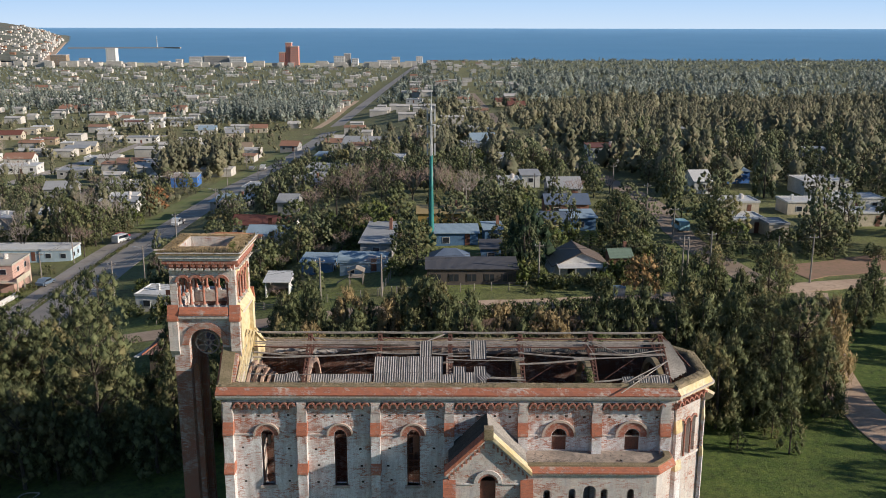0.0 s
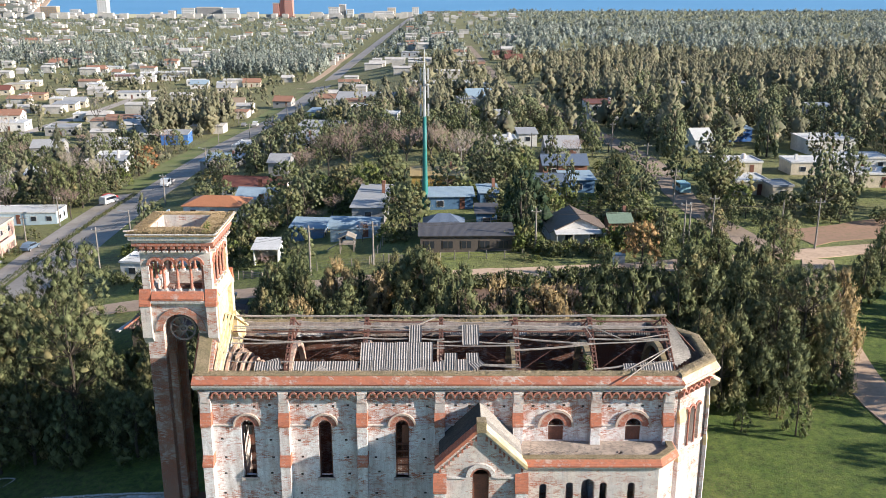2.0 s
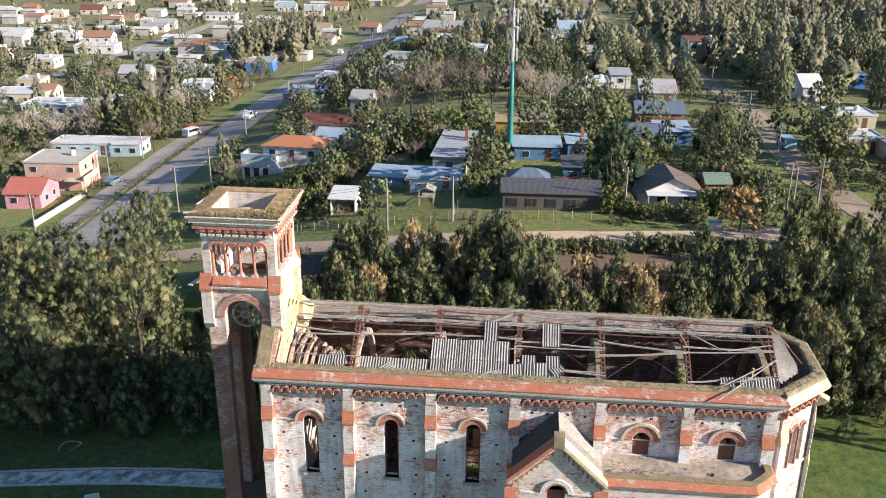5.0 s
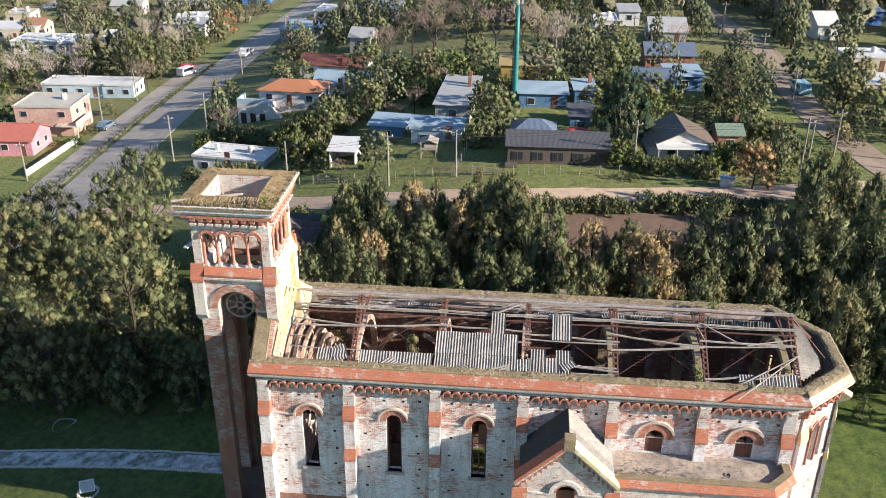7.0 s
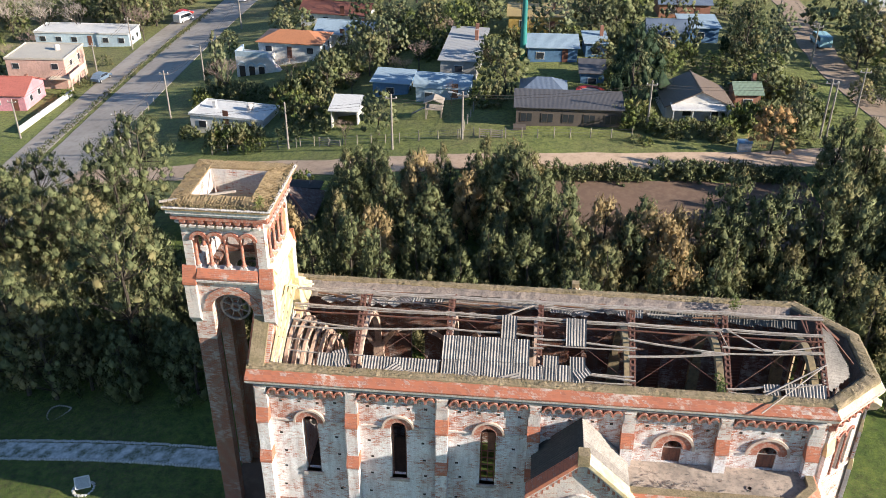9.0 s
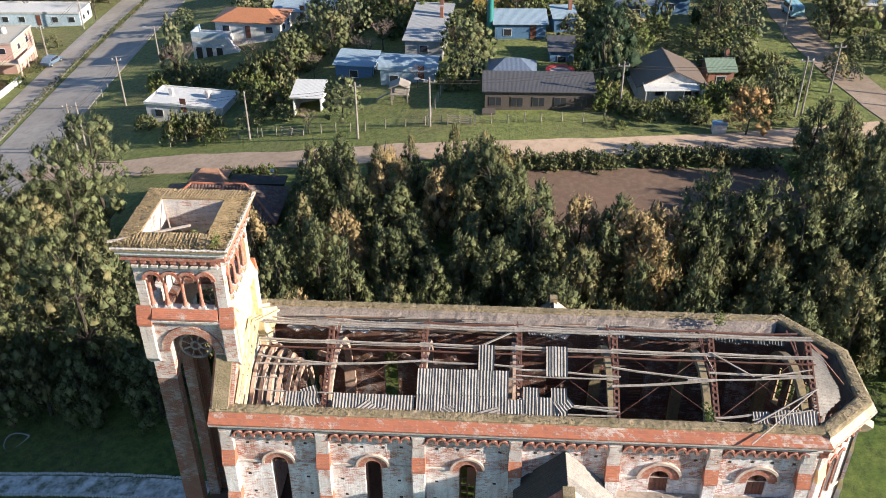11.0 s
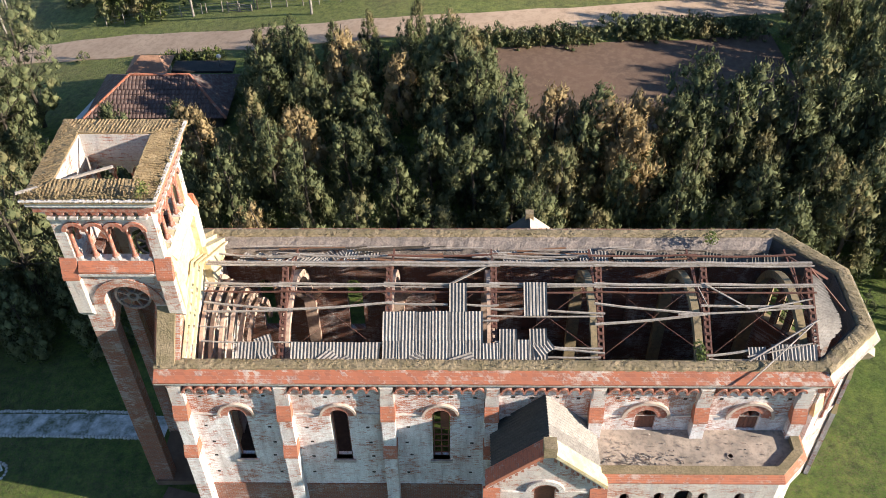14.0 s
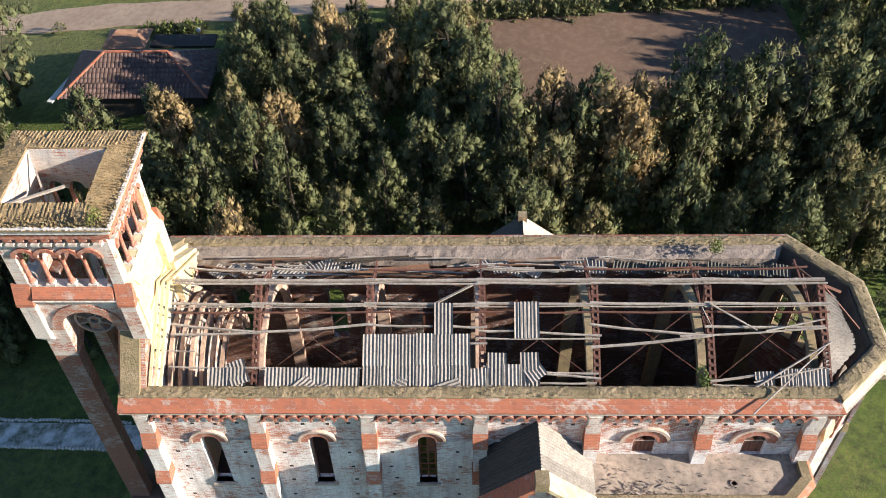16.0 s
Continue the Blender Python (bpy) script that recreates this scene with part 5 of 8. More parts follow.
for s in (-1, 1):
    for i in range(3):
        y = GY + 0.5 + i * 0.88
        o = piece("roof_sheet", ps if s > 0 else ps_shaded, (GX, y + 1.0 if s > 0 else y, 10.2 + 0.012 * (i % 2)), porch, (0, 0, 0))
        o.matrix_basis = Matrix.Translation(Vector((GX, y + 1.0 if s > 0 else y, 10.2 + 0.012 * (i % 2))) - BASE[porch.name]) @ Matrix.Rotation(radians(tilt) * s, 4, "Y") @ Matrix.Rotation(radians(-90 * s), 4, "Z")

AY, AX0, AX1 = -2.55, GX + GW, 31.0
b = Build().panel((AX0, AY), (1, 0, 0), (0, 1, 0), 0.5, AX1 - AX0, GROUND, 7.15, [(23.2 - AX0, 0.5, 3.9, 5.3), (25.0 - AX0, 0.5, 3.9, 5.4), (26.25 - AX0, 0.9, 3.9, 5.45), (27.3 - AX0, 0.5, 3.9, 5.4), (29.2 - AX0, 0.5, 3.9, 5.4)])
aisle = part("aisle_wall", b, M["wall_white"], church, "whitewashed wall of the flat-roofed side aisle")
b = Build().panel((AX1, AY), Vector((1.3, 1.3, 0)).normalized(), Vector((-1, 1, 0)).normalized(), 0.5, 1.84, GROUND, 7.15)
b.panel((AX1 + 1.3, AY + 1.3), (0, 1, 0), (-1, 0, 0), 0.5, 1.6, GROUND, 7.15)
part("aisle_wall", b, M["wall_white"], church)
part("aisle_roof", Build().prism([(AX0, AY + 0.3, 7.02), (AX1 - 0.1, AY + 0.3, 7.02), (AX1 + 1.0, AY + 1.4, 7.02), (AX1 + 1.0, YS + 0.1, 7.02), (AX0, YS + 0.1, 7.02)], (0, 0, 0.2)), surface("sandy roof with damp stains", (0.47, 0.38, 0.31), (0.24, 0.205, 0.175), (0.15, 0.13, 0.115), 0.42, 3.5, 0.95), church, "flat roof littered with broken tile")
line = [Vector((AX0, AY, 0)), Vector((AX1, AY, 0)), Vector((AX1 + 1.3, AY + 1.3, 0)), Vector((AX1 + 1.3, YS, 0))]
outs = [Vector((0, -1, 0)), Vector((0.414, -1, 0)), Vector((1, -0.414, 0)), Vector((1, 0, 0))]
for name, prof, mt in (("aisle_cornice", [(0.0, 6.95), (0.30, 6.95), (0.32, 7.05), (0.02, 7.45), (-0.1, 7.3)], "terracotta"), ("aisle_moulding", [(0.0, 6.72), (0.14, 6.74), (0.2, 6.94), (0.0, 6.94)], "stone"), ("aisle_coping", [(0.05, 7.36), (0.03, 7.52), (-0.42, 7.52), (-0.45, 7.15), (-0.1, 7.15)], "moss")):
    n = len(prof)
    b = Build().faces([p + o * w + Vector((0, 0, z)) for p, o in zip(line, outs) for w, z in prof], [(r * n + k, (r + 1) * n + k, (r + 1) * n + (k + 1) % n, r * n + (k + 1) % n) for r in range(3) for k in range(n)] + [tuple(range(n)), tuple(range(4 * n - 1, 3 * n - 1, -1))])
    part(name, b, M[mt], aisle)
for i in range(110):                       # sticks and tile scraps, most of them swept into one corner
    if i < 62:
        x, y = rng.gauss(23.9, 1.0), AY + 0.55 + abs(rng.gauss(0, 0.4))
    else:
        x, y = rng.uniform(22.2, 31.0), rng.uniform(-2.0, 0.0)
    if not AX0 + 0.25 < x < AX1 + 0.5 or y > YS - 0.05:
        continue
    l = rng.uniform(0.15, 0.55) if i < 62 else rng.uniform(0.05, 0.16)
    b = Build().beam((x, y, 7.26), (x + l * math.cos(i * 2.4), y + 0.6 * l * math.sin(i * 2.4), 7.27 + rng.uniform(0, 0.1)), rng.uniform(0.025, 0.055), 0.03)
    part("rubble_piece", b, M["purlin"] if i % 3 else M["rubble"], aisle)
part("rubble_ring", Build().lathe((28.6, -1.35, 7.225), [(0.2, 0), (0.2, 0.05), (0.13, 0.05), (0.13, 0)], 12), M["rubble"], aisle, "broken pipe ring")

# gable of the north porch
b = Build().prism([(16.7, 10.5, GROUND), (21.0, 10.5, GROUND), (21.0, 10.5, 8.5), (18.85, 10.5, 10.3), (16.7, 10.5, 8.5)], (0, 3.4, 0))
north_porch = part("north_porch", b, M["wall_white"], church, "north porch under a gabled roof")
# west slope coloured for its shade, east slope for its sunlight
for s, mt in ((-1, "sheet_shaded"), (1, "hood")):
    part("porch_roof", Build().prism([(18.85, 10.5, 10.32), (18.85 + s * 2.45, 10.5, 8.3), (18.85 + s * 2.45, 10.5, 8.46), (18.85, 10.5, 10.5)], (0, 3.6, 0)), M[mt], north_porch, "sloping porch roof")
part("finial", Build().box(18.6, 13.7, 10.1, 19.1, 14.15, 10.8), M["moss"], north_porch, "square mossy gable block")
# ---- trees ----
def leaf_cloud(lobes, count, size, seed, droop=0.0):
    """Many small leaf clumps near the skins of several lobes (x, y, z, rx, rz): corners as an array of quads."""
    r = np.random.RandomState(seed)
    w = np.array([l[3] ** 2 + l[3] * l[4] for l in lobes])
    pick = r.choice(len(lobes), count, p=w / w.sum())
    lob = np.array(lobes)[pick]
    d = r.normal(size=(count, 3))
    d /= np.linalg.norm(d, axis=1)[:, None]
    rad = r.uniform(0.15, 1.1, count) ** 0.5
    pos = lob[:, :3] + d * rad[:, None] * lob[:, [3, 3, 4]]
    nrm = d + r.normal(size=(count, 3)) * 0.55 + np.array([0, 0, 0.25])
    nrm /= np.linalg.norm(nrm, axis=1)[:, None]
    a = np.cross(nrm, r.normal(size=(count, 3)))
    a /= np.linalg.norm(a, axis=1)[:, None]
    c = np.cross(nrm, a)
    s = size * r.uniform(0.55, 1.35, count)[:, None]
    bend = nrm * s * 0.25
    k = r.uniform(0.45, 0.8, (count, 1))
    quad = np.stack([pos - a * s, pos - c * s * k + bend, pos + a * s, pos + c * s * k + bend], 1)
    quad[:, :, 2] -= droop * s * r.uniform(0, 1, (count, 1))
    return quad.reshape(-1, 3)


def quads_mesh(name, pts, material):
    me = bpy.data.meshes.new(name)
    n = len(pts) // 4
    me.vertices.add(len(pts))
    me.vertices.foreach_set("co", np.asarray(pts, np.float32).ravel())
    me.loops.add(len(pts))
    me.loops.foreach_set("vertex_index", np.arange(len(pts), dtype=np.int32))
    me.polygons.add(n)
    me.polygons.foreach_set("loop_start", np.arange(0, 4 * n, 4, dtype=np.int32))
    me.polygons.foreach_set("loop_total", np.full(n, 4, np.int32))
    me.update(calc_edges=True)
    me.materials.append(material)
    return me


ICO = {}


def ball(level):
    """The corners and triangles of a unit ball, kept for the crowns' lobes; level 0 is an octahedron."""
    if level == 0:
        return np.array([(1, 0, 0), (0, 1, 0), (-1, 0, 0), (0, -1, 0), (0, 0, 1), (0, 0, -1.0)]), np.array([(0, 1, 4), (1, 2, 4), (2, 3, 4), (3, 0, 4), (1, 0, 5), (2, 1, 5), (3, 2, 5), (0, 3, 5)])
    if level not in ICO:
        bm = bmesh.new()
        bmesh.ops.create_icosphere(bm, subdivisions=level, radius=1.0)
        bm.verts.ensure_lookup_table()
        ICO[level] = (np.array([v.co[:] for v in bm.verts]), np.array([[v.index for v in f.verts] for f in bm.faces]))
        bm.free()
    return ICO[level]


def lobes_and_sprays(lobes, tall, count, size, r, level=0, core=0.6, ruffle=0.34, middle=None, scatter=0.28, wide=1.2, lift=0.0, whole=0.7):
    """Uneven closed lobes (x, y, z, radius) with many small leaf sprays round them: corners, triangles and soft normals."""
    unit, tri = ball(level)
    n, k = len(lobes), len(unit)
    squash = np.array([1, 1, tall])
    co = unit[None] * r.uniform(1 - ruffle, 1 + ruffle, (n, k, 1)) * lobes[:, None, 3:4] * core * squash + lobes[:, None, :3]
    out = np.zeros((n, 3)) if middle is None else (lobes[:, :3] - middle) * np.array([1, 1, 0.5])
    out /= np.linalg.norm(out, axis=1)[:, None] + 0.3
    out[:, 2] += lift
    nrm = unit[None] + out[:, None] * whole + r.normal(size=(n, k, 3)) * scatter
    share = lobes[:, 3] ** 2
    pick = r.choice(n, count, p=share / share.sum())
    d = r.normal(size=(count, 3)) + np.array([0, 0, 0.2])
    d /= np.linalg.norm(d, axis=1)[:, None]
    pos = lobes[pick, :3] + d * (r.uniform(0.5, 1.25, count) * lobes[pick, 3])[:, None] * squash
    face = d + r.normal(size=(count, 3)) * 0.3
    a = np.array([0, 0, 0.8]) + d * 0.5 + r.normal(size=(count, 3)) * 0.4
    a -= face * ((a * face).sum(1) / (face * face).sum(1))[:, None] * 0.55
    a /= np.linalg.norm(a, axis=1)[:, None]
    c = np.cross(a, face)
    c /= np.linalg.norm(c, axis=1)[:, None]
    zz = size * r.uniform(0.6, 1.4, (count, 1))
    w = zz * r.uniform(0.15, 0.3, (count, 1)) * wide
    spray = np.stack([pos - a * zz * 0.6 - c * w, pos - a * zz * 0.6 + c * w, pos + a * zz], 1).reshape(-1, 3)
    soft_n = np.repeat(d * 0.8 + out[pick] * whole + r.normal(size=(count, 3)) * scatter, 3, 0)
    tris = np.concatenate([(tri[None] + (np.arange(n) * k)[:, None, None]).reshape(-1, 3), np.arange(3 * count).reshape(-1, 3) + n * k])
    return np.concatenate([co.reshape(-1, 3), spray]), tris, np.concatenate([nrm.reshape(-1, 3), soft_n])


def soft_mesh(name, co, tris, nrm, material):
    """A mesh of triangles, shaded by the normals of the lobes."""
    me = bpy.data.meshes.new(name)
    n = len(tris)
    me.vertices.add(len(co))
    me.vertices.foreach_set("co", co.astype(np.float32).ravel())
    me.loops.add(3 * n)
    me.loops.foreach_set("vertex_index", tris.astype(np.int32).ravel())
    me.polygons.add(n)
    me.polygons.foreach_set("loop_start", np.arange(0, 3 * n, 3, dtype=np.int32))
    me.polygons.foreach_set("loop_total", np.full(n, 3, np.int32))
    me.polygons.foreach_set("use_smooth", np.ones(n, bool))
    me.update(calc_edges=True)
    nrm = nrm / np.linalg.norm(nrm, axis=1)[:, None]
    me.normals_split_custom_set_from_vertices(nrm.tolist())
    me.materials.append(material)
    return me


def crown_lobes(shape, h, w, r, n):
    """Where the tufts of a crown sit: rows of (x, y, z, radius), and how tall they are for their width."""
    f = (np.arange(n) + r.uniform(0, 1, n)) / n
    az = np.arange(n) * 2.4 + r.normal(size=n) * 0.5
    if shape == "spire":                 # several leaders, clothed to the ground
        env = w * np.clip(1 - f ** 1.5, 0, 1) ** 0.8 * (0.72 + 0.28 * np.minimum(1, f / 0.3))
        lead = r.normal(size=(4, 2)) * 0.2 * w
        lean = lead[np.arange(n) % 4] * f[:, None]
        top = r.uniform(0.80, 0.95, 4)[np.arange(n) % 4]
        z = h * (0.08 + f * (top - 0.08))
        fat = w * r.uniform(0.16, 0.34, n) * (1 - 0.45 * f)
        tall = 1.5
    elif shape == "open":                # long limbs with clumps and gaps between them
        env = w * np.sin(np.clip(0.25 + 2.75 * f, 0, 3.0)) ** 0.6
        lean = r.normal(size=(n, 2)) * 0.06 * w
        z = h * (0.14 + 0.80 * f)
        fat = w * r.uniform(0.09, 0.2, n)
        tall = 1.2
    else:                                # a broad dome
        env = w * np.sqrt(np.clip(1 - (f * 0.98) ** 2.4, 0, 1))
        lean = np.zeros((n, 2))
        z = h * (0.2 + 0.70 * f)
        fat = w * r.uniform(0.15, 0.28, n)
        tall = 0.95
    q = env * r.uniform(0.4, 1.0, n) ** 0.6
    return np.stack([q * np.cos(az) + lean[:, 0], q * np.sin(az) + lean[:, 1], z, fat], 1), tall


def tree_kind(name, shape, h, w, count, size, leaf, seed, label, tufts=40, level=0, core=0.6):
    """A tree with a tapered trunk, limbs and a crown of lobed leaf tufts, standing at the origin below the ground."""
    r = random.Random(seed)
    ob = thing(name, (0, -200, -60), label, "tree")
    BASE[ob.name] = Vector()
    t = Build()
    knee = [Vector((r.uniform(-.12, .12) * i, r.uniform(-.12, .12) * i, h * f)) for i, f in enumerate((-0.04, 0.2, 0.45, 0.7, 0.88))]
    rr = [0.02 * h, 0.015 * h, 0.011 * h, 0.007 * h, 0.003 * h]
    for i in range(4 if shape != "round" else 2):
        t.tube(knee[i], knee[i + 1], rr[i], rr[i + 1], 6)
    rs = np.random.RandomState(seed)
    lobes, tall = crown_lobes(shape, h, w, rs, tufts)
    for m in lobes[::2 if shape == "open" else 4, :3]:
        z = max(h * 0.06, m[2] - 0.13 * h)
        k = min(1 if shape == "round" else 3, int(z / h / 0.24))
        t.tube(knee[k].lerp(knee[k + 1], 0.5), m, 0.0045 * h, 0.0015 * h, 3)
    part("trunk", t, M["bark"], ob, "grey-brown trunk and limbs")
    c = new("crown", soft_mesh("crown", *lobes_and_sprays(lobes, tall, count, size, rs, level, core, middle=np.array([0, 0, h * 0.4])), leaf))
    c.parent = ob
    return ob


def bare_kind(name, h, w, seed, label, twigs="twig"):
    """A leafless tree of forking twigs."""
    r = random.Random(seed)
    ob = thing(name, (0, -200, -60), label, "tree")
    BASE[ob.name] = Vector()
    t, tw = Build(), Build()
    t.tube((0, 0, -0.3), (0, 0, h * 0.3), 0.02 * h, 0.013 * h, 7)

    def fork(p, d, l, rad, depth):
        q = p + d * l
        (t if depth > 2 else tw).tube(p, q, rad, rad * 0.6, 3 if depth < 3 else 6)
        if depth:
            for _ in range(3):
                v = (d + Vector((r.gauss(0, .5), r.gauss(0, .5), r.gauss(0.12, .3)))).normalized()
                fork(q, v, l * r.uniform(0.6, 0.85), rad * 0.6, depth - 1)
    for i in range(4):
        a = i * 1.57 + r.uniform(-.5, .5)
        fork(Vector((0, 0, h * 0.28)), Vector((math.cos(a) * 0.5, math.sin(a) * 0.5, 0.85)).normalized(), h * 0.2, 0.009 * h, 4)
    part("trunk", t, M["bark"], ob, "trunk and limbs")
    part("twig_spray", tw, M[twigs], ob, "fine bare twigs", kind="stuff")
    return ob


M["twig"] = surface("pinkish bare twigs", (0.36, 0.25, 0.21), (0.29, 0.205, 0.17), (0.18, 0.13, 0.105), 0.6, 4.0)
M["twig_pale"] = surface("pale bare twigs", (0.46, 0.39, 0.33), (0.38, 0.32, 0.27), (0.24, 0.19, 0.15), 0.6, 4.0)
L = "feathery dark olive evergreen tree in the belt behind the church"
KIND = {}
for i in range(5):
    KIND["spire", i] = tree_kind("evergreen_tree", "spire", 8.8, 2.3 + 0.12 * i, 4000, 0.175, M["leaf"], 10 + i, L, 64 + 2 * i)
for i in range(2):
    KIND["low", i] = tree_kind("evergreen_tree", "spire", 8.8, 2.6, 1000, 0.24, M["leaf"], 16 + i, "low dark young evergreen under the taller trees", 26)
for i in range(2):
    KIND["rust", i] = tree_kind("browning_tree", "spire", 8.4, 2.4, 4300, 0.17, M["leaf_rust"], 20 + i, "evergreen tree with browning yellowish foliage", 62)
for i in range(3):
    KIND["tall", i] = tree_kind("eucalyptus_tree", "open", 13.0, 3.9, 6800, 0.15, M["leaf"], 30 + i, "tall open grey-green eucalyptus tree", 110)
KIND["pale", 0] = tree_kind("eucalyptus_tree", "open", 11.0, 3.9, 6800, 0.15, M["leaf_pale"], 37, "eucalyptus tree with sunlight in its pale yellow-green colour", 110)
for i in range(3):
    KIND["round", i] = tree_kind("garden_tree", "round", 6.5, 2.8, 1000, 0.16, M["leaf"], 40 + i, "rounded dark green garden tree", 60)
KIND["fresh", 0] = tree_kind("garden_tree", "round", 5.0, 2.4, 1100, 0.15, M["leaf_bright"], 50, "rounded fresh green garden tree", 30)
for i in range(2):
    KIND["bare", i] = bare_kind("bare_tree", 9.0, 4.0, 60 + i, "leafless tree with pinkish-grey twigs")
KIND["pale_bare", 0] = bare_kind("bare_tree", 10.5, 3.0, 66, "slender leafless tree with pale grey twigs", "twig_pale")
for i in range(2):
    KIND["mid", i] = tree_kind("town_tree", "open", 8.5, 3.3, 520, 0.22, M["leaf_town"], 70 + i, "dark green tree among the houses", 82, 0, 0.66)
    KIND["pine", i] = tree_kind("pine_tree", "spire", 11.0, 2.8, 520, 0.22, M["leaf_town"], 80 + i, "tall dark pine among the houses", 80, 0, 0.66)

TAKEN = []          # circles (x, y, r) kept free of scattered trees


def plant(kind, x, y, scale=1.0, turn=None, group=""):
    src = KIND[kind]
    o = copy_thing(src, pose(x, y, gz(x, y) - 0.1, 0, 0, rng.uniform(0, 360) if turn is None else turn))
    o.scale = (scale * rng.uniform(0.9, 1.12), scale * rng.uniform(0.9, 1.12), scale * rng.uniform(0.92, 1.1))
    return tagged(o, group=group) if group else o


rng = random.Random(11)
# the belt behind the church
SPOTS = []


def grove(n, x0, x1, y0, y1, gap, pick, lo, hi, group, keep=None):
    """Trees scattered over a rectangle, none closer than gap."""
    made = 0
    for _ in range(n * 30):
        x, y = rng.uniform(x0, x1), rng.uniform(y0, y1)
        if (keep and not keep(x, y)) or any((x - a) ** 2 + (y - c) ** 2 < gap * gap for a, c in SPOTS):
            continue
        SPOTS.append((x, y))
        plant(pick(x, y), x, y, rng.uniform(lo, hi), group=group)
        made += 1
        if made == n:
            break


def belt_pick(x, y):
    if rng.random() < 0.08 or (22 < x < 29 and 25 < y < 36 and rng.random() < 0.65):
        return ("rust" if x < 34 else "spire"), rng.randrange(2)
    return "spire", rng.randrange(5)


def behind(x, y):
    """The ground that the belt covers, short of the car park and the tiled house."""
    edge = 28.5 if x > 18 else 36 if x < -4.5 else 47.0 if x < 12 else 44.0
    return y < edge


under = lambda x, y: ("low", rng.randrange(2))
grove(50, -8, 48, 19, 44, 3.5, belt_pick, 0.85, 1.12, "tree belt behind the church", behind)
grove(18, 18, 48, 28.5, 32.0, 2.4, belt_pick, 1.15, 1.4, "tree belt behind the church")
grove(44, -8, 48, 14, 44, 2.3, under, 0.3, 0.55, "tree belt behind the church", behind)
grove(7, 0, 44, 14.5, 18, 4.5, belt_pick, 0.5, 0.62, "tree belt behind the church")
grove(13, 1, 34, 13.2, 15.5, 1.9, under, 0.55, 0.7, "tree belt behind the church", lambda x, y: abs(x - 18.8) > 3.2)
grove(16, -5, 12, 44, 52, 2.6, belt_pick, 0.4, 0.7, "tree belt behind the church")
for x, y, k, s in ((13.8, 42.5, 2, 1.1), (12.0, 41.0, 1, 1.05), (15.2, 41.0, 3, 1.05), (26.8, 29.2, 0, 1.38), (28.4, 27.6, 1, 1.2), (23.6, 30.0, 1, 1.05), (38.4, 20.6, 0, 0.58), (14.2, 39.5, 4, 1.32), (-3.6, 41.0, 3, 0.95), (-4.2, 44.5, 4, 0.9), (-3.4, 48.0, 2, 0.8), (-1.5, 46.0, 1, 0.9)):
    plant(("rust", k) if k < 2 and x > 20 else ("spire", k), x, y, s, group="tree belt behind the church")
west = lambda x, y: (("spire", rng.randrange(5)) if rng.random() < 0.72 else ("tall", rng.randrange(3)))
grove(70, -46, -9, 14, 50, 2.7, west, 0.8, 1.12, "trees west of the church", lambda x, y: not (-38 < x < -26 and y < 24) and not (-27 < x < -4 and y > 19) and y < 49 + 0.1 * x and (x > -44 + 0.2 * (y - 40) or y < 30))
east = lambda x, y: ("spire", rng.randrange(5)) if rng.random() < 0.8 else ("tall", rng.randrange(3))
low = lambda x, y: ("spire", rng.randrange(5))
off_drive = lambda x, y: abs(x - (57.5 + max(0, y - 24) * 0.26)) > 3.6
grove(14, 43, 50, 20, 35, 2.5, low, 0.7, 0.98, "trees east of the church")
grove(16, 47, 55, 35, 54, 2.8, low, 0.75, 1.05, "trees east of the church", lambda x, y: x > 46.5 + max(0, y - 40) * 0.12 and off_drive(x, y))
grove(9, 50, 57, 22, 36, 3.2, low, 0.8, 1.05, "trees east of the church", lambda x, y: off_drive(x, y))
for x, y, k, s in ((52.5, 27.5, 0, 0.8), (49.0, 26.0, 1, 0.7), (55.0, 31.5, 2, 0.8), (51.0, 33.0, 1, 0.75)):
    plant(("tall", k), x, y, s, group="trees east of the church")
for i, (x, y, s) in enumerate(((-22.2, 19.1, 0.89), (-8.2, 33.0, 1.02), (-22.5, 27.7, 0.85), (-10.6, 20.9, 0.86), (-14.1, 31.6, 1.05), (-13.2, 27.1, 0.81), (-17.3, 18.8, 1.08), (-9.3, 28.0, 0.86), (-20.7, 33.3, 0.77), (-26.1, 29.5, 0.85), (-6.6, 20.9, 0.89), (-25.7, 21.6, 1.02), (-14.4, 21.7, 0.87), (-19.6, 22.8, 0.78), (-6.9, 25.5, 0.82), (-25.9, 35.6, 0.95), (-20.1, 30.1, 1.03), (-17.3, 27.5, 0.76))):
    plant(("spire", i % 5), x, y, s, i * 67.0, "trees west of the church")
for x, y, s in ((-28.5, 17.5, 1.1), (-33.0, 21.0, 1.15), (-36.5, 16.5, 1.0), (-29.7, 20.0, 1.05)):
    plant(("pale", 0), x, y, s, group="trees west of the church")
plant(("rust", 0), 57.0, 30.5, 1.2, group="trees east of the church")
grove(24, 67, 88, -18, 24, 3.6, east, 0.8, 1.2, "trees beyond the drive")
grove(12, 64, 84, 34, 58, 3.6, low, 0.6, 0.95, "trees east of the drive", lambda x, y: off_drive(x, y) and x > 62)
# ---- the town ----
def plain(name, c, rough=0.85, metal=0.0, k=0.75):
    return surface(name, c, tuple(v * k for v in c), tuple(v * 0.6 for v in c), 0.3, 2.5, rough, metal, 0.3, 0.02)


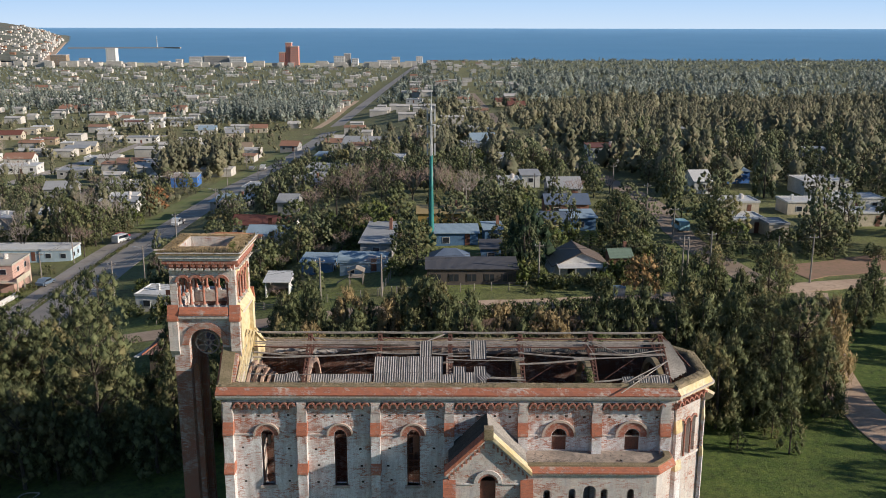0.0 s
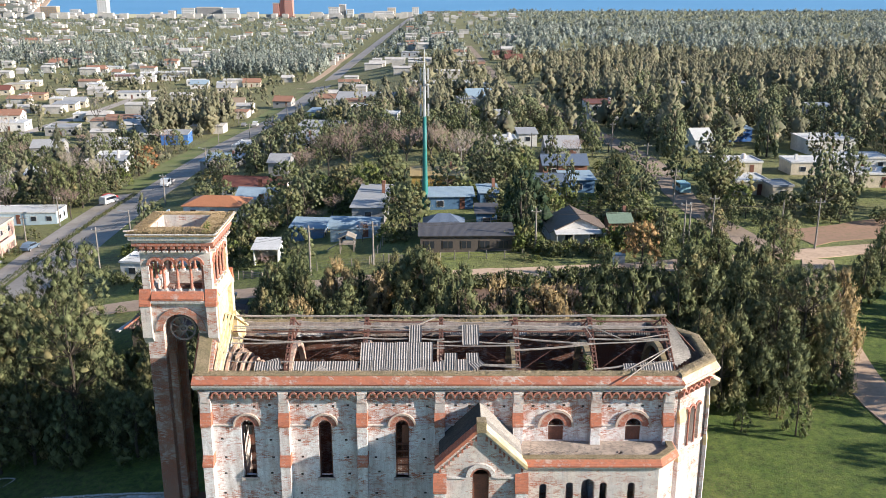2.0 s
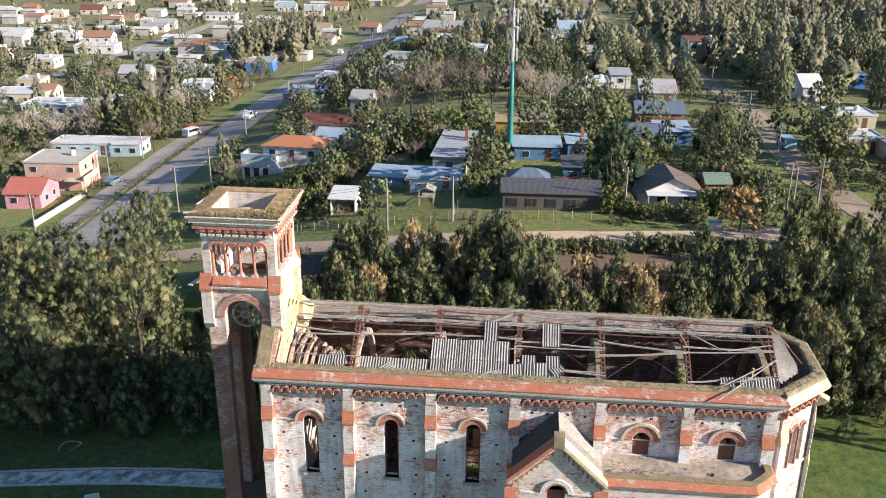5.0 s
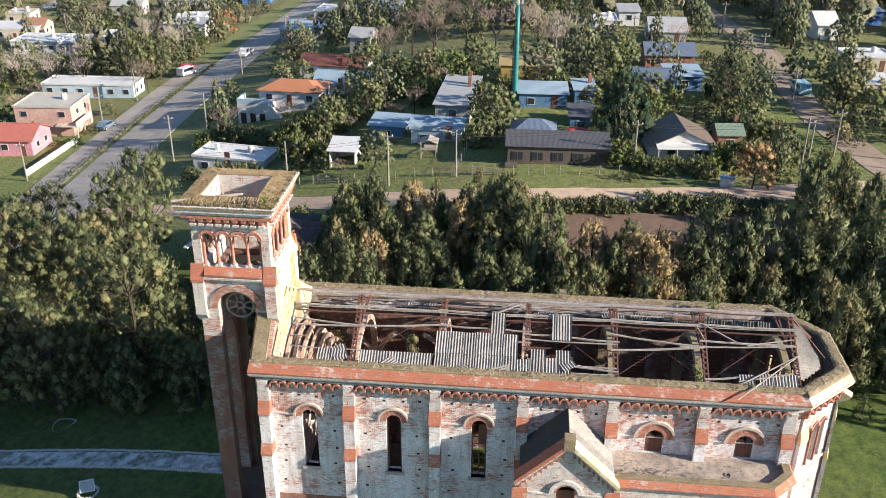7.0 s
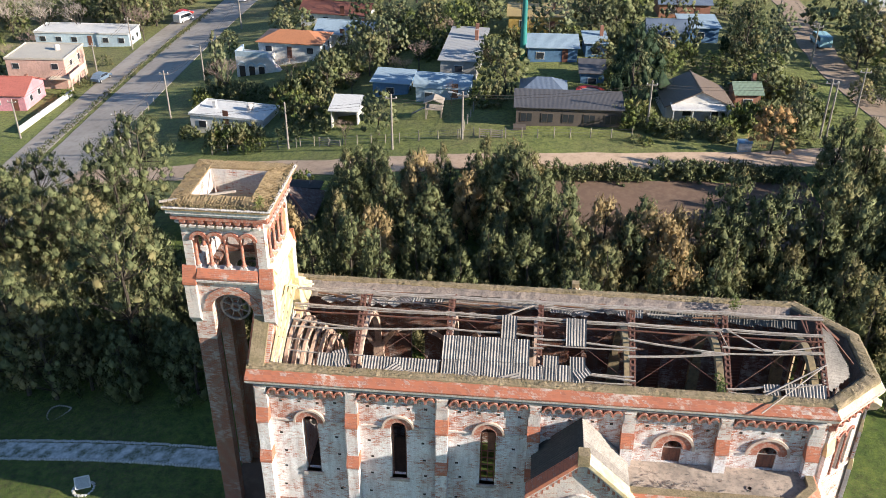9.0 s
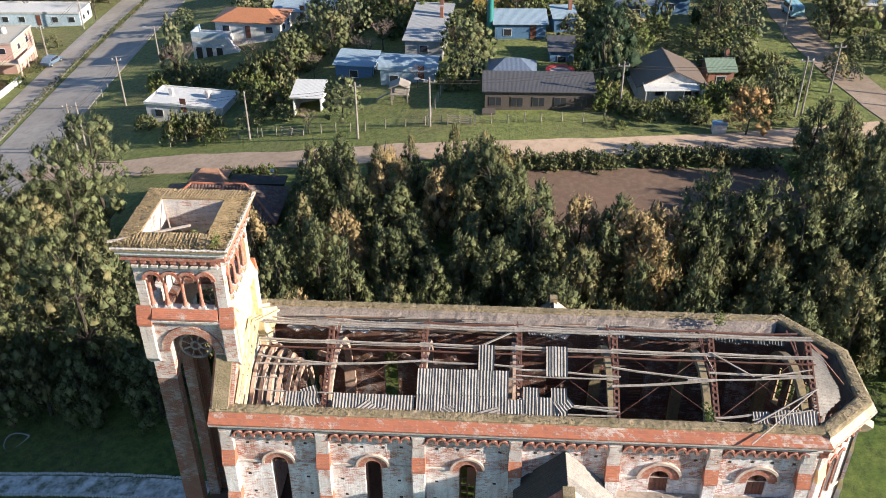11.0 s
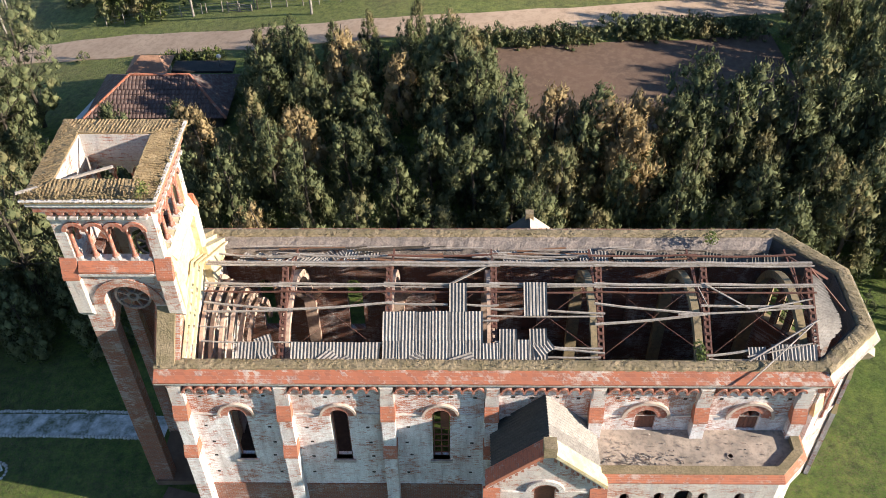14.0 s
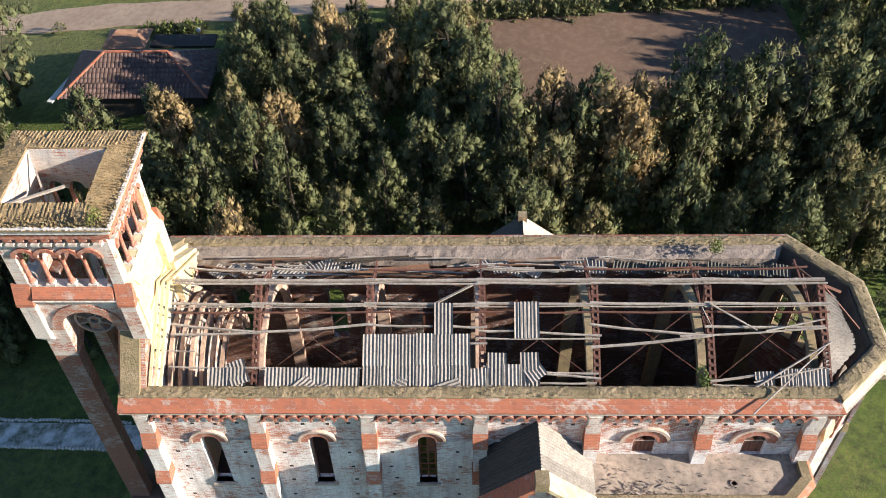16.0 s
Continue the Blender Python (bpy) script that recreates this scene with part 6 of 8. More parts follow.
def wavy(name, c, rough=0.6, metal=0.0, pitch=0.16):
    """Ribbed sheet roofing: ribs run along local y, with rust and lime runs."""
    m, t, s = nodes_of(name)
    p = t.nodes.new("ShaderNodeTexCoord").outputs["Object"]
    n1, n2 = noise_of(t, p, 0.5, 6), noise_of(t, p, 4.0, 6, 0.7)
    wv = add(t, "ShaderNodeTexWave", Scale=0.05 / pitch * 6.28, Distortion=0.3)
    t.links.new(p, wv.inputs["Vector"])
    col = blend(t, n1, c, tuple(v * 0.7 for v in c))
    col = blend(t, steps(t, n2, (0.5, (0, 0, 0)), (0.75, (1, 1, 1))), col, tuple(v * 0.55 for v in c))
    t.links.new(col, s.inputs["Base Color"])
    s.inputs["Roughness"].default_value, s.inputs["Metallic"].default_value = rough, metal
    bumped(t, s, wv.outputs["Fac"], 0.3, 0.03)
    return m


W = {k: plain(k + " render", c) for k, c in dict(white=(0.72, 0.70, 0.67), cream=(0.62, 0.54, 0.42), grey=(0.36, 0.35, 0.34), pink=(0.62, 0.40, 0.33), yellow=(0.50, 0.33, 0.09), blue=(0.10, 0.20, 0.34), bluewall=(0.06, 0.18, 0.50), lightblue=(0.50, 0.62, 0.70), green=(0.30, 0.42, 0.25), brick=(0.32, 0.15, 0.10), tan=(0.42, 0.32, 0.22), hotpink=(0.66, 0.30, 0.34)).items()}
R = {k: wavy(k + " roof", c) for k, c in dict(white=(0.70, 0.69, 0.67), sheet=(0.42, 0.42, 0.42), bluesheet=(0.34, 0.44, 0.52), bluegrey=(0.14, 0.18, 0.25), greensheet=(0.20, 0.27, 0.20), terracotta=(0.38, 0.20, 0.13), redbrown=(0.22, 0.085, 0.06), yellow=(0.45, 0.33, 0.14), cream=(0.55, 0.5, 0.42), tan=(0.36, 0.27, 0.19), dark=(0.105, 0.10, 0.105), brown=(0.17, 0.125, 0.095), orange=(0.50, 0.21, 0.10), red=(0.50, 0.16, 0.12)).items()}
W["bluesheet"] = R["bluesheet"]
m, t, s = nodes_of("window glass")
s.inputs["Base Color"].default_value, s.inputs["Roughness"].default_value = (0.03, 0.035, 0.045, 1), 0.12
GLASS = m
M["frame"] = plain("painted frame", (0.65, 0.64, 0.62), 0.6)
M["plank"] = surface("weathered grey-brown planks", (0.12, 0.095, 0.08), (0.085, 0.07, 0.06), (0.07, 0.06, 0.055), 0.5, 5.0)
WORDS = dict(flat="flat-roofed", mono="lean-to roofed", gable="gable-roofed", vault="barrel-roofed", hip="hip-roofed")
COLOURS = dict(bluewall="bright blue", bluesheet="pale blue sheet", hotpink="bright pink", lightblue="light blue", greensheet="green sheet", bluegrey="blue-grey", redbrown="red-brown", sheet="grey sheet")


def roof_on(kind, w, d, h, r, over=0.35):
    """The roof of a house of that size, round its own middle front."""
    b = Build()
    x0, x1, y0, y1 = -w / 2 - over, w / 2 + over, -over, d + over
    if kind == "flat":
        b.box(x0 + 0.2, y0 + 0.2, h, x1 - 0.2, y1 - 0.2, h + 0.16)
        for a in ((x0 + 0.2, y0 + 0.2, x1 - 0.2, y0 + 0.38), (x0 + 0.2, y1 - 0.38, x1 - 0.2, y1 - 0.2), (x0 + 0.2, y0 + 0.38, x0 + 0.38, y1 - 0.38), (x1 - 0.38, y0 + 0.38, x1 - 0.2, y1 - 0.38)):
            b.box(a[0], a[1], h + 0.16, a[2], a[3], h + 0.34)
    elif kind == "mono":
        b.prism([(x0, y0, h), (x0, y1, h + 0.5), (x0, y1, h + 0.6), (x0, y0, h + 0.1)], (x1 - x0, 0, 0))
    elif kind == "vault":
        k = 10
        for i in range(k):
            a0, a1 = math.pi * i / k, math.pi * (i + 1) / k
            q = [(x0, d / 2 - math.cos(a) * (d / 2 + 0.1), h + math.sin(a) * rr) for a, rr in ((a0, 1.3), (a0, 1.38), (a1, 1.38), (a1, 1.3))]
            b.prism(q, (x1 - x0, 0, 0))
    elif kind == "gable":
        up = min(d, 9) * 0.24
        for s in (0, 1):
            ye, yr = (y0, d / 2) if s == 0 else (y1, d / 2)
            b.prism([(x0, ye, h - 0.1), (x0, yr, h + up), (x0, yr, h + up + 0.12), (x0, ye, h + 0.02)], (x1 - x0, 0, 0))
        b.tube((x0, d / 2, h + up + 0.1), (x1, d / 2, h + up + 0.1), 0.12, 0.12, 6)
    else:
        up, k = r or min(d, w) * 0.3, min(d, w) * 0.5
        p = [(x0, y0, h), (x1, y0, h), (x1, y1, h), (x0, y1, h), (x0 + k, d / 2, h + up), (x1 - k, d / 2, h + up)] if w > d else [(x0, y0, h), (x1, y0, h), (x1, y1, h), (x0, y1, h), (0, y0 + k, h + up), (0, y1 - k, h + up)]
        fs = [(0, 1, 5, 4), (1, 2, 5), (2, 3, 4, 5), (3, 0, 4)] if w > d else [(0, 1, 4), (1, 2, 5, 4), (2, 3, 5), (3, 0, 4, 5)]
        b.faces(p, fs + [(3, 2, 1, 0)])
        b.faces([(x, y, z - 0.12) for x, y, z in p[:4]] + p[:4], [(0, 1, 5, 4), (1, 2, 6, 5), (2, 3, 7, 6), (3, 0, 4, 7)])
    return b


def house(x, y, w, d, h, kind, wall, roof, turn=0.0, label="", windows=None, base=None, rise=0.0):
    """A house with its front wall's middle at x, y, running back along +y."""
    z = base if base is not None else min(gz(x - w / 2, y), gz(x + w / 2, y), gz(x, y + d))
    hi = max(gz(x - w / 2, y), gz(x + w / 2, y), gz(x, y + d)) - z
    label = label or "%s %s house with a %s roof" % (WORDS[kind], COLOURS.get(wall, wall), COLOURS.get(roof, roof))
    ob = thing("house", (x, y, z), label, "house", turn=turn)
    BASE[ob.name] = Vector()
    TAKEN.append((x, y + d / 2, max(w, d) * 0.62 + 1.2))
    h = h + min(hi, 0.5)
    b = Build().box(-w / 2, 0, -0.6, w / 2, d, h)
    if kind == "gable":
        b.prism([(-w / 2, 0, h), (-w / 2, d, h), (-w / 2, d / 2, h + min(d, 9) * 0.24)], (w, 0, 0))
    if kind == "mono":
        b.prism([(-w / 2, 0, h), (-w / 2, d, h + 0.45), (-w / 2, d, h)], (w, 0, 0))
    part("wall", b, W[wall], ob)
    rf = part("roof", roof_on(kind, w, d, h, rise), R[roof], ob)
    n = max(1, int(w / 3.2)) if windows is None else windows
    for i in range(n):
        c = -w / 2 + w * (i + 0.5) / n
        if i == n // 2 and n > 1:
            part("door", Build().box(c - 0.42, -0.05, hi, c + 0.42, 0.02, hi + 2.0), M["door"], ob, "brown door")
        else:
            wd = part("window", Build().box(c - 0.62, -0.06, h - 1.75, c + 0.62, 0.02, h - 0.65), M["frame"], ob)
            part("pane", Build().box(c - 0.54, -0.075, h - 1.68, c + 0.54, -0.04, h - 0.72), GLASS, wd)
    for yy in (d * 0.3, d * 0.7):
        wd = part("window", Build().box(w / 2 - 0.02, yy - 0.5, h - 1.75, w / 2 + 0.06, yy + 0.5, h - 0.7), M["frame"], ob)
        part("pane", Build().box(w / 2 + 0.04, yy - 0.42, h - 1.68, w / 2 + 0.075, yy + 0.42, h - 0.78), GLASS, wd)
    if kind == "flat":
        if rng.random() < 0.5:
            part("water_tank", Build().lathe((w * 0.2, d * 0.6, h + 0.16), [(0.5, 0), (0.5, 0.8), (0.3, 1.0)], 10), M["stone"], rf, "pale water tank")
        if rng.random() < 0.6:
            part("chimney", Build().box(-w * 0.3, d * 0.5, h, -w * 0.3 + 0.5, d * 0.5 + 0.5, h + 1.2), W["white"], rf)
    elif kind != "vault" and rng.random() < 0.35:
        part("chimney", Build().box(w * 0.25, d * 0.6, h, w * 0.25 + 0.5, d * 0.6 + 0.5, h + 1.9), W["brick"], rf)
    return ob


rng = random.Random(21)
house(30.7, 143.0, 4.7, 7, 3.2, "flat", "white", "white", 2)
house(36.7, 156.2, 4.4, 6, 3, "mono", "white", "sheet", 2)
house(42.7, 137.8, 7.2, 8, 2.4, "gable", "grey", "sheet", 2)
house(75.6, 119.0, 8.2, 6.1, 2.4, "flat", "cream", "white", 4)
house(71.2, 100.5, 6.8, 6.1, 2.4, "flat", "cream", "white", 4)
house(17.9, 90.5, 7.3, 4.8, 2.1, "mono", "blue", "bluesheet", 2)
house(24.4, 93.3, 3.1, 4.1, 2.1, "mono", "blue", "bluesheet", 5)
house(15.5, 105.0, 9.4, 5.4, 2.7, "mono", "yellow", "yellow", 1)
house(35.5, 99.6, 5.8, 5.4, 2.2, "gable", "blue", "bluegrey", -0)
house(41.0, 102.2, 5.6, 5.4, 2.4, "mono", "blue", "bluesheet", 4)
house(40.4, 116.7, 8.6, 6.1, 2.4, "gable", "brick", "bluegrey", 2)
house(-4.9, 80.2, 5.1, 4.2, 1.9, "mono", "blue", "bluesheet", -6)
house(2.9, 76.1, 7.3, 4.0, 1.7, "vault", "bluesheet", "bluesheet", -5)
house(4.5, 83.5, 5.2, 14, 2.8, "mono", "grey", "sheet", -3)
house(4.7, 93.5, 3.8, 6.1, 2.2, "mono", "white", "sheet", -5)
house(-17.9, 110.2, 10.0, 6.1, 2.4, "gable", "white", "bluesheet", -6)
house(-23.3, 128.4, 13.6, 6.1, 2.4, "gable", "white", "redbrown", -6)
house(-21.4, 147.8, 4.5, 6, 3, "gable", "grey", "sheet", -6)
house(-75.8, 130.1, 19.5, 6.1, 2.4, "flat", "lightblue", "white", 2)
house(-107.6, 168.5, 12.5, 9, 3, "flat", "white", "white", 2)
house(-96.9, 168.6, 10.6, 9, 3, "flat", "grey", "white", 2)
house(-91.2, 176.8, 8.9, 8, 3, "flat", "white", "white", 5)
house(-123.5, 183.9, 15.1, 9, 3, "flat", "cream", "white", 6)
house(-132.2, 204.8, 6.9, 8, 3.4, "flat", "pink", "terracotta", 6)
house(-79.4, 195.6, 11.6, 9, 3, "flat", "white", "sheet", 1)
house(-118.4, 188.1, 5.5, 7, 3, "gable", "cream", "terracotta", 6)
house(-108.6, 225.6, 9.3, 8, 3, "gable", "grey", "sheet", 6)
house(-42.4, 176.0, 9.3, 9, 3, "mono", "grey", "bluesheet", -6)
house(-39.0, 200.6, 10.2, 9, 3, "flat", "white", "white", -6)
house(-24.2, 191.9, 9.8, 9, 3, "mono", "white", "sheet", -6)
house(-13.5, 295.1, 22.9, 14, 4.2, "gable", "white", "sheet", -6)
house(-21.6, 221.3, 13.9, 10, 3.2, "mono", "bluesheet", "sheet", -6)
house(-11.0, 246.9, 6.4, 8, 4, "flat", "cream", "white", -6)
house(-29.4, 276.1, 7.3, 8, 3, "mono", "white", "bluesheet", -6)
house(-21.0, 200.7, 8.0, 7, 2.8, "flat", "white", "sheet", -6)
house(0.4, 211.1, 5.0, 8, 3, "flat", "white", "white", -6)
house(-59.3, 372.1, 8.6, 8, 3, "gable", "grey", "terracotta", -6)
house(-83.4, 373.7, 11.5, 8, 3, "gable", "cream", "redbrown", 6)
house(64.4, 207.9, 10.3, 10, 5, "flat", "white", "redbrown", 3)
house(-75.8, 252.3, 9.0, 10, 3.4, "flat", "bluewall", "sheet", 6)
house(-93.2, 235.4, 13.9, 9, 3, "flat", "white", "sheet", 2)
house(-81.5, 205.1, 8.6, 9, 3, "flat", "cream", "white", 6)
house(-130.8, 202.6, 7.0, 7, 3.6, "flat", "cream", "cream", 6)
house(-152.7, 290.6, 15.6, 9, 3, "flat", "white", "white", 6)
house(-166.1, 321.1, 11.7, 8, 3, "gable", "white", "terracotta", 6)
house(-153.5, 250.1, 10.4, 9, 3, "flat", "cream", "white", 6)
house(-125.3, 277.0, 10.8, 9, 3, "flat", "grey", "sheet", 6)
house(-161.7, 382.8, 10.3, 7, 3, "gable", "cream", "sheet", 6)
house(-174.6, 392.4, 6.1, 7, 3.4, "flat", "cream", "white", 6)
house(-198.2, 406.9, 6.3, 7, 3, "flat", "white", "white", 6)
house(-230.1, 449.1, 12.2, 8, 3, "gable", "cream", "redbrown", 6)
house(-236.6, 503.2, 11.5, 8, 3, "flat", "cream", "white", 6)
house(-268.8, 453.5, 8.0, 7, 3, "gable", "brick", "terracotta", 6)
house(-360.9, 596.5, 18.8, 9, 4, "flat", "white", "white", 6)
house(-189.6, 483.9, 9.0, 8, 3, "flat", "white", "white", 6)
house(-196.6, 555.0, 12.1, 8, 3, "flat", "cream", "white", 6)
house(-173.7, 533.4, 9.6, 7, 3.4, "flat", "white", "white", 6)
house(-162.0, 543.5, 10.9, 7, 3, "flat", "white", "sheet", 6)
house(-225.5, 615.4, 14.7, 8, 3, "flat", "white", "white", 6)
house(-281.6, 660.2, 16.9, 8, 3, "gable", "cream", "terracotta", 6)
house(-128.2, 486.6, 10.5, 8, 3, "gable", "white", "bluesheet", 6)
house(-115.6, 496.0, 8.8, 8, 3, "flat", "white", "white", 6)
house(-99.5, 498.6, 10.6, 8, 3, "gable", "cream", "terracotta", 6)
house(-241.2, 431.1, 8.6, 7, 3, "flat", "cream", "white", 6)
house(-136.1, 325.0, 6.4, 7, 3, "flat", "white", "white", 6)
house(-185.5, 330.4, 10.8, 8, 3, "flat", "white", "white", 6)
house(-214.5, 335.1, 16.9, 9, 3, "flat", "white", "white", 6)
house(2.0, 294.3, 5.4, 8, 3, "flat", "white", "bluesheet", -6)
house(-7.3, 609.9, 11.6, 10, 4, "flat", "white", "sheet", -6)
house(113.1, 319.3, 8.4, 9, 3, "mono", "white", "sheet", 6)
house(56.8, 551.0, 13.2, 9, 3, "gable", "cream", "redbrown", 6)
house(25.2, 303.6, 8.9, 8, 3, "gable", "grey", "sheet", 6)
house(29.5, 257.4, 8.7, 9, 3, "gable", "white", "bluesheet", 6)
house(127.6, 205.8, 6.8, 9, 4, "mono", "white", "white", -0)
house(89.8, 164.4, 5.8, 9, 3, "mono", "bluewall", "bluesheet", 5)
house(114.6, 235.1, 8.7, 9, 3, "mono", "white", "white", 6)
house(103.8, 144.1, 11.0, 9, 3, "flat", "white", "white", 3)
house(90.0, 118.8, 9.6, 6.1, 2.4, "flat", "cream", "white", 2)
house(101.6, 123.7, 11.0, 6.1, 2.4, "flat", "white", "white", 2)
house(95.7, 106.7, 9.1, 6.1, 2.4, "flat", "cream", "white", 2)
house(75.5, 96.5, 3.6, 4.8, 2.4, "flat", "cream", "sheet", 4)
house(75.7, 145.9, 4.2, 8, 3, "gable", "white", "white", 6)
house(81.2, 361.1, 7.9, 9, 3, "gable", "cream", "terracotta", 6)
house(159.8, 830.0, 11.3, 10, 3, "flat", "white", "white", 6)
house(61.4, 515.4, 10.8, 9, 3, "gable", "brick", "redbrown", 6)
house(132.7, 981.6, 13.1, 10, 3, "flat", "white", "white", 6)
house(24.9, 242.9, 5.7, 9, 3, "flat", "white", "sheet", 6)
house(34.0, 195.4, 6.4, 9, 3, "mono", "white", "sheet", 6)
house(-328.0, 779.8, 25.6, 9, 3, "flat", "grey", "white", 6)
house(-445.2, 979.1, 21.3, 9, 3, "gable", "cream", "terracotta", 6)
house(-236.3, 482.8, 12.0, 9, 3, "flat", "cream", "cream", 6)
house(-198.1, 419.8, 11.5, 8, 3, "flat", "tan", "terracotta", 6)
house(-161.3, 369.3, 10.2, 9, 3, "mono", "cream", "sheet", 6)
house(-231.4, 598.2, 13.2, 9, 3, "gable", "pink", "terracotta", 6)
house(-192.5, 540.9, 13.9, 9, 3, "flat", "white", "redbrown", 6)
house(-176.6, 541.1, 7.9, 8, 5, "flat", "white", "white", 6)
house(-168.4, 564.8, 20.4, 9, 3.4, "flat", "grey", "white", 6)
house(-149.7, 430.6, 16.2, 9, 3, "flat", "white", "sheet", 6)
house(-81.9, 371.4, 9.7, 9, 3, "gable", "cream", "tan", 6)
house(-106.5, 462.8, 10.8, 8, 3, "gable", "cream", "sheet", 6)
house(-136.4, 509.4, 11.1, 8, 3, "flat", "white", "white", 6)
house(-258.8, 878.8, 18.4, 9, 3, "flat", "white", "white", 6)
house(-229.9, 825.9, 11.5, 8, 3, "flat", "white", "white", 6)
house(-460.6, 1238.8, 21.6, 10, 3, "flat", "white", "white", 6)
house(-314.6, 1361.3, 18.3, 10, 3, "flat", "white", "white", 6)

# houses with a shape of their own
barn = house(19.8, 65.8, 13.0, 4.6, 2.3, "mono", "grey", "dark", 1, "long dark-roofed plank house beside the gravel road", 0)
for c in barn.children:
    if c.name.startswith("wall"):
        c.data.materials[0] = M["plank"]
for i in range(5):
    c = -5.2 + 2.6 * i
    wd = part("window", Build().box(c - 0.75, -0.06, 0.65, c + 0.75, 0.02, 1.85), M["plank"], barn, "plank-framed window")
    for s in (-0.36, 0.36):
        part("pane", Build().box(c + s - 0.3, -0.075, 0.73, c + s + 0.3, -0.05, 1.77), GLASS, wd)
part("ramp", Build().box(-6.8, -1.4, -0.4, -5.2, -0.1, 0.35), M["plank"], barn, "plank porch steps")
house(23.4, 81.5, 3.2, 4.2, 1.5, "mono", "blue", "dark", 0, "dark lean-to shed with a sloping roof", 1)
house(16.6, 71.2, 5.6, 4.5, 2.3, "hip", "blue", "bluegrey", 0, "blue house with a blue-grey hipped roof")
green = house(40.0, 72.9, 7.0, 8.2, 1.95, "gable", "white", "brown", 94, "white cottage with a mossy brown gable roof and a porch", 1)
part("porch_roof", Build().prism([(-5.2, 0.6, 2.05), (-3.4, 0.6, 2.35), (-3.4, 0.6, 2.45), (-5.2, 0.6, 2.15)], (0, 7.2, 0)), R["white"], green, "pale sheet porch roof")
for y in (0.8, 3.0, 5.2, 7.6):
    part("porch_post", Build().box(-5.15, y - 0.06, -0.4, -5.03, y + 0.06, 2.1), M["frame"], green)
for y in (2.2, 5.6):
    wd = part("window", Build().box(-3.56, y - 0.6, 0.7, -3.48, y + 0.6, 1.8), M["frame"], green)
    part("pane", Build().box(-3.58, y - 0.52, 0.78, -3.55, y + 0.52, 1.72), GLASS, wd)
house(43.2, 74.4, 3.2, 3.6, 1.9, "gable", "brick", "greensheet", 4, "small brick annexe with a green sheet roof")
shed = thing("shed", (-9.6, 70.2, gz(-9.6, 70.2)), "open white car shed with a sloping sheet roof", "shed")
part("wall", Build().box(-11.4, 70.4, gz(-9.6, 70.2) - .6, -11.25, 74.4, gz(-9.6, 70.2) + 2.3).box(-7.9, 70.4, gz(-9.6, 70.2) - .6, -7.75, 74.4, gz(-9.6, 70.2) + 2.3).box(-11.4, 74.4, gz(-9.6, 70.2) - .6, -7.75, 74.55, gz(-9.6, 70.2) + 2.6), W["white"], shed)
part("roof", Build().prism([(-11.7, 70.0, gz(-9.6, 70.2) + 2.25), (-11.7, 74.9, gz(-9.6, 70.2) + 2.75), (-11.7, 74.9, gz(-9.6, 70.2) + 2.85), (-11.7, 70.0, gz(-9.6, 70.2) + 2.35)], (4.2, 0, 0)), R["white"], shed)
TAKEN.append((-9.6, 72, 4.5))
long_house = house(-27.6, 75.0, 11.2, 5.6, 2.4, "flat", "white", "white", -8, "long white cottage with a bright flat roof and a chimney", 3, base=-6.9)
TAKEN.append((-27, 78, 8))
# two-storey villa with an orange roof
villa = house(-25.6, 103.5, 10.8, 6.6, 4.0, "hip", "white", "orange", -4, "two-storey white villa with an orange tiled hip roof", 3, base=-6.6, rise=1.25)
part("terrace", Build().box(-8.2, -3.6, -1.0, -2.6, 0.0, 2.9), W["white"], villa, "white terrace block with arches")
part("terrace_wall", Build().box(-8.2, -3.6, 2.9, -7.95, 0, 3.8).box(-7.95, -3.6, 2.9, -2.6, -3.35, 3.8), W["lightblue"], villa)
part("stair", Build().prism([(-2.6, -3.6, 2.9), (-2.6, -3.6, -0.8), (0.8, -3.6, -0.8)], (0, 1.1, 0)), W["white"], villa, "outer stair")
for i in range(3):
    part("arch", Build().arch((-7.2 + i * 1.7, -3.6, 1.2), (1, 0, 0), (0, -1, 0), 0.55, 0.8, 0.1, 0, 180, 10), W["lightblue"], villa)
    # flat dark panel in place of the shade under the arch
    part("arch_recess", Build().box(-7.7 + i * 1.7, -3.62, -0.6, -6.7 + i * 1.7, -3.58, 1.3), M["dark"], villa)
pink = house(-71.8, 104.5, 10.5, 8.5, 5.2, "flat", "pink", "cream", 3, "two-storey salmon-pink house with a flat roof and a balcony", 3)
part("balcony", Build().box(2.6, -1.5, 2.5, 6.6, 5.0, 2.7).box(6.45, -1.5, 2.7, 6.6, 5.0, 3.5), W["cream"], pink, "cream balcony")
for y in (-1.3, 1.8, 4.8):
    part("post", Build().box(6.4, y - .1, -0.6, 6.6, y + .1, 2.5), W["cream"], pink)
house(-72.0, 93.8, 6.4, 7.5, 2.7, "gable", "hotpink", "red", 3, "bright pink cottage with a red sheet roof", 2)
part("garden_wall", Build().beam((-64.8, 84, gz(-64.8, 84) + 0.4), (-64.2, 101, gz(-64.2, 101) + 0.4), 0.2, 1.3), W["white"], tagged(thing("garden_wall", (-64.5, 92, gz(-64.5, 92)), "low white rendered garden wall", "wall"), kind=""))

# tiled house behind the tower, its tiles in courses
tz = gz(-13.5, 42)
tiled = thing("tiled_house", (-13.5, 45, tz), "low house with an old hipped red tile roof", "house")
TAKEN.append((-13.5, 44, 8))
part("wall", Build().box(-19.6, 40.9, tz - 1.5, -7.6, 47.2, tz + 2.3), M["plank"], tiled, "shaded timber veranda wall")
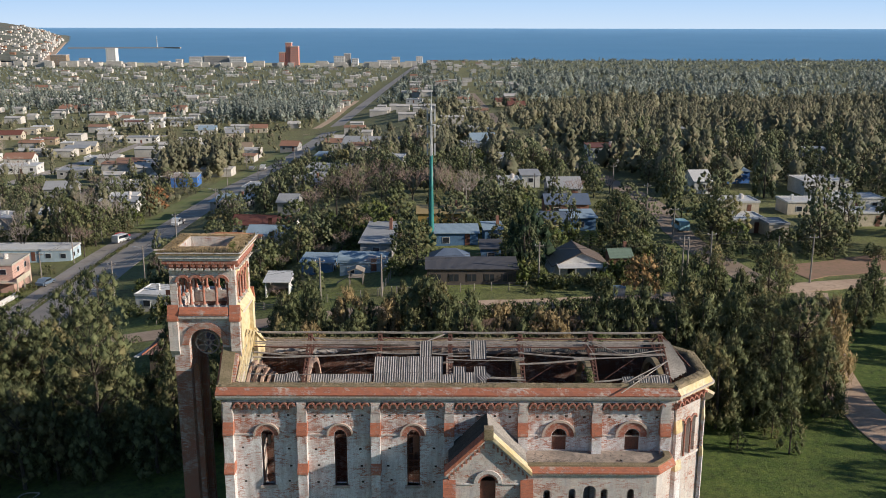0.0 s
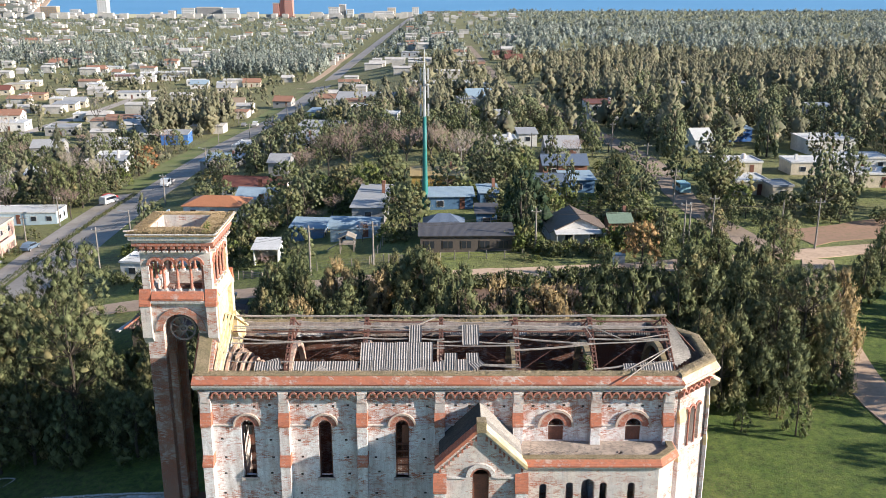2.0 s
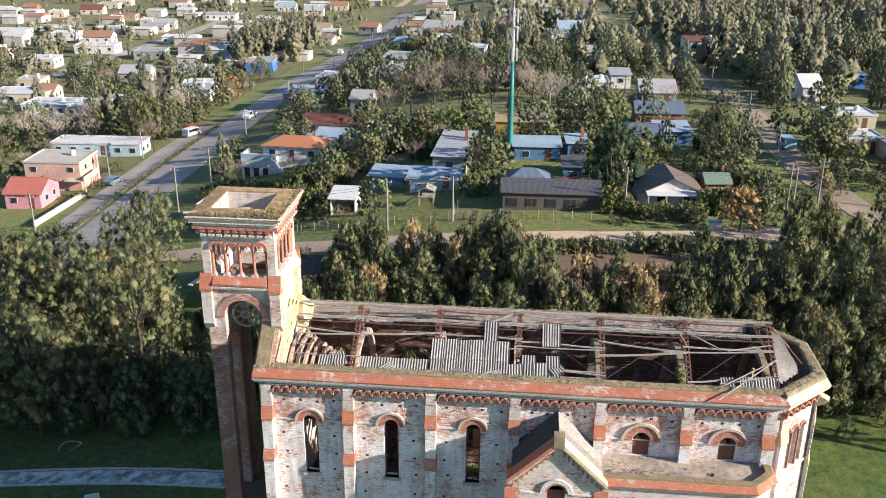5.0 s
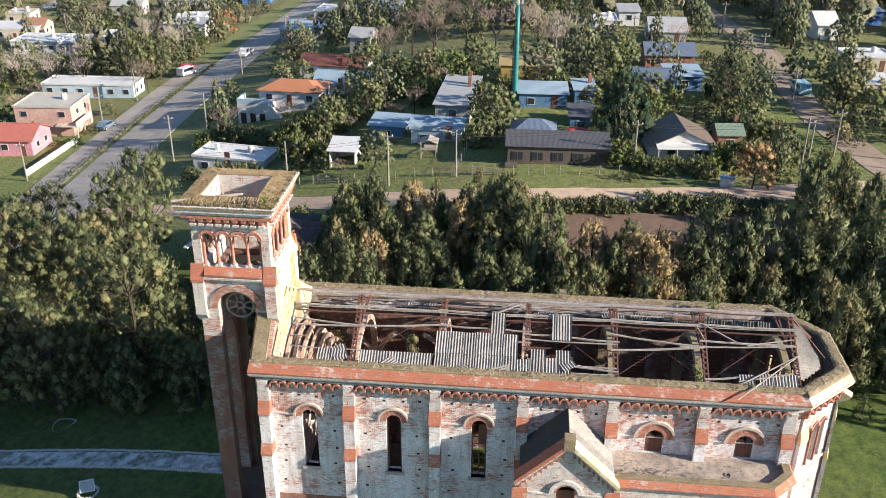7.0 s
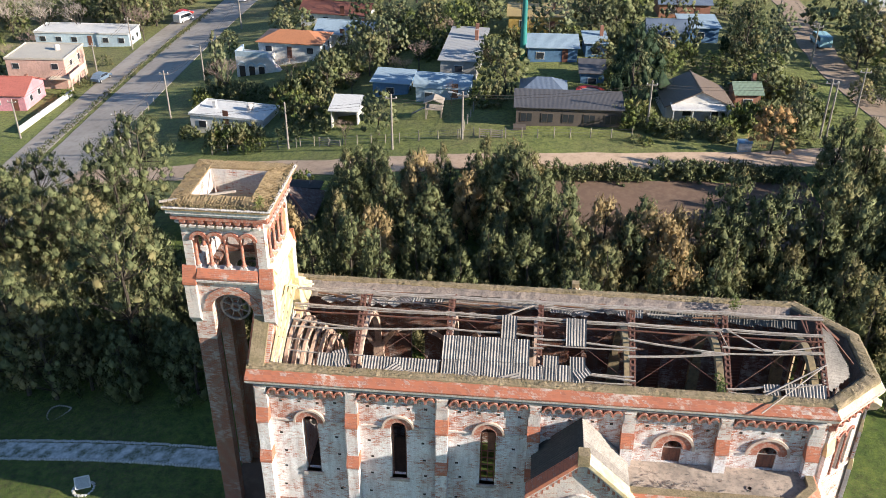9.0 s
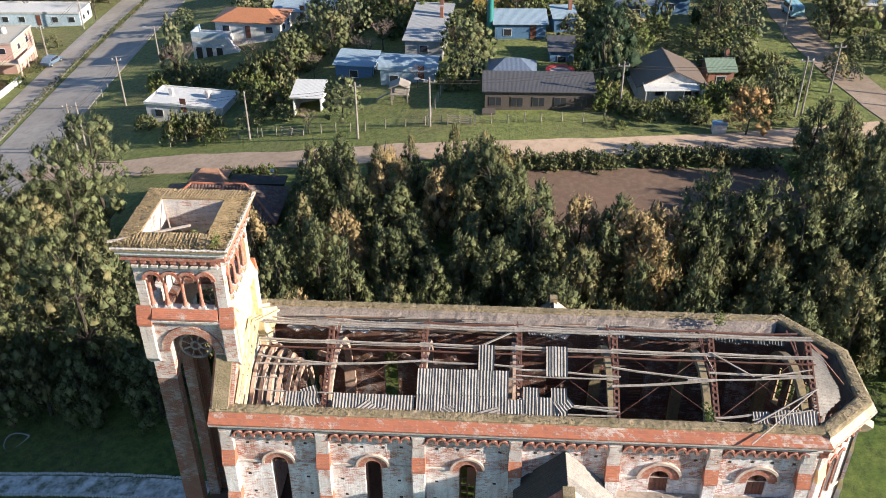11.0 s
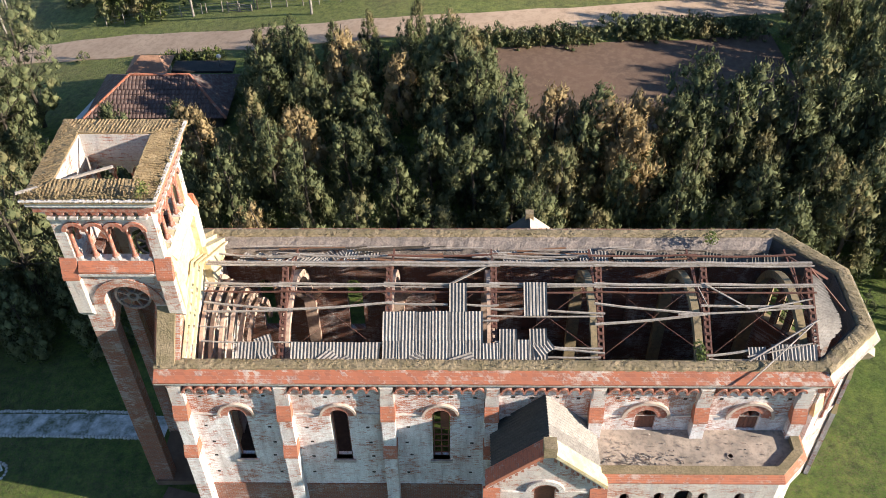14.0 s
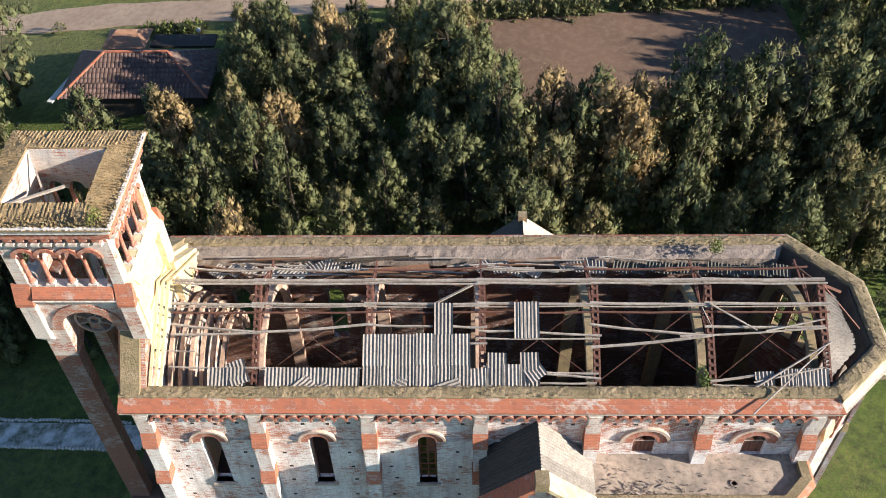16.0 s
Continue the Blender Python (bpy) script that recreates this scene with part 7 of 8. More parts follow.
M["tile"] = surface("old red roof tile", (0.125, 0.062, 0.05), (0.105, 0.075, 0.067), (0.25, 0.22, 0.19), 0.5, 3.0, 0.9, 0, 0.5, 0.02, 0.5)
TX, TYY, TWW, TDD, TH0, TUP = -13.6, 40.2, 13.2, 7.6, tz + 2.3, 2.3
k = TDD / 2
corners = [(TX - TWW / 2, TYY, TH0), (TX + TWW / 2, TYY, TH0), (TX + TWW / 2, TYY + TDD, TH0), (TX - TWW / 2, TYY + TDD, TH0), (TX - TWW / 2 + k, TYY + k, TH0 + TUP), (TX + TWW / 2 - k, TYY + k, TH0 + TUP)]
tile_roof = part("roof", Build().faces(corners, [(0, 1, 5, 4), (1, 2, 5), (2, 3, 4, 5), (3, 0, 4), (3, 2, 1, 0)]), M["tile"], tiled, "hipped roof deck")
tile = Build()
for i in range(5):
    a0, a1 = math.pi * i / 5, math.pi * (i + 1) / 5
    tile.faces([(-0.17 * math.cos(a0), 0, 0.06 * math.sin(a0)), (-0.17 * math.cos(a1), 0, 0.06 * math.sin(a1)), (-0.15 * math.cos(a1), 0.46, 0.05 * math.sin(a1) - 0.03), (-0.15 * math.cos(a0), 0.46, 0.05 * math.sin(a0) - 0.03)], [(0, 1, 2, 3)])
tile.box(-0.17, 0, -0.03, 0.17, 0.02, 0.0)
tile_mesh = mesh_of("tile", tile, M["tile"])
tt = math.degrees(math.atan2(TUP, k))
for r in range(9):
    f = r / 9.2
    n = int((TWW - 2 * k * f) / 0.36)
    for i in range(n):
        piece("tile", tile_mesh, (TX - (n - 1) * 0.18 + i * 0.36, TYY + k * f - 0.02, TH0 + TUP * f + 0.03), tile_roof, (tt, 0, rng.uniform(-3, 3)))
for a, c in ((0, 4), (1, 5), (4, 5)):
    part("ridge_tile", Build().tube(Vector(corners[a]) + Vector((0, 0, .03)), Vector(corners[c]) + Vector((0, 0, .03)), 0.13, 0.13, 8), M["terracotta"], tile_roof, "mortared ridge tiles")
part("gutter_strip", Build().beam((-20.9, 40.0, TH0 - 0.2), (-19.2, 47.5, TH0 - 0.2), 0.5, 0.15), M["frame"], tiled, "white fascia board")
b = Build().faces([(-18.3, 47.6, tz + 2.5), (-14.2, 47.6, tz + 2.5), (-14.2, 51.0, tz + 2.5), (-18.3, 51.0, tz + 2.5), (-17.0, 49.3, tz + 3.5), (-15.2, 49.3, tz + 3.5)], [(0, 1, 5, 4), (1, 2, 5), (2, 3, 4, 5), (3, 0, 4), (3, 2, 1, 0)])
part("dormer_roof", b, surface("faded terracotta tiles", (0.42, 0.23, 0.14), (0.33, 0.17, 0.105), (0.22, 0.14, 0.10), 0.8, 5.0), tiled, "sunlit faded terracotta lantern roof")
part("veranda_roof", Build().box(-14.1, 48.6, tz + 1.9, -8.0, 50.6, tz + 2.1), M["dark"], tiled, "flat dark brown veranda roof")
part("dormer_wall", Build().box(-17.8, 48.0, tz - 0.5, -14.7, 50.6, tz + 2.5), W["cream"], tiled)
pool = solid("pool", Build().box(-11.0, 37.6, tz - 0.4, -7.2, 39.4, tz + 0.35), plain("pool blue", (0.12, 0.40, 0.62), 0.3), "small blue pool beside the tiled house", "pool")

# ---- mast, poles, wires ----
M["teal"] = plain("teal painted steel", (0.03, 0.22, 0.20), 0.5)
M["galv"] = plain("galvanised steel", (0.55, 0.56, 0.57), 0.5, 0.4)
mx, my = 13.5, 91.5
mz = gz(mx, my)
mast = thing("radio_mast", (mx, my, mz), "tall teal tapering radio mast with white antennas", "mast")
TAKEN.append((mx, my, 2))
top = 31.0
part("pole", Build().lathe((mx, my, mz - 0.3), [(0.52, 0), (0.5, 2), (0.36, 10), (0.28, 16.0)], 14), M["teal"], mast, "teal tapered pole", True)
part("upper_pole", Build().lathe((mx, my, mz + 15.7), [(0.25, 0), (0.18, 7.5), (0.08, 8.2), (0.05, 10.8)], 10), M["galv"], mast, "pale upper pole")
for z in (16.6, 19.6, 22.4):
    part("bracket", Build().box(mx - 0.75, my - 0.06, mz + z, mx + 0.75, my + 0.06, mz + z + 0.1).box(mx - 0.06, my - 0.75, mz + z + 0.1, mx + 0.06, my + 0.75, mz + z + 0.2), M["galv"], mast)
    for a in (30, 150, 270):
        c = (mx + 0.72 * math.cos(radians(a)), my + 0.72 * math.sin(radians(a)))
        part("antenna", Build().box(c[0] - 0.13, c[1] - 0.07, mz + z - 1.0, c[0] + 0.13, c[1] + 0.07, mz + z + 1.0), M["frame"], mast, "white panel antenna")
part("dish", Build().lathe((mx + 0.45, my - 0.3, mz + 20.6), [(0.1, 0), (0.36, 0.15), (0.38, 0.3)], 12), M["frame"], mast, "white dish")
part("cable_tray", Build().beam((mx - 0.62, my - 0.1, mz), (mx - 0.38, my - 0.1, mz + 15), 0.1, 0.08), M["dark"], mast)

M["pole"] = surface("grey weathered pole", (0.33, 0.29, 0.25), (0.25, 0.22, 0.19), None, 1.0, 6.0)
POLES = []


def utility_pole(x, y, h=7.2, arm=True, lamp=False):
    z = gz(x, y)
    ob = thing("utility_pole", (x, y, z), "weathered grey utility pole" + (" with a street lamp" if lamp else " with insulators"), "pole", "utility poles")
    part("pole", Build().tube((x, y, z - 0.5), (x, y, z + h), 0.15, 0.10, 8), M["pole"], ob)
    if arm:
        part("crossarm", Build().box(x - 0.7, y - 0.06, z + h - 0.6, x + 0.7, y + 0.06, z + h - 0.48), M["pole"], ob)
        for dx in (-0.6, 0, 0.6):
            part("insulator", Build().lathe((x + dx, y, z + h - 0.48), [(0.05, 0), (0.08, 0.08), (0.04, 0.2)], 6), M["frame"], ob)
    if lamp:
        part("lamp_arm", Build().tube((x, y, z + h - 0.4), (x - 1.2, y - 0.4, z + h), 0.035, 0.03, 5), M["galv"], ob)
        part("lamp_head", Build().box(x - 1.7, y - 0.55, z + h - 0.06, x - 1.15, y - 0.3, z + h + 0.08), M["galv"], ob, "street lamp head")
    TAKEN.append((x, y, 1.0))
    return (x, y, z + h - 0.4)


row = [utility_pole(*p) for p in ((-41.0, 69.5, 7.0), (-16.0, 65.0, 6.5, False), (-1.6, 60.6, 7.2), (6.9, 61.9, 6.2, True, True), (29.5, 65.5, 6.4), (50.2, 65.2, 7.5), (69.5, 66.8, 7.4))]
row2 = [utility_pole(*p) for p in ((-40.2, 70.4, 6.6, False), (-39.6, 84.0, 7.6), (-40.2, 101.4, 6.2, False, True), (-44.0, 135.0, 7.0), (-45.0, 175.0, 7.0, True, True), (-45.0, 230, 7.0), (-43, 290, 7.0))]
row3 = [utility_pole(*p) for p in ((56.4, 72.6, 6.5), (55.5, 92.0, 6.5), (56.5, 118.0, 6.5), (55.5, 150, 6.5))]
utility_pole(66.2, 71.4, 6.0, False)
utility_pole(51.0, 65.5, 7.2, False)
row4 = [utility_pole(*p) for p in ((-64.5, 128.0, 6.5), (-63.5, 110.0, 6.5), (-63.5, 82.0, 6.5))]
for x, y in ((-66, 60), (-72, 176), (-75, 205), (-66.5, 150), (-95, 150), (-110, 190), (20, 112), (35, 130), (-60, 250), (-64, 300)):
    utility_pole(x, y, 6.8)
for line in (row, row2, row3, row4):
    for p, q in zip(line, line[1:]):
        ob = thing("power_line", ((p[0] + q[0]) / 2, (p[1] + q[1]) / 2, (p[2] + q[2]) / 2), "thin dark overhead wires sagging between poles", "wires")
        for dz, dx in ((0.0, 0.0), (-0.35, 0.1)):
            b = Build()
            pts = [Vector(p).lerp(Vector(q), i / 8) + Vector((dx, 0, dz - 1.2 * (1 - (i / 4 - 1) ** 2) * 0.5)) for i in range(9)]
            side = (pts[-1] - pts[0]).cross(Vector((0, 0, 1))).normalized() * 0.014
            up = Vector((0, 0, 0.014))
            b.faces([v for a in pts for v in (a + up, a - up + side, a - up - side)], [(3 * i + k, 3 * i + 3 + k, 3 * i + 3 + (k + 1) % 3, 3 * i + (k + 1) % 3) for i in range(8) for k in range(3)])
            part("wire", b, M["dark"], ob)
tagged(part("moss_tuft", Build(), M["tuft"], church, "dry grass and moss on the wall tops"), kind="stuff").data = quads_mesh("moss_tuft", np.array(TUFTS) - np.array(BASE[church.name]), M["tuft"])
for x, y, z, s in ((26.5, 0.9, 12.3, 0.42), (28.6, 9.35, 12.2, 0.42), (0.55, 2.05, 21.85, 0.34)):
    o = tagged(new("wall_shrub", quads_mesh("wall_shrub", leaf_cloud([(rng.uniform(-.3, .3), rng.uniform(-.3, .3), 0.3 + 0.2 * i, 0.35, 0.35) for i in range(5)], 160, 0.09, int(abs(x) * 7)), M["leaf_bright"])), "small green shrub rooted in the ruined wall", "shrub")
    o.matrix_basis = pose(x, y, z) @ Matrix.Scale(s / 0.5, 4)
fz = gz(-15.3, 3.6)
ob = thing("light_panel", (-15.3, 3.6, fz), "white-framed solar panel leaning in a stone ring on the lawn", "solar lamp", turn=24)
BASE[ob.name] = Vector()
for p, q in (((-0.5, 0, 0.28), (0.5, 0, 0.28)), ((0.5, 0, 0.28), (0.5, 0.42, 1.0)), ((0.5, 0.42, 1.0), (-0.5, 0.42, 1.0)), ((-0.5, 0.42, 1.0), (-0.5, 0, 0.28))):
    part("frame_bar", Build().beam(p, q, 0.06, 0.06), M["frame"], ob)
part("panel", Build().prism([(-0.47, 0.02, 0.3), (0.47, 0.02, 0.3), (0.47, 0.42, 0.98), (-0.47, 0.42, 0.98)], (0, 0.02, -0.012)), surface("grey solar cells", (0.42, 0.43, 0.44), (0.34, 0.35, 0.37), None, 1.0, 9.0, 0.35), ob, "grey panel")
for x in (-0.4, 0.4):
    part("stand", Build().beam((x, 0.4, -0.1), (x, 0.36, 0.9), 0.05, 0.05), M["frame"], ob)
rk = random.Random(21)
for i in range(18):
    a = i * math.pi / 9
    piece("ring_stone", stone, (0.72 * math.cos(a), 0.2 + 0.72 * math.sin(a), 0.03 + rk.uniform(-0.02, 0.03)), ob, (0, 0, rk.uniform(0, 90)))
oz = gz(-21.8, 12.7)
ob = thing("stone_outline", (-21.8, 12.7, oz), "small pale stones laid in a leaf-shaped outline on the lawn", "stone outline", turn=20)
BASE[ob.name] = Vector()
for i in range(30):
    a = i * math.pi / 15
    x, y = 0.95 * math.cos(a), 0.8 * math.sin(a) * (1 - 0.55 * math.cos(a))
    o = piece("outline_stone", stone, (x, y, gz(-21.8 + x, 12.7 + y) - oz - 0.01), ob, (0, 0, rk.uniform(0, 90)))
    o.scale = (0.55, 0.55, 0.6)

# ---- vehicles ----
def vehicle(x, y, turn, paint, label, kind="car"):
    """A parked car, van or pickup, nose along local +x."""
    ob = thing(kind, (x, y, gz(x, y) + 0.08), label, kind, turn=turn)
    BASE[ob.name] = Vector()
    TAKEN.append((x, y, 3))
    if kind == "car":
        side = [(-2.0, 0.35), (2.0, 0.35), (2.05, 0.7), (1.2, 0.9), (0.6, 1.4), (-1.0, 1.45), (-1.7, 0.98), (-2.05, 0.9)]
        glass = [(1.05, 0.92), (0.58, 1.33), (-0.95, 1.38), (-1.5, 0.98)]
    elif kind == "van":
        side = [(-2.3, 0.35), (2.3, 0.35), (2.3, 0.95), (1.85, 1.1), (1.2, 1.9), (-2.2, 1.95), (-2.35, 1.1)]
        glass = [(1.7, 1.12), (1.15, 1.75), (-1.9, 1.8), (-2.0, 1.15)]
    else:
        side = [(-0.3, 0.45), (2.4, 0.45), (2.45, 1.1), (2.1, 1.2), (1.7, 2.1), (0.3, 2.1), (-0.3, 2.0)]
        glass = [(2.02, 1.25), (1.65, 1.95), (0.4, 1.95), (0.4, 1.25)]
    wd = 0.84 if kind == "car" else 0.92
    body = part("body", Build().prism([(a, -wd, c) for a, c in side], (0, 2 * wd, 0)), paint, ob)
    part("glazing", Build().prism([(a, -wd - 0.012, c) for a, c in glass], (0, 2 * wd + 0.024, 0)), GLASS, body, "dark windows")
    if kind == "truck":
        part("bed", Build().box(-2.6, -1.0, 0.7, -0.35, 1.0, 0.85).box(-2.6, -1.0, 0.85, -2.52, 1.0, 1.2).box(-2.52, -1.0, 0.85, -0.35, -0.94, 1.2).box(-2.52, 0.94, 0.85, -0.35, 1.0, 1.2), W["grey"], ob, "open grey bed")
    for s in (1, -1):
        for a in (1.35, -1.35 if kind != "truck" else -1.7):
            wheel = part("wheel", Build().tube((a, s * (wd - 0.12), 0.33), (a, s * (wd + 0.05), 0.33), 0.33, 0.33, 14), M["dark"], ob, "black tyre")
            part("rim", Build().tube((a, s * (wd + 0.05), 0.33), (a, s * (wd + 0.07), 0.33), 0.18, 0.18, 10), M["galv"], wheel)
        part("headlight", Build().box(side[2][0] - 0.1, s * wd * 0.75 - 0.14, 0.62, side[2][0] + 0.02, s * wd * 0.75 + 0.14, 0.76), M["frame"], body)
    return ob


gloss = lambda n, c: plain(n, c, 0.3, 0.0, 0.95)
vehicle(-62.2, 108.6, 80, gloss("steel blue car paint", (0.16, 0.22, 0.30)), "steel-blue parked car beside the service road")
vehicle(59.6, 103.0, 95, gloss("pale van paint", (0.34, 0.58, 0.66)), "pale blue parked van on the dirt street", "van")
vehicle(-61.5, 149.0, 70, gloss("white van paint", (0.75, 0.75, 0.74)), "white parked van under the trees", "van")
vehicle(-63.3, 154.0, 60, gloss("red car paint", (0.55, 0.03, 0.03)), "red parked car under the trees")
vehicle(-52.5, 165.0, -95, gloss("white truck paint", (0.76, 0.76, 0.75)), "small white pickup truck on the main road", "truck")
vehicle(-56.0, 292.0, 90, gloss("white lorry paint", (0.72, 0.72, 0.70)), "white truck on the main road", "truck")
vehicle(-62.0, 300.0, 90, gloss("grey car paint", (0.25, 0.25, 0.26)), "grey car beside the main road")

# ---- hedges, gardens, town trees ----
def bush_kind(name, lobes, count, size, leaf, seed, label):
    rs = np.random.RandomState(seed)
    at, tall = crown_lobes("round", 2.1, 1.5, rs, lobes)
    at[:, 2] -= 0.3
    ob = tagged(new(name, soft_mesh(name, *lobes_and_sprays(at, tall, count, size, rs, 0), leaf)), label, "bush")
    ob.location = (0, -200, -60)
    return ob


rb = random.Random(8)
KIND["bush", 0] = bush_kind("bush", 22, 300, 0.17, M["leaf"], 90, "dense dark green bush")
KIND["bush", 1] = bush_kind("bush", 22, 300, 0.17, M["leaf_bright"], 91, "fresh green garden bush")
for i in range(24):
    for (x, y), n in (((17.3 + i * 0.72, 51.5 + rb.uniform(-.3, .3)), 15), ((29.8 + i * 0.68, 52.8 + rb.uniform(-.4, .4)), 22)):
        if i < n:
            plant(("bush", 0), x, y, rb.uniform(0.85, 1.25), group="hedge beside the car park")
for i in range(44):
    plant(("bush", 0), -56.6 - 0.03 * i + rb.uniform(-.2, .2), 66 + i * 2.1, 0.5, group="hedge between the roads")
for x, y, s in ((28.8, 66.5, 1.5), (29.6, 67.5, 1.2), (31.5, 64.8, 0.7), (34.5, 66.6, 0.9), (37.5, 66.5, 1.0), (39.5, 66.4, 1.1), (41.5, 67.5, 1.2), (38.0, 63.5, 0.8), (-24.5, 70.2, 1.6), (-26.2, 69.6, 1.3), (-17.2, 68.8, 1.2), (-15.2, 73.5, 1.6), (-13.6, 77.5, 1.8), (-18.5, 80, 1.7), (-21, 84, 1.6), (-33, 92, 1.4), (-30, 90, 1.2), (-35, 86, 1.3), (-19.5, 48.5, 0.9), (-64, 99, 1.1), (-63.8, 105.5, 0.8), (-66, 118, 1.2), (-14.0, 54.3, 0.9), (-12.5, 54.0, 0.8), (-11.2, 53.8, 0.9), (-16.5, 55.6, 0.7), (-27.5, 59.2, 0.6), (-21.8, 66.0, 0.9), (-20.0, 66.3, 0.9)):
    plant(("bush", int(s * 10) % 2), x, y, s, group="garden bushes")
KIND["autumn", 0] = tree_kind("autumn_tree", "round", 5.5, 2.3, 1300, 0.13, leaves("orange autumn leaves", (0.26, 0.16, 0.07), (0.46, 0.31, 0.15), (0.40, 0.24, 0.10)), 95, "slender tree in orange autumn leaf")
KIND["autumn", 1] = tree_kind("autumn_tree", "round", 9.0, 3.4, 1500, 0.2, leaves("rust autumn leaves", (0.24, 0.11, 0.05), (0.36, 0.19, 0.09), (0.28, 0.15, 0.07)), 96, "rust-red tree in autumn leaf")
KIND["araucaria", 0] = tree_kind("dark_conifer", "spire", 11.5, 4.6, 4200, 0.2, leaves("blue-green needles", (0.016, 0.034, 0.018), (0.055, 0.085, 0.045), (0.05, 0.075, 0.04)), 97, "large dark blue-green conifer beside the cottage")
plant(("autumn", 0), 43.2, 59.8, 1.15)
plant(("autumn", 1), -66.5, 192.0, 1.0)
plant(("araucaria", 0), 28.3, 75.5, 1.0)
plant(("tall", 1), 46.0, 92.0, 0.75)
for x, y, s in ((-3, 128, 1.3), (3, 133, 1.45), (-8, 134, 1.3), (9, 128, 1.2), (-4, 141, 1.4), (17, 124, 1.1), (14, 131, 1.2), (-12, 126, 1.0), (-11, 83, 0.5), (-2, 90, 0.6), (1, 101, 0.7), (-22, 90, 0.7), (-88, 112, 0.8), (-80, 118, 0.8), (-92, 120, 0.9), (-64.5, 134, 0.9), (-67, 137, 0.9), (-100, 118, 0.9), (-73, 146, 0.8)):
    plant(("bare", int(x) % 2), x, y, s)
for x, y, s in ((-92, 133, 0.9), (-88, 137, 1.0), (-85, 134, 0.85), (-95, 138, 0.9), (-83, 141, 1.0), (-79, 136, 0.8), (-99, 131, 0.9), (-103, 136, 0.8), (-73, 158, 1.2), (-69, 160, 1.1), (-88, 158, 1.0), (-110, 150, 0.9), (-128, 240, 1.3), (-165, 300, 1.5), (-120, 300, 1.4), (-36, 150, 0.7), (20, 116, 0.9), (22, 122, 1.0)):
    plant(("pale_bare", 0), x, y, s)
for x, y, k, s in ((-14.5, 89, "round", 1.0), (-10, 95, "round", 0.9), (9.0, 84.5, "round", 0.95), (11.0, 86.5, "round", 0.8), (-6, 108, "fresh", 1.1), (-2, 112, "round", 1.0), (6, 113, "round", 1.0), (-15, 120, "round", 1.2), (25, 110, "round", 1.0), (30, 118, "round", 1.1), (22, 122, "round", 1.1), (33, 88, "round", 0.9), (37, 90, "fresh", 0.8), (44, 86, "round", 0.8), (48, 84, "fresh", 0.9), (46, 78, "round", 0.9), (-68.5, 142, "tall", 0.9), (-70, 139, "tall", 1.0), (-66.5, 146, "tall", 0.85), (-41, 118, "round", 0.7), (-38, 112, "fresh", 0.7), (-34, 128, "round", 0.8), (-37, 143, "round", 0.9), (-79, 148, "round", 1.1), (-86, 150, "fresh", 1.2), (-95, 140, "fresh", 1.1), (-83, 112, "fresh", 0.8)):
    plant((k, 0), x, y, s)

for x, y, s, n in ((-35.4, 90.0, 1.5, 5), (-30, 88.5, 1.4, 5), (-26.6, 86.2, 1.4, 4), (-21.1, 83.7, 1.7, 6), (-18.4, 86.5, 2.0, 6), (-15.3, 87.1, 1.7, 5), (-15.8, 76.0, 1.8, 5), (-13.8, 69.5, 1.1, 2), (-12.9, 92.3, 1.8, 5), (28.5, 61.8, 0.9, 2), (31.5, 64.6, 1.1, 3), (33.3, 63.8, 1.1, 3), (37.1, 63.3, 1.2, 4), (41.3, 67.7, 1.6, 5), (44.4, 69.3, 1.7, 5), (46.6, 64.5, 1.1, 3), (50.2, 70.9, 1.7, 5), (44.8, 79.0, 1.9, 6), (49.2, 78.0, 1.8, 6), (34.5, 78.5, 1.5, 4), (9.5, 73.0, 1.5, 3), (27.8, 66.8, 1.6, 3), (-27.0, 68.6, 1.7, 3), (-22.0, 69.5, 1.5, 3), (-33.5, 74.5, 1.2, 3), (12, 96, 1.8, 5), (28, 97, 1.8, 5), (33, 94, 1.7, 4), (26, 84, 1.5, 4), (8.5, 92, 1.5, 4), (-1, 96, 1.6, 5), (-8, 102, 1.8, 6), (47, 98, 1.7, 4), (20, 100, 1.7, 4)):
    for i in range(n):
        plant(("bush", (i + int(x)) % 2 if i % 3 else 0), x + rb.uniform(-1.4, 1.4), y + rb.uniform(-.9, .9), s * rb.uniform(0.7, 1.15), group="garden thickets")
for x, y, k, s in ((11.5, 76.6, "round", 1.15), (-9.6, 90.5, "round", 1.1), (2.6, 100.5, "fresh", 1.5), (-2.0, 103, "round", 1.2), (6.5, 106, "round", 1.3), (-12.5, 96, "round", 1.2), (46.2, 95.8, "araucaria", 0.85), (31.0, 108, "round", 1.3), (28, 104, "round", 1.2), (34, 92, "round", 1.0), (62, 92, "round", 1.2), (64, 98, "round", 1.2), (66, 90, "fresh", 1.0), (61, 108, "round", 1.3)):
    plant((k, 0), x, y, s)
for x, y, k, s in ((59.4, 55.5, 1, 0.7), (61.5, 57.6, 2, 0.6)):
    plant(("tall", k), x, y, s, group="trees east of the church")
for x, y, s, n in ((64, 84, 1.7, 4), (68, 80, 1.5, 3), (72, 86, 1.8, 4), (77, 82, 1.6, 4), (82, 86, 1.7, 3), (59, 78, 1.5, 3), (86, 80, 1.4, 3)):
    for i in range(n):
        plant(("round", i % 3), x + rb.uniform(-2.5, 2.5), y + rb.uniform(-1.4, 1.4), s * rb.uniform(0.26, 0.42), group="garden thickets")
for x, y in ((-5.5, 88.0), (-3.8, 87.6), (8.5, 88.5), (-8.2, 63.9), (4.4, 74.0), (14.2, 103.5)):
    plant(("bare", 0), x, y, 0.42)
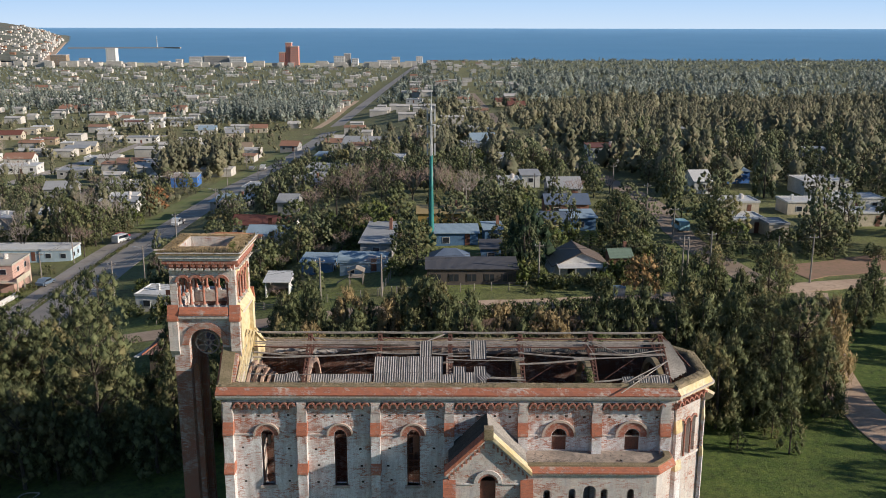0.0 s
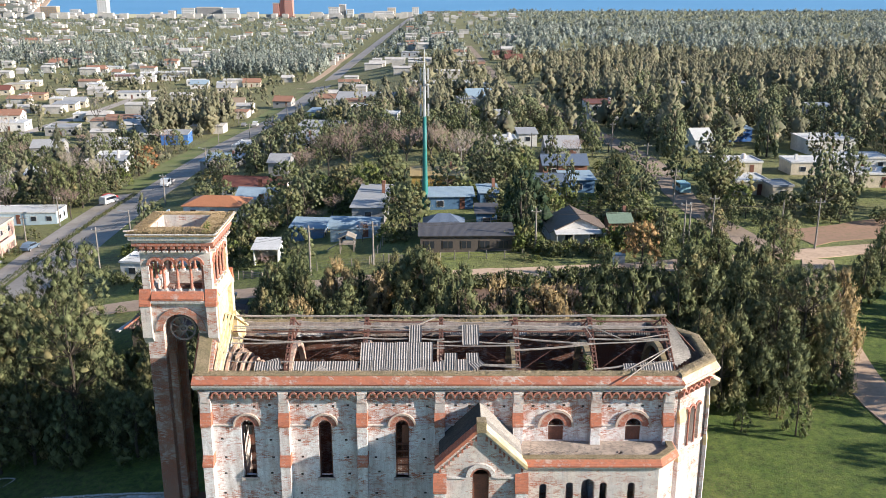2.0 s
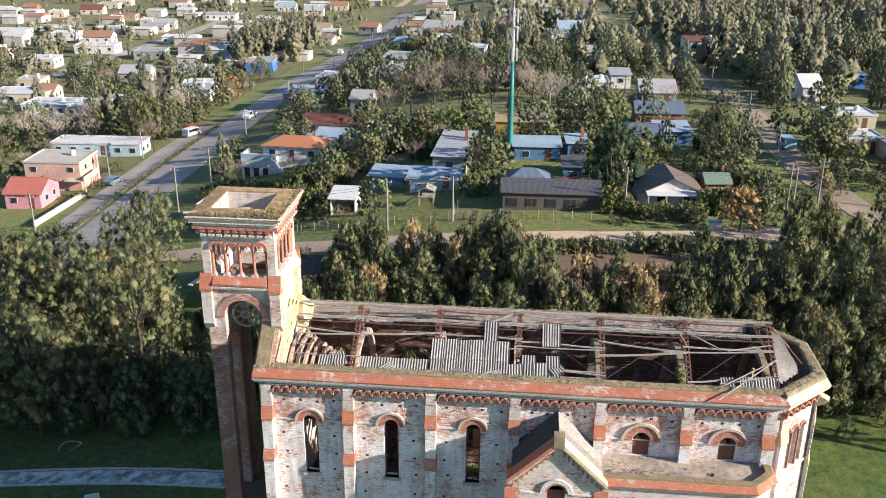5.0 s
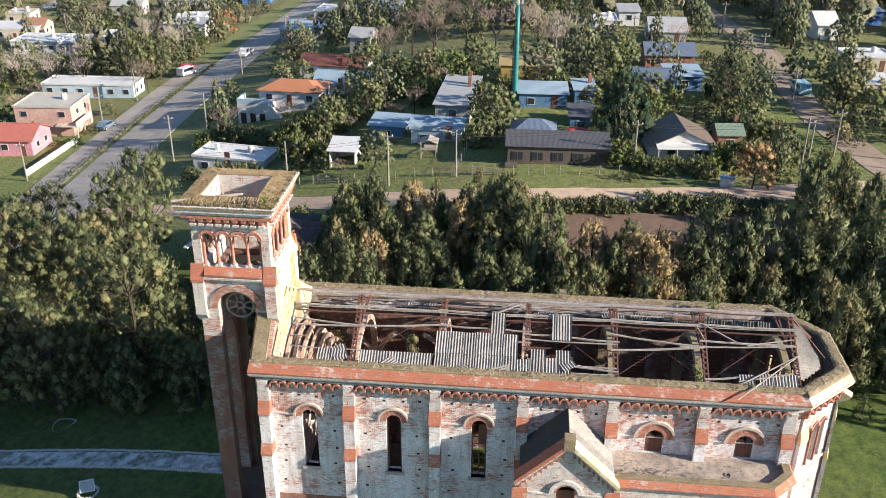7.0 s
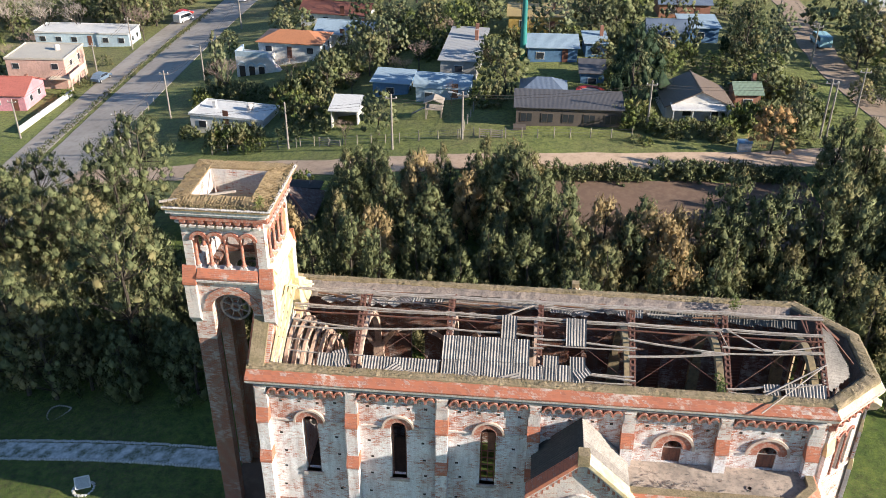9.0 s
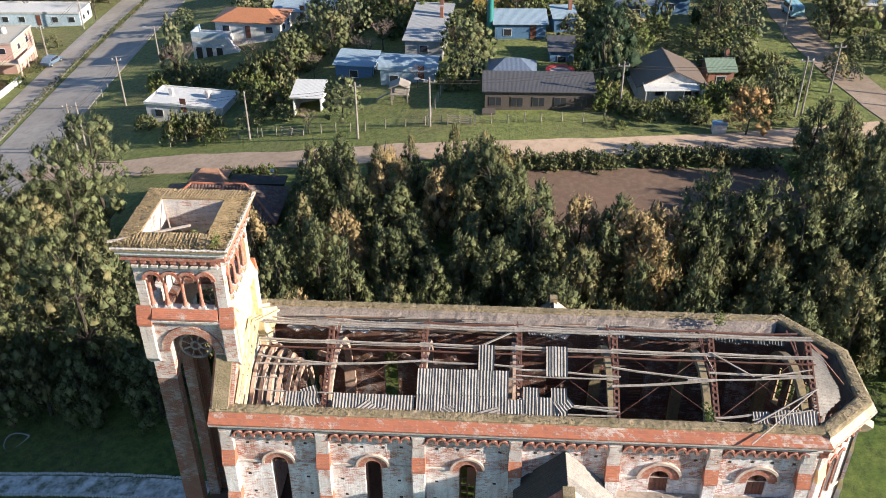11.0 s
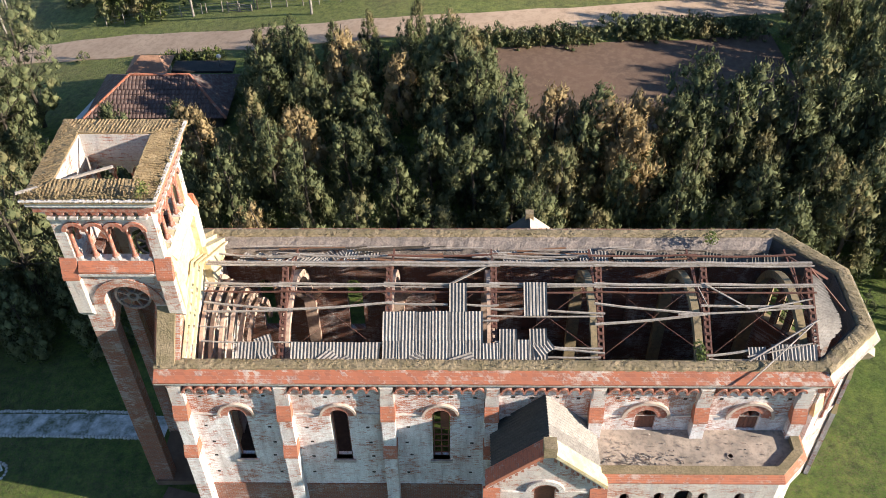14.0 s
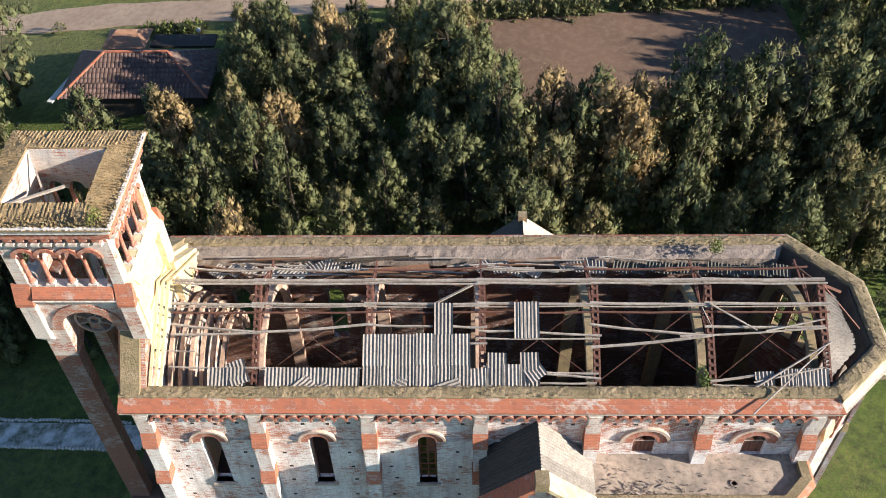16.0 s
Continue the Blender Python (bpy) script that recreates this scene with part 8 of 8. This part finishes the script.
TAKEN += [(56, 82, 6), (57.5, 93, 5), (52, 73, 4), (-85, 140, 8), (-80, 128, 6), (-2, 132, 13), (14, 128, 6), (-24, 96, 9), (-71, 89, 8), (-73, 98, 9), (-66, 99, 5), (-27, 69, 8), (20, 62, 7), (36, 63, 7), (2, 72, 8), (18, 86, 7), (-76, 124, 8), (-60, 128, 5)]
ROADS = [((-42, 84), (-45, 190), 6.0), ((-45, 190), (-44, 420), 5.0), ((-49.5, 60), (-54.5, 190), 6.5), ((-56.5, 190), (-56, 785), 8.0), ((-142, 150), (-144, 440), 4.0), ((-58, 40), (-62, 160), 4), ((-36, 62.5), (7, 55.3), 4.0), ((7, 55.3), (62, 63), 4.5), ((60.5, 70), (58.2, 95), 4), ((58.2, 95), (61, 125), 4), ((61, 125), (50, 250), 4), ((50, 250), (43, 420), 4), ((62, 63), (100, 72), 4)]


def clear(x, y, pad):
    for cx, cy, r in TAKEN:
        if (x - cx) ** 2 + (y - cy) ** 2 < (r + pad) ** 2:
            return False
    for (x0, y0), (x1, y1), w in ROADS:
        t = max(0, min(1, ((x - x0) * (x1 - x0) + (y - y0) * (y1 - y0)) / ((x1 - x0) ** 2 + (y1 - y0) ** 2)))
        if math.hypot(x - x0 - t * (x1 - x0), y - y0 - t * (y1 - y0)) < w + pad:
            return False
    return True


count = 0
for i in range(14000):
    y = 64 + 190 * rng.random() ** 0.8
    x = 15 + rng.uniform(-0.62, 0.62) * (y + 65)
    wood = x > 58 + 0.06 * (y - 60)
    if not clear(x, y, 1.6 if wood else 0.6) or (not wood and rng.random() < (0.12 if y < 100 else 0.02)):
        continue
    if y < 80 and -38 < x < 45 and rng.random() < 0.5:
        continue
    if wood and rng.random() < (0.55 if y < 118 else 0.3 if y < 150 else 0):
        continue
    if wood:
        k = rng.choice((("tall", 0), ("pine", 1), ("pine", 0), ("mid", 0), ("mid", 1), ("round", 0))) if y < 130 else rng.choice((("pine", 0), ("pine", 1), ("mid", 0), ("mid", 1)))
        s = rng.uniform(0.75, 1.25)
    else:
        k = rng.choice((("mid", 0), ("mid", 1), ("round", 1), ("round", 2), ("pine", 1), ("fresh", 0), ("bare", 0) if rng.random() < 0.5 else ("round", 0), ("bush", 0), ("bush", 1)))
        s = rng.uniform(0.55, 1.1)
    plant(k, x, y, s if k[0] != "tall" else s * 0.8)
    TAKEN.append((x, y, 1.9 * s if wood else 2.2 * s))
    count += 1
    if count >= 660:
        break

# fences, yard things beside the gravel road
M["post"] = surface("grey fence wood", (0.36, 0.31, 0.26), (0.26, 0.22, 0.18), None, 1.0, 8.0)
M["wire"] = surface("fence wire", (0.3, 0.3, 0.3), (0.22, 0.21, 0.2), None, 2.0, 20.0, 0.5, 0.6)


def wire_fence(points, label, gap=2.2, h=1.25):
    x0, y0 = points[0]
    ob = thing("wire_fence", (x0, y0, gz(x0, y0)), label, "fence", "fences beside the gravel road")
    tops = []
    for (ax, ay), (bx, by) in zip(points, points[1:]):
        k = max(1, round(math.hypot(bx - ax, by - ay) / gap))
        tops += [(ax + (bx - ax) * i / k, ay + (by - ay) * i / k) for i in range(k)]
    tops.append(points[-1])
    for x, y in tops:
        part("post", Build().tube((x, y, gz(x, y) - 0.2), (x + rb.uniform(-.05, .05), y, gz(x, y) + h * rb.uniform(0.9, 1.1)), 0.07, 0.055, 6), M["post"], ob)
    for z in (0.35, 0.7, 1.1):
        w = Build()
        for (ax, ay), (bx, by) in zip(tops, tops[1:]):
            w.tube((ax, ay, gz(ax, ay) + z), (bx, by, gz(bx, by) + z), 0.012, 0.012, 3)
        part("wire", w, M["wire"], ob)
    return ob


wire_fence([(-14.5, 65.3), (-6.6, 63.6), (-1.0, 62.6), (6.3, 62.4), (8.3, 62.3)], "post and wire fence along the gravel road")
wire_fence([(12.2, 61.9), (20, 62.2), (27.5, 62.9)], "weathered post and wire fence before the plank house")
wire_fence([(6.6, 62.6), (7.4, 69), (8.2, 77)], "post and wire fence between two gardens")
wire_fence([(-27, 66.5), (-20, 65.6), (-15, 65.2)], "post and wire fence before the white cottage")
wire_fence([(-43, 62), (-44.5, 75), (-45.5, 92)], "post and wire fence beside the main road", 3.0)
for gx, gy, gw, turn in ((9.0, 62.1, 2.8, -3), (-11.7, 64.4, 2.9, -14)):
    gate = thing("wooden_gate", (gx, gy, gz(gx, gy)), "low weathered wooden gate in the roadside fence", "gate", turn=turn)
    BASE[gate.name] = Vector()
    for z in (0.25, 0.55, 0.85, 1.1):
        part("board", Build().box(0, -0.02, z, gw, 0.02, z + 0.11), M["post"], gate)
    for x in (0.0, gw / 2, gw):
        part("post", Build().box(x - 0.06, -0.06, -0.2, x + 0.06, 0.06, 1.3), M["post"], gate)

bx = thing("meter_box", (40.3, 60.4, gz(40.3, 60.4)), "blue and white roadside cabin with a flat lid", "cabin")
BASE[bx.name] = Vector()
part("body", Build().box(-0.75, -0.5, -0.1, 0.75, 0.5, 1.15), surface("pale painted board", (0.60, 0.62, 0.62), (0.52, 0.54, 0.55), None, 1.0, 5.0), bx)
part("lid", Build().prism([(-0.82, -0.58, 1.15), (0.82, -0.58, 1.15), (0.82, -0.58, 1.32), (-0.82, -0.58, 1.25)], (0, 1.16, 0)), surface("blue painted lid", (0.22, 0.36, 0.50), (0.18, 0.30, 0.42), None, 1.0, 5.0), bx, "faded blue lid")
for i in range(4):
    part("slat", Build().box(-0.62 + i * 0.33, -0.53, 0.05, -0.35 + i * 0.33, -0.5, 1.05), M["frame"], bx)

tr = thing("trampoline", (22.9, 76.4, gz(22.9, 76.4)), "round red trampoline behind the plank house", "trampoline")
BASE[tr.name] = Vector()
part("mat", Build().lathe((0, 0, 0), [(1.35, 0.78), (1.4, 0.80), (0.02, 0.74)], 20), surface("grey woven mat", (0.36, 0.30, 0.28), (0.30, 0.25, 0.24), None, 1.0, 5.0), tr)
rim = Build()
for i in range(20):
    a0, a1 = i * math.pi / 10, (i + 1) * math.pi / 10
    rim.prism([(1.35 * math.cos(a0), 1.35 * math.sin(a0), 0.82), (1.9 * math.cos(a0), 1.9 * math.sin(a0), 0.86), (1.9 * math.cos(a1), 1.9 * math.sin(a1), 0.86), (1.35 * math.cos(a1), 1.35 * math.sin(a1), 0.82)], (0, 0, 0.08))
part("padding", rim, surface("red padding", (0.60, 0.05, 0.035), (0.48, 0.04, 0.03), None, 1.0, 4.0, 0.5), tr, "bright red padded rim")
for i in range(6):
    a = i * math.pi / 3
    part("leg", Build().tube((1.8 * math.cos(a), 1.8 * math.sin(a), -0.1), (1.8 * math.cos(a), 1.8 * math.sin(a), 0.86), 0.03, 0.03, 6), M["galv"], tr)

lamp = thing("garden_lamp", (-9.4, 49.6, gz(-9.4, 49.6)), "globe lamp on a slim post beside the tiled house", "lamp")
BASE[lamp.name] = Vector()
part("post", Build().tube((0, 0, -0.2), (0, 0, 2.5), 0.05, 0.04, 8), M["galv"], lamp)
part("globe", Build().lathe((0, 0, 2.45), [(0.06, 0), (0.19, 0.1), (0.24, 0.24), (0.19, 0.38), (0.05, 0.48)], 12), M["frame"], lamp, "white glass globe", True)

pen = thing("timber_frame", (2.5, 70.3, gz(2.5, 70.3)), "ramshackle timber play frame in the garden", "play frame")
BASE[pen.name] = Vector()
for x, y in ((-1, -0.8), (1, -0.8), (-1, 0.8), (1, 0.8)):
    part("post", Build().box(x - 0.07, y - 0.07, -0.2, x + 0.07, y + 0.07, 2.2), M["post"], pen)
part("platform", Build().box(-1.15, -0.95, 1.2, 1.15, 0.95, 1.3), M["post"], pen)
part("roof", Build().prism([(-1.3, -1.1, 2.2), (0, -1.1, 2.75), (1.3, -1.1, 2.2), (1.3, -1.1, 2.1), (0, -1.1, 2.62), (-1.3, -1.1, 2.1)], (0, 2.2, 0)), M["post"], pen)
part("slide", Build().beam((-1.1, 0, 1.25), (-3.0, 0.3, 0.1), 0.6, 0.08), M["pole"], pen)


def palm(x, y, h, label):
    ob = thing("palm", (x, y, gz(x, y)), label, "palm")
    BASE[ob.name] = Vector()
    part("trunk", Build().lathe((0, 0, -0.2), [(0.26, 0), (0.2, h * 0.5), (0.22, h), (0.1, h + 0.3)], 8), M["bark"], ob)
    for i in range(18):
        a, up = i * 2.4, 0.9 - 0.07 * i
        d, w = Vector((math.cos(a), math.sin(a), 0)), Vector((-math.sin(a), math.cos(a), 0))
        fr = Build()
        line = [Vector((0, 0, h + 0.2)) + d * (2.8 * s) + Vector((0, 0, 2.8 * (up * s - 1.0 * s * s))) for s in (0, .25, .5, .75, 1.0)]
        for k, (p, q) in enumerate(zip(line, line[1:])):
            for s in (-1, 1):
                for e in (0.15, 0.65):
                    m = p.lerp(q, e)
                    fr.faces([m, p.lerp(q, e + 0.3), m + w * s * 0.45 + d * 0.25 - Vector((0, 0, 0.16))], [(0, 1, 2)])
        part("frond", fr, M["leaf_bright"], ob)
    return ob


palm(40.6, 88.0, 2.6, "short palm with drooping fronds in a garden")
palm(46.5, 88.0, 2.4, "palm with drooping fronds beside the dirt street")
for i in range(9):          # spiky plants along the road's edge
    x, y = -16.2 + i * 0.7, 55.6 - i * 0.26
    ob = thing("agave", (x, y, gz(x, y)), "spiky dark green agave on the road's edge", "plant", "agaves beside the gravel road")
    BASE[ob.name] = Vector()
    lv = Build()
    for k in range(26):
        a, e = k * 2.4, radians(20 + 62 * ((k * 7) % 26) / 26)
        d, w = Vector((math.cos(a) * math.cos(e), math.sin(a) * math.cos(e), math.sin(e))), Vector((-math.sin(a), math.cos(a), 0)) * 0.09
        lv.faces([-w, w, d * rb.uniform(0.9, 1.5)], [(0, 1, 2)])
    part("leaves", lv, M["leaf"], ob)

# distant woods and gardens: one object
# lightened leaf colour stands for the haze over these woods
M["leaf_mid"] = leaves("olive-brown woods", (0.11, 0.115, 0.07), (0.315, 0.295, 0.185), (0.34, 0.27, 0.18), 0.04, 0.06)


def wood_tree(into, r, x, y, h, w, lumps, column):
    """One tree of the woods: lobes about its axis, each with the tree's middle, from which it is shaded."""
    base = gz(x, y)
    for k in range(lumps):
        f = (k + r.uniform(0.1, 0.9)) / lumps
        e = w * (1 - 0.75 * f ** 1.6 if column else math.sin(0.45 + 2.4 * f) ** 0.7)
        a, q = k * 2.4 + r.normal() * 0.4, math.sqrt(r.uniform(0.05, 0.8))
        into.append((x + e * q * math.cos(a), y + e * q * math.sin(a), base + h * (0.16 + 0.76 * f), max(0.35, e * r.uniform(0.46, 0.8)), x, y, base + h * 0.42))


def woods(name, bands, rows, material, seed):
    r = np.random.RandomState(seed)
    sets = []
    for lo, hi, count, lumps, per, size in bands:
        into = []
        for _ in range(count):
            y = math.sqrt(r.uniform(lo * lo, hi * hi))
            x = 15 + r.uniform(-0.72, 0.58) * (y + 70)
            clump = noise.noise(Vector((x * 0.009, y * 0.006, 0)))
            dense = (0.6 if y < 560 else 1.0) - (0.12 if x < -67 and y < 640 else 0.22 if x < 22 and y < 420 else 0.0)
            dense += 0.34 * min(1, max(0, (x - 0.05 * y - 30) / (0.12 * y))) + (1.0 if x > -67 else 0.6) * clump
            if r.uniform() > dense - (0.2 if x > 22 and y < 330 else 0.0) or -67 < x < -41 or abs(x - side_x(y)) < 6 or abs(x + 142) < 5 and y < 440 or (-44 < x < 0 and 415 < y < 655) or (y < 520 and not clear(x, y, 1.5)):
                continue
            stand = 0.5 + 0.5 * noise.noise(Vector((x * 0.016, y * 0.011, 5.0)))
            column = r.uniform() < 0.25 + 0.7 * (stand - 0.3)
            h = (r.uniform(9, 13) if column else r.uniform(4.5, 8.5)) * (0.6 + 0.9 * stand) * (1.12 if x > 40 + 0.05 * y else 0.78)
            h *= (0.5 if x > 0 else 0.62) if y > 1100 else 0.85 if y > 700 else 1.0
            h *= 0.75 if x < -67 and y < 620 else 1.0
            w = h * (r.uniform(0.17, 0.24) if column else r.uniform(0.34, 0.48)) * (1.5 if y > 1100 else 1.15 if y > 560 else 1.0)
            wood_tree(into, r, x, y, h, w, lumps, column)
        sets.append((into, per, size))
    for x0, x1, y0, y1, count, lumps, which in rows:      # tall eucalyptus rows
        for _ in range(count):
            x, y, h = r.uniform(x0, x1), r.uniform(y0, y1), r.uniform(11, 20)
            if clear(x, y, 1.0):
                wood_tree(sets[which][0], r, x, y, h, r.uniform(1.9, 2.9), lumps, True)
    co, tris, nrm, n = [], [], [], 0
    for lobes, per, size in sets:
        lobes = np.array(lobes)
        c, t, m = lobes_and_sprays(lobes, 1.35, per * len(lobes), size, r, 0, 0.64, 0.4, lobes[:, 4:7], 0.24, 1.7, 0.25, 1.3)
        co.append(c), tris.append(t + n), nrm.append(m)
        n += len(c)
    return soft_mesh(name, np.concatenate(co), np.concatenate(tris), np.concatenate(nrm), material)


NEAR_BANDS = ((150, 300, 1250, 15, 9, 0.33), (300, 560, 2500, 9, 7, 0.48))
NEAR_ROWS = ((-92, -69, 262, 325, 46, 22, 0), (-88, -69, 150, 172, 12, 30, 0), (66, 200, 165, 420, 150, 24, 0), (66, 78, 150, 260, 14, 28, 0))
FAR_BANDS = ((560, 1100, 4300, 5, 5, 0.9), (1100, 1865, 5200, 3, 4, 1.4))
FAR_ROWS = ((-150, -70, 560, 680, 190, 12, 0), (-420, -230, 640, 860, 190, 10, 0))
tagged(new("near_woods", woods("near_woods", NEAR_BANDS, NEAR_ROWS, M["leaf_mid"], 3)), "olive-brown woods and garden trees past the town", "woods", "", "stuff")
tagged(new("far_woods", woods("far_woods", FAR_BANDS, FAR_ROWS, M["leaf_hazed"], 4)), "distant woods stretching to the sea, haze put into their bluish colour", "woods", "", "stuff")

# ---- distant town front ----
FARGLASS = plain("shuttered windows", (0.30, 0.30, 0.31), 0.5)
FARWHITE = plain("sunlit white render", (0.82, 0.80, 0.77))


def block(x, y, w, d, h, wall, storeys, label, cols=5):
    """A far apartment block with its rows of windows."""
    x, y, w, h = 15.8 + (x - 15.8) * 0.827, 1850 + (y - 2250) * 0.4, w * 0.827, h * 0.86
    z = gz(x, y)
    ob = thing("apartment_block", (x, y, z), label, "building")
    part("wall", Build().box(x - w / 2, y, z - 4, x + w / 2, y + d, z + h), wall, ob)
    part("roof", Build().box(x - w / 2 - 0.4, y - 0.4, z + h, x + w / 2 + 0.4, y + d + 0.4, z + h + 1.2), M["stone"], ob)
    for r in range(storeys):
        for c in range(cols):
            cx = x - w / 2 + w * (c + 0.5) / cols
            zz = z + h * (r + 0.35) / storeys
            part("window", Build().box(cx - w / cols * 0.24, y - 0.15, zz, cx + w / cols * 0.24, y + 0.05, zz + h / storeys * 0.4), FARGLASS, ob)
    return ob


salmon = plain("salmon tower render", (0.62, 0.28, 0.22))
block(-392, 2240, 15, 18, 34, salmon, 8, "salmon-red stepped tower block near the shore", 3)
block(-376, 2250, 14, 18, 56, salmon, 12, "tall salmon-red tower block near the shore", 3)
block(-361, 2240, 20, 18, 48, salmon, 10, "salmon-red tower block near the shore", 4)
block(-830, 2300, 24, 18, 42, FARWHITE, 9, "white twin tower block near the harbour", 4)
block(-610, 2250, 32, 16, 22, FARWHITE, 5, "white seafront apartment block", 6)
block(-560, 2260, 60, 16, 24, W["grey"], 5, "long grey seafront hotel", 10)
block(-505, 2240, 36, 18, 22, FARWHITE, 5, "white seafront apartment block", 6)
block(-650, 2240, 16, 14, 16, FARWHITE, 4, "small white seafront block", 3)
block(-252, 2280, 26, 16, 24, FARWHITE, 6, "white stepped apartment block", 4)
block(-232, 2300, 16, 16, 30, W["grey"], 7, "pale grey tower under a crane", 3)
block(-212, 2280, 16, 16, 18, FARWHITE, 5, "plain white apartment block", 3)
block(-130, 2290, 50, 16, 14, FARWHITE, 4, "long white apartment block", 8)
block(-110, 2320, 20, 16, 22, W["cream"], 5, "plain cream apartment block", 4)
block(-50, 2300, 16, 14, 18, FARWHITE, 4, "plain white apartment block", 3)
block(-960, 2280, 40, 18, 26, W["tan"], 6, "tan apartment block on the bay", 6)
block(-900, 2300, 22, 18, 18, FARWHITE, 4, "white apartment block on the bay", 4)

# hill over the bay, its slope of houses, and the breakwater
def bay_land(x, y):
    """Height of the headland that closes the bay, rising from the shore."""
    shore = -826 - (y - 1880) * 0.36
    water = -45 + (y - 1880) * 0.02397
    up = 1 - math.exp(-max(0.0, shore - x) / 100)
    fall = min(1.0, max(0.0, (y - 1860) / 950)) ** 0.8 * min(1.0, max(0.0, 1 - (y - 2900) / 420))
    return water - 3 + 4.5 * min(1.0, max(0.0, (shore - x) / 20)) + 62 * up * fall * (1 + 0.12 * noise.noise(Vector((x * 0.006, y * 0.006, 7.0))))


hx = [-1900 + 24 * i for i in range(46)]
hy = [1884 + 34 * j for j in range(43)]
b = Build().faces([(x, y, bay_land(x, y)) for y in hy for x in hx], [(j * 46 + i, j * 46 + i + 1, (j + 1) * 46 + i + 1, (j + 1) * 46 + i) for j in range(42) for i in range(45)])
solid("hill", b, surface("scrubby hillside", (0.12, 0.14, 0.10), (0.19, 0.17, 0.13), (0.09, 0.10, 0.08), 0.01, 0.05, 0.95), "low scrub-covered hill over the bay", "hill", smooth=True)
solid("breakwater", Build().beam((-1000, 2430, -31), (-742, 2450, -30.5), 6, 4).beam((-742, 2450, -30), (-700, 2440, -30), 8, 5), M["pole"], "long grey harbour breakwater", "breakwater")
solid("beach", Build().beam((-838, 1900, -43.5), (-1150, 2760, -23), 22, 2), M["gravel"], "pale sandy beach along the bay", "beach")
fm = thing("flagpole", (-765, 2448, -28), "tall white mast at the end of the breakwater", "mast")
part("pole", Build().tube((-765, 2448, -29), (-765, 2448, 0), 1.3, 0.8, 8), M["frame"], fm)

# far small houses: one joined group past counting
cells = {"white": Build(), "terracotta": Build()}
r = random.Random(77)
for i in range(430):
    y = 240 + 1600 * r.random() ** 1.2
    x = 15 - r.uniform(-0.08, 0.70) * (y + 60)
    if -68 < x < -40 or abs(x + 142) < 10 or (y < 420 and not clear(x, y, 4)):
        continue
    w, d, h = r.uniform(6, 12), r.uniform(6, 10), r.uniform(2.6, 4.2)
    z = gz(x, y)
    cells["white"].box(x - w / 2, y, z - 1, x + w / 2, y + d, z + h)
    k = cells["terracotta"] if r.random() < 0.2 else cells["white"]
    k.prism([(x - w / 2 - .3, y - .3, z + h), (x - w / 2 - .3, y + d + .3, z + h), (x - w / 2 - .3, y + d / 2, z + h + r.uniform(0.3, 1.6))], (w + .6, 0, 0))
for i in range(230):
    y = r.uniform(1890, 2850)
    x = -826 - (y - 1880) * 0.36 - 12 - 150 * r.random() ** 1.6
    z, w = bay_land(x, y), r.uniform(5, 12)
    (cells["terracotta"] if r.random() < 0.15 else cells["white"]).box(x - w / 2, y, z - 4, x + w / 2, y + 8, z + r.uniform(2, 6))
for i in range(90):
    x, y = r.uniform(-1030, -10), r.uniform(1790, 1868)
    w = r.uniform(7, 24)
    cells["white"].box(x, y, gz(x, y) - 2, x + w, y + 10, gz(x, y) + r.uniform(6, 13))
for k, c in (("white", (0.62, 0.58, 0.53)), ("terracotta", (0.36, 0.20, 0.13))):
    tagged(new("far_houses", mesh_of("far_houses", cells[k], plain("far " + k, c))), "scattered %s houses of the distant town" % ("pale" if k == "white" else "red-roofed"), "houses", "", "stuff")

for src in KIND.values():
    for o in (*src.children_recursive, src):
        bpy.data.objects.remove(o)
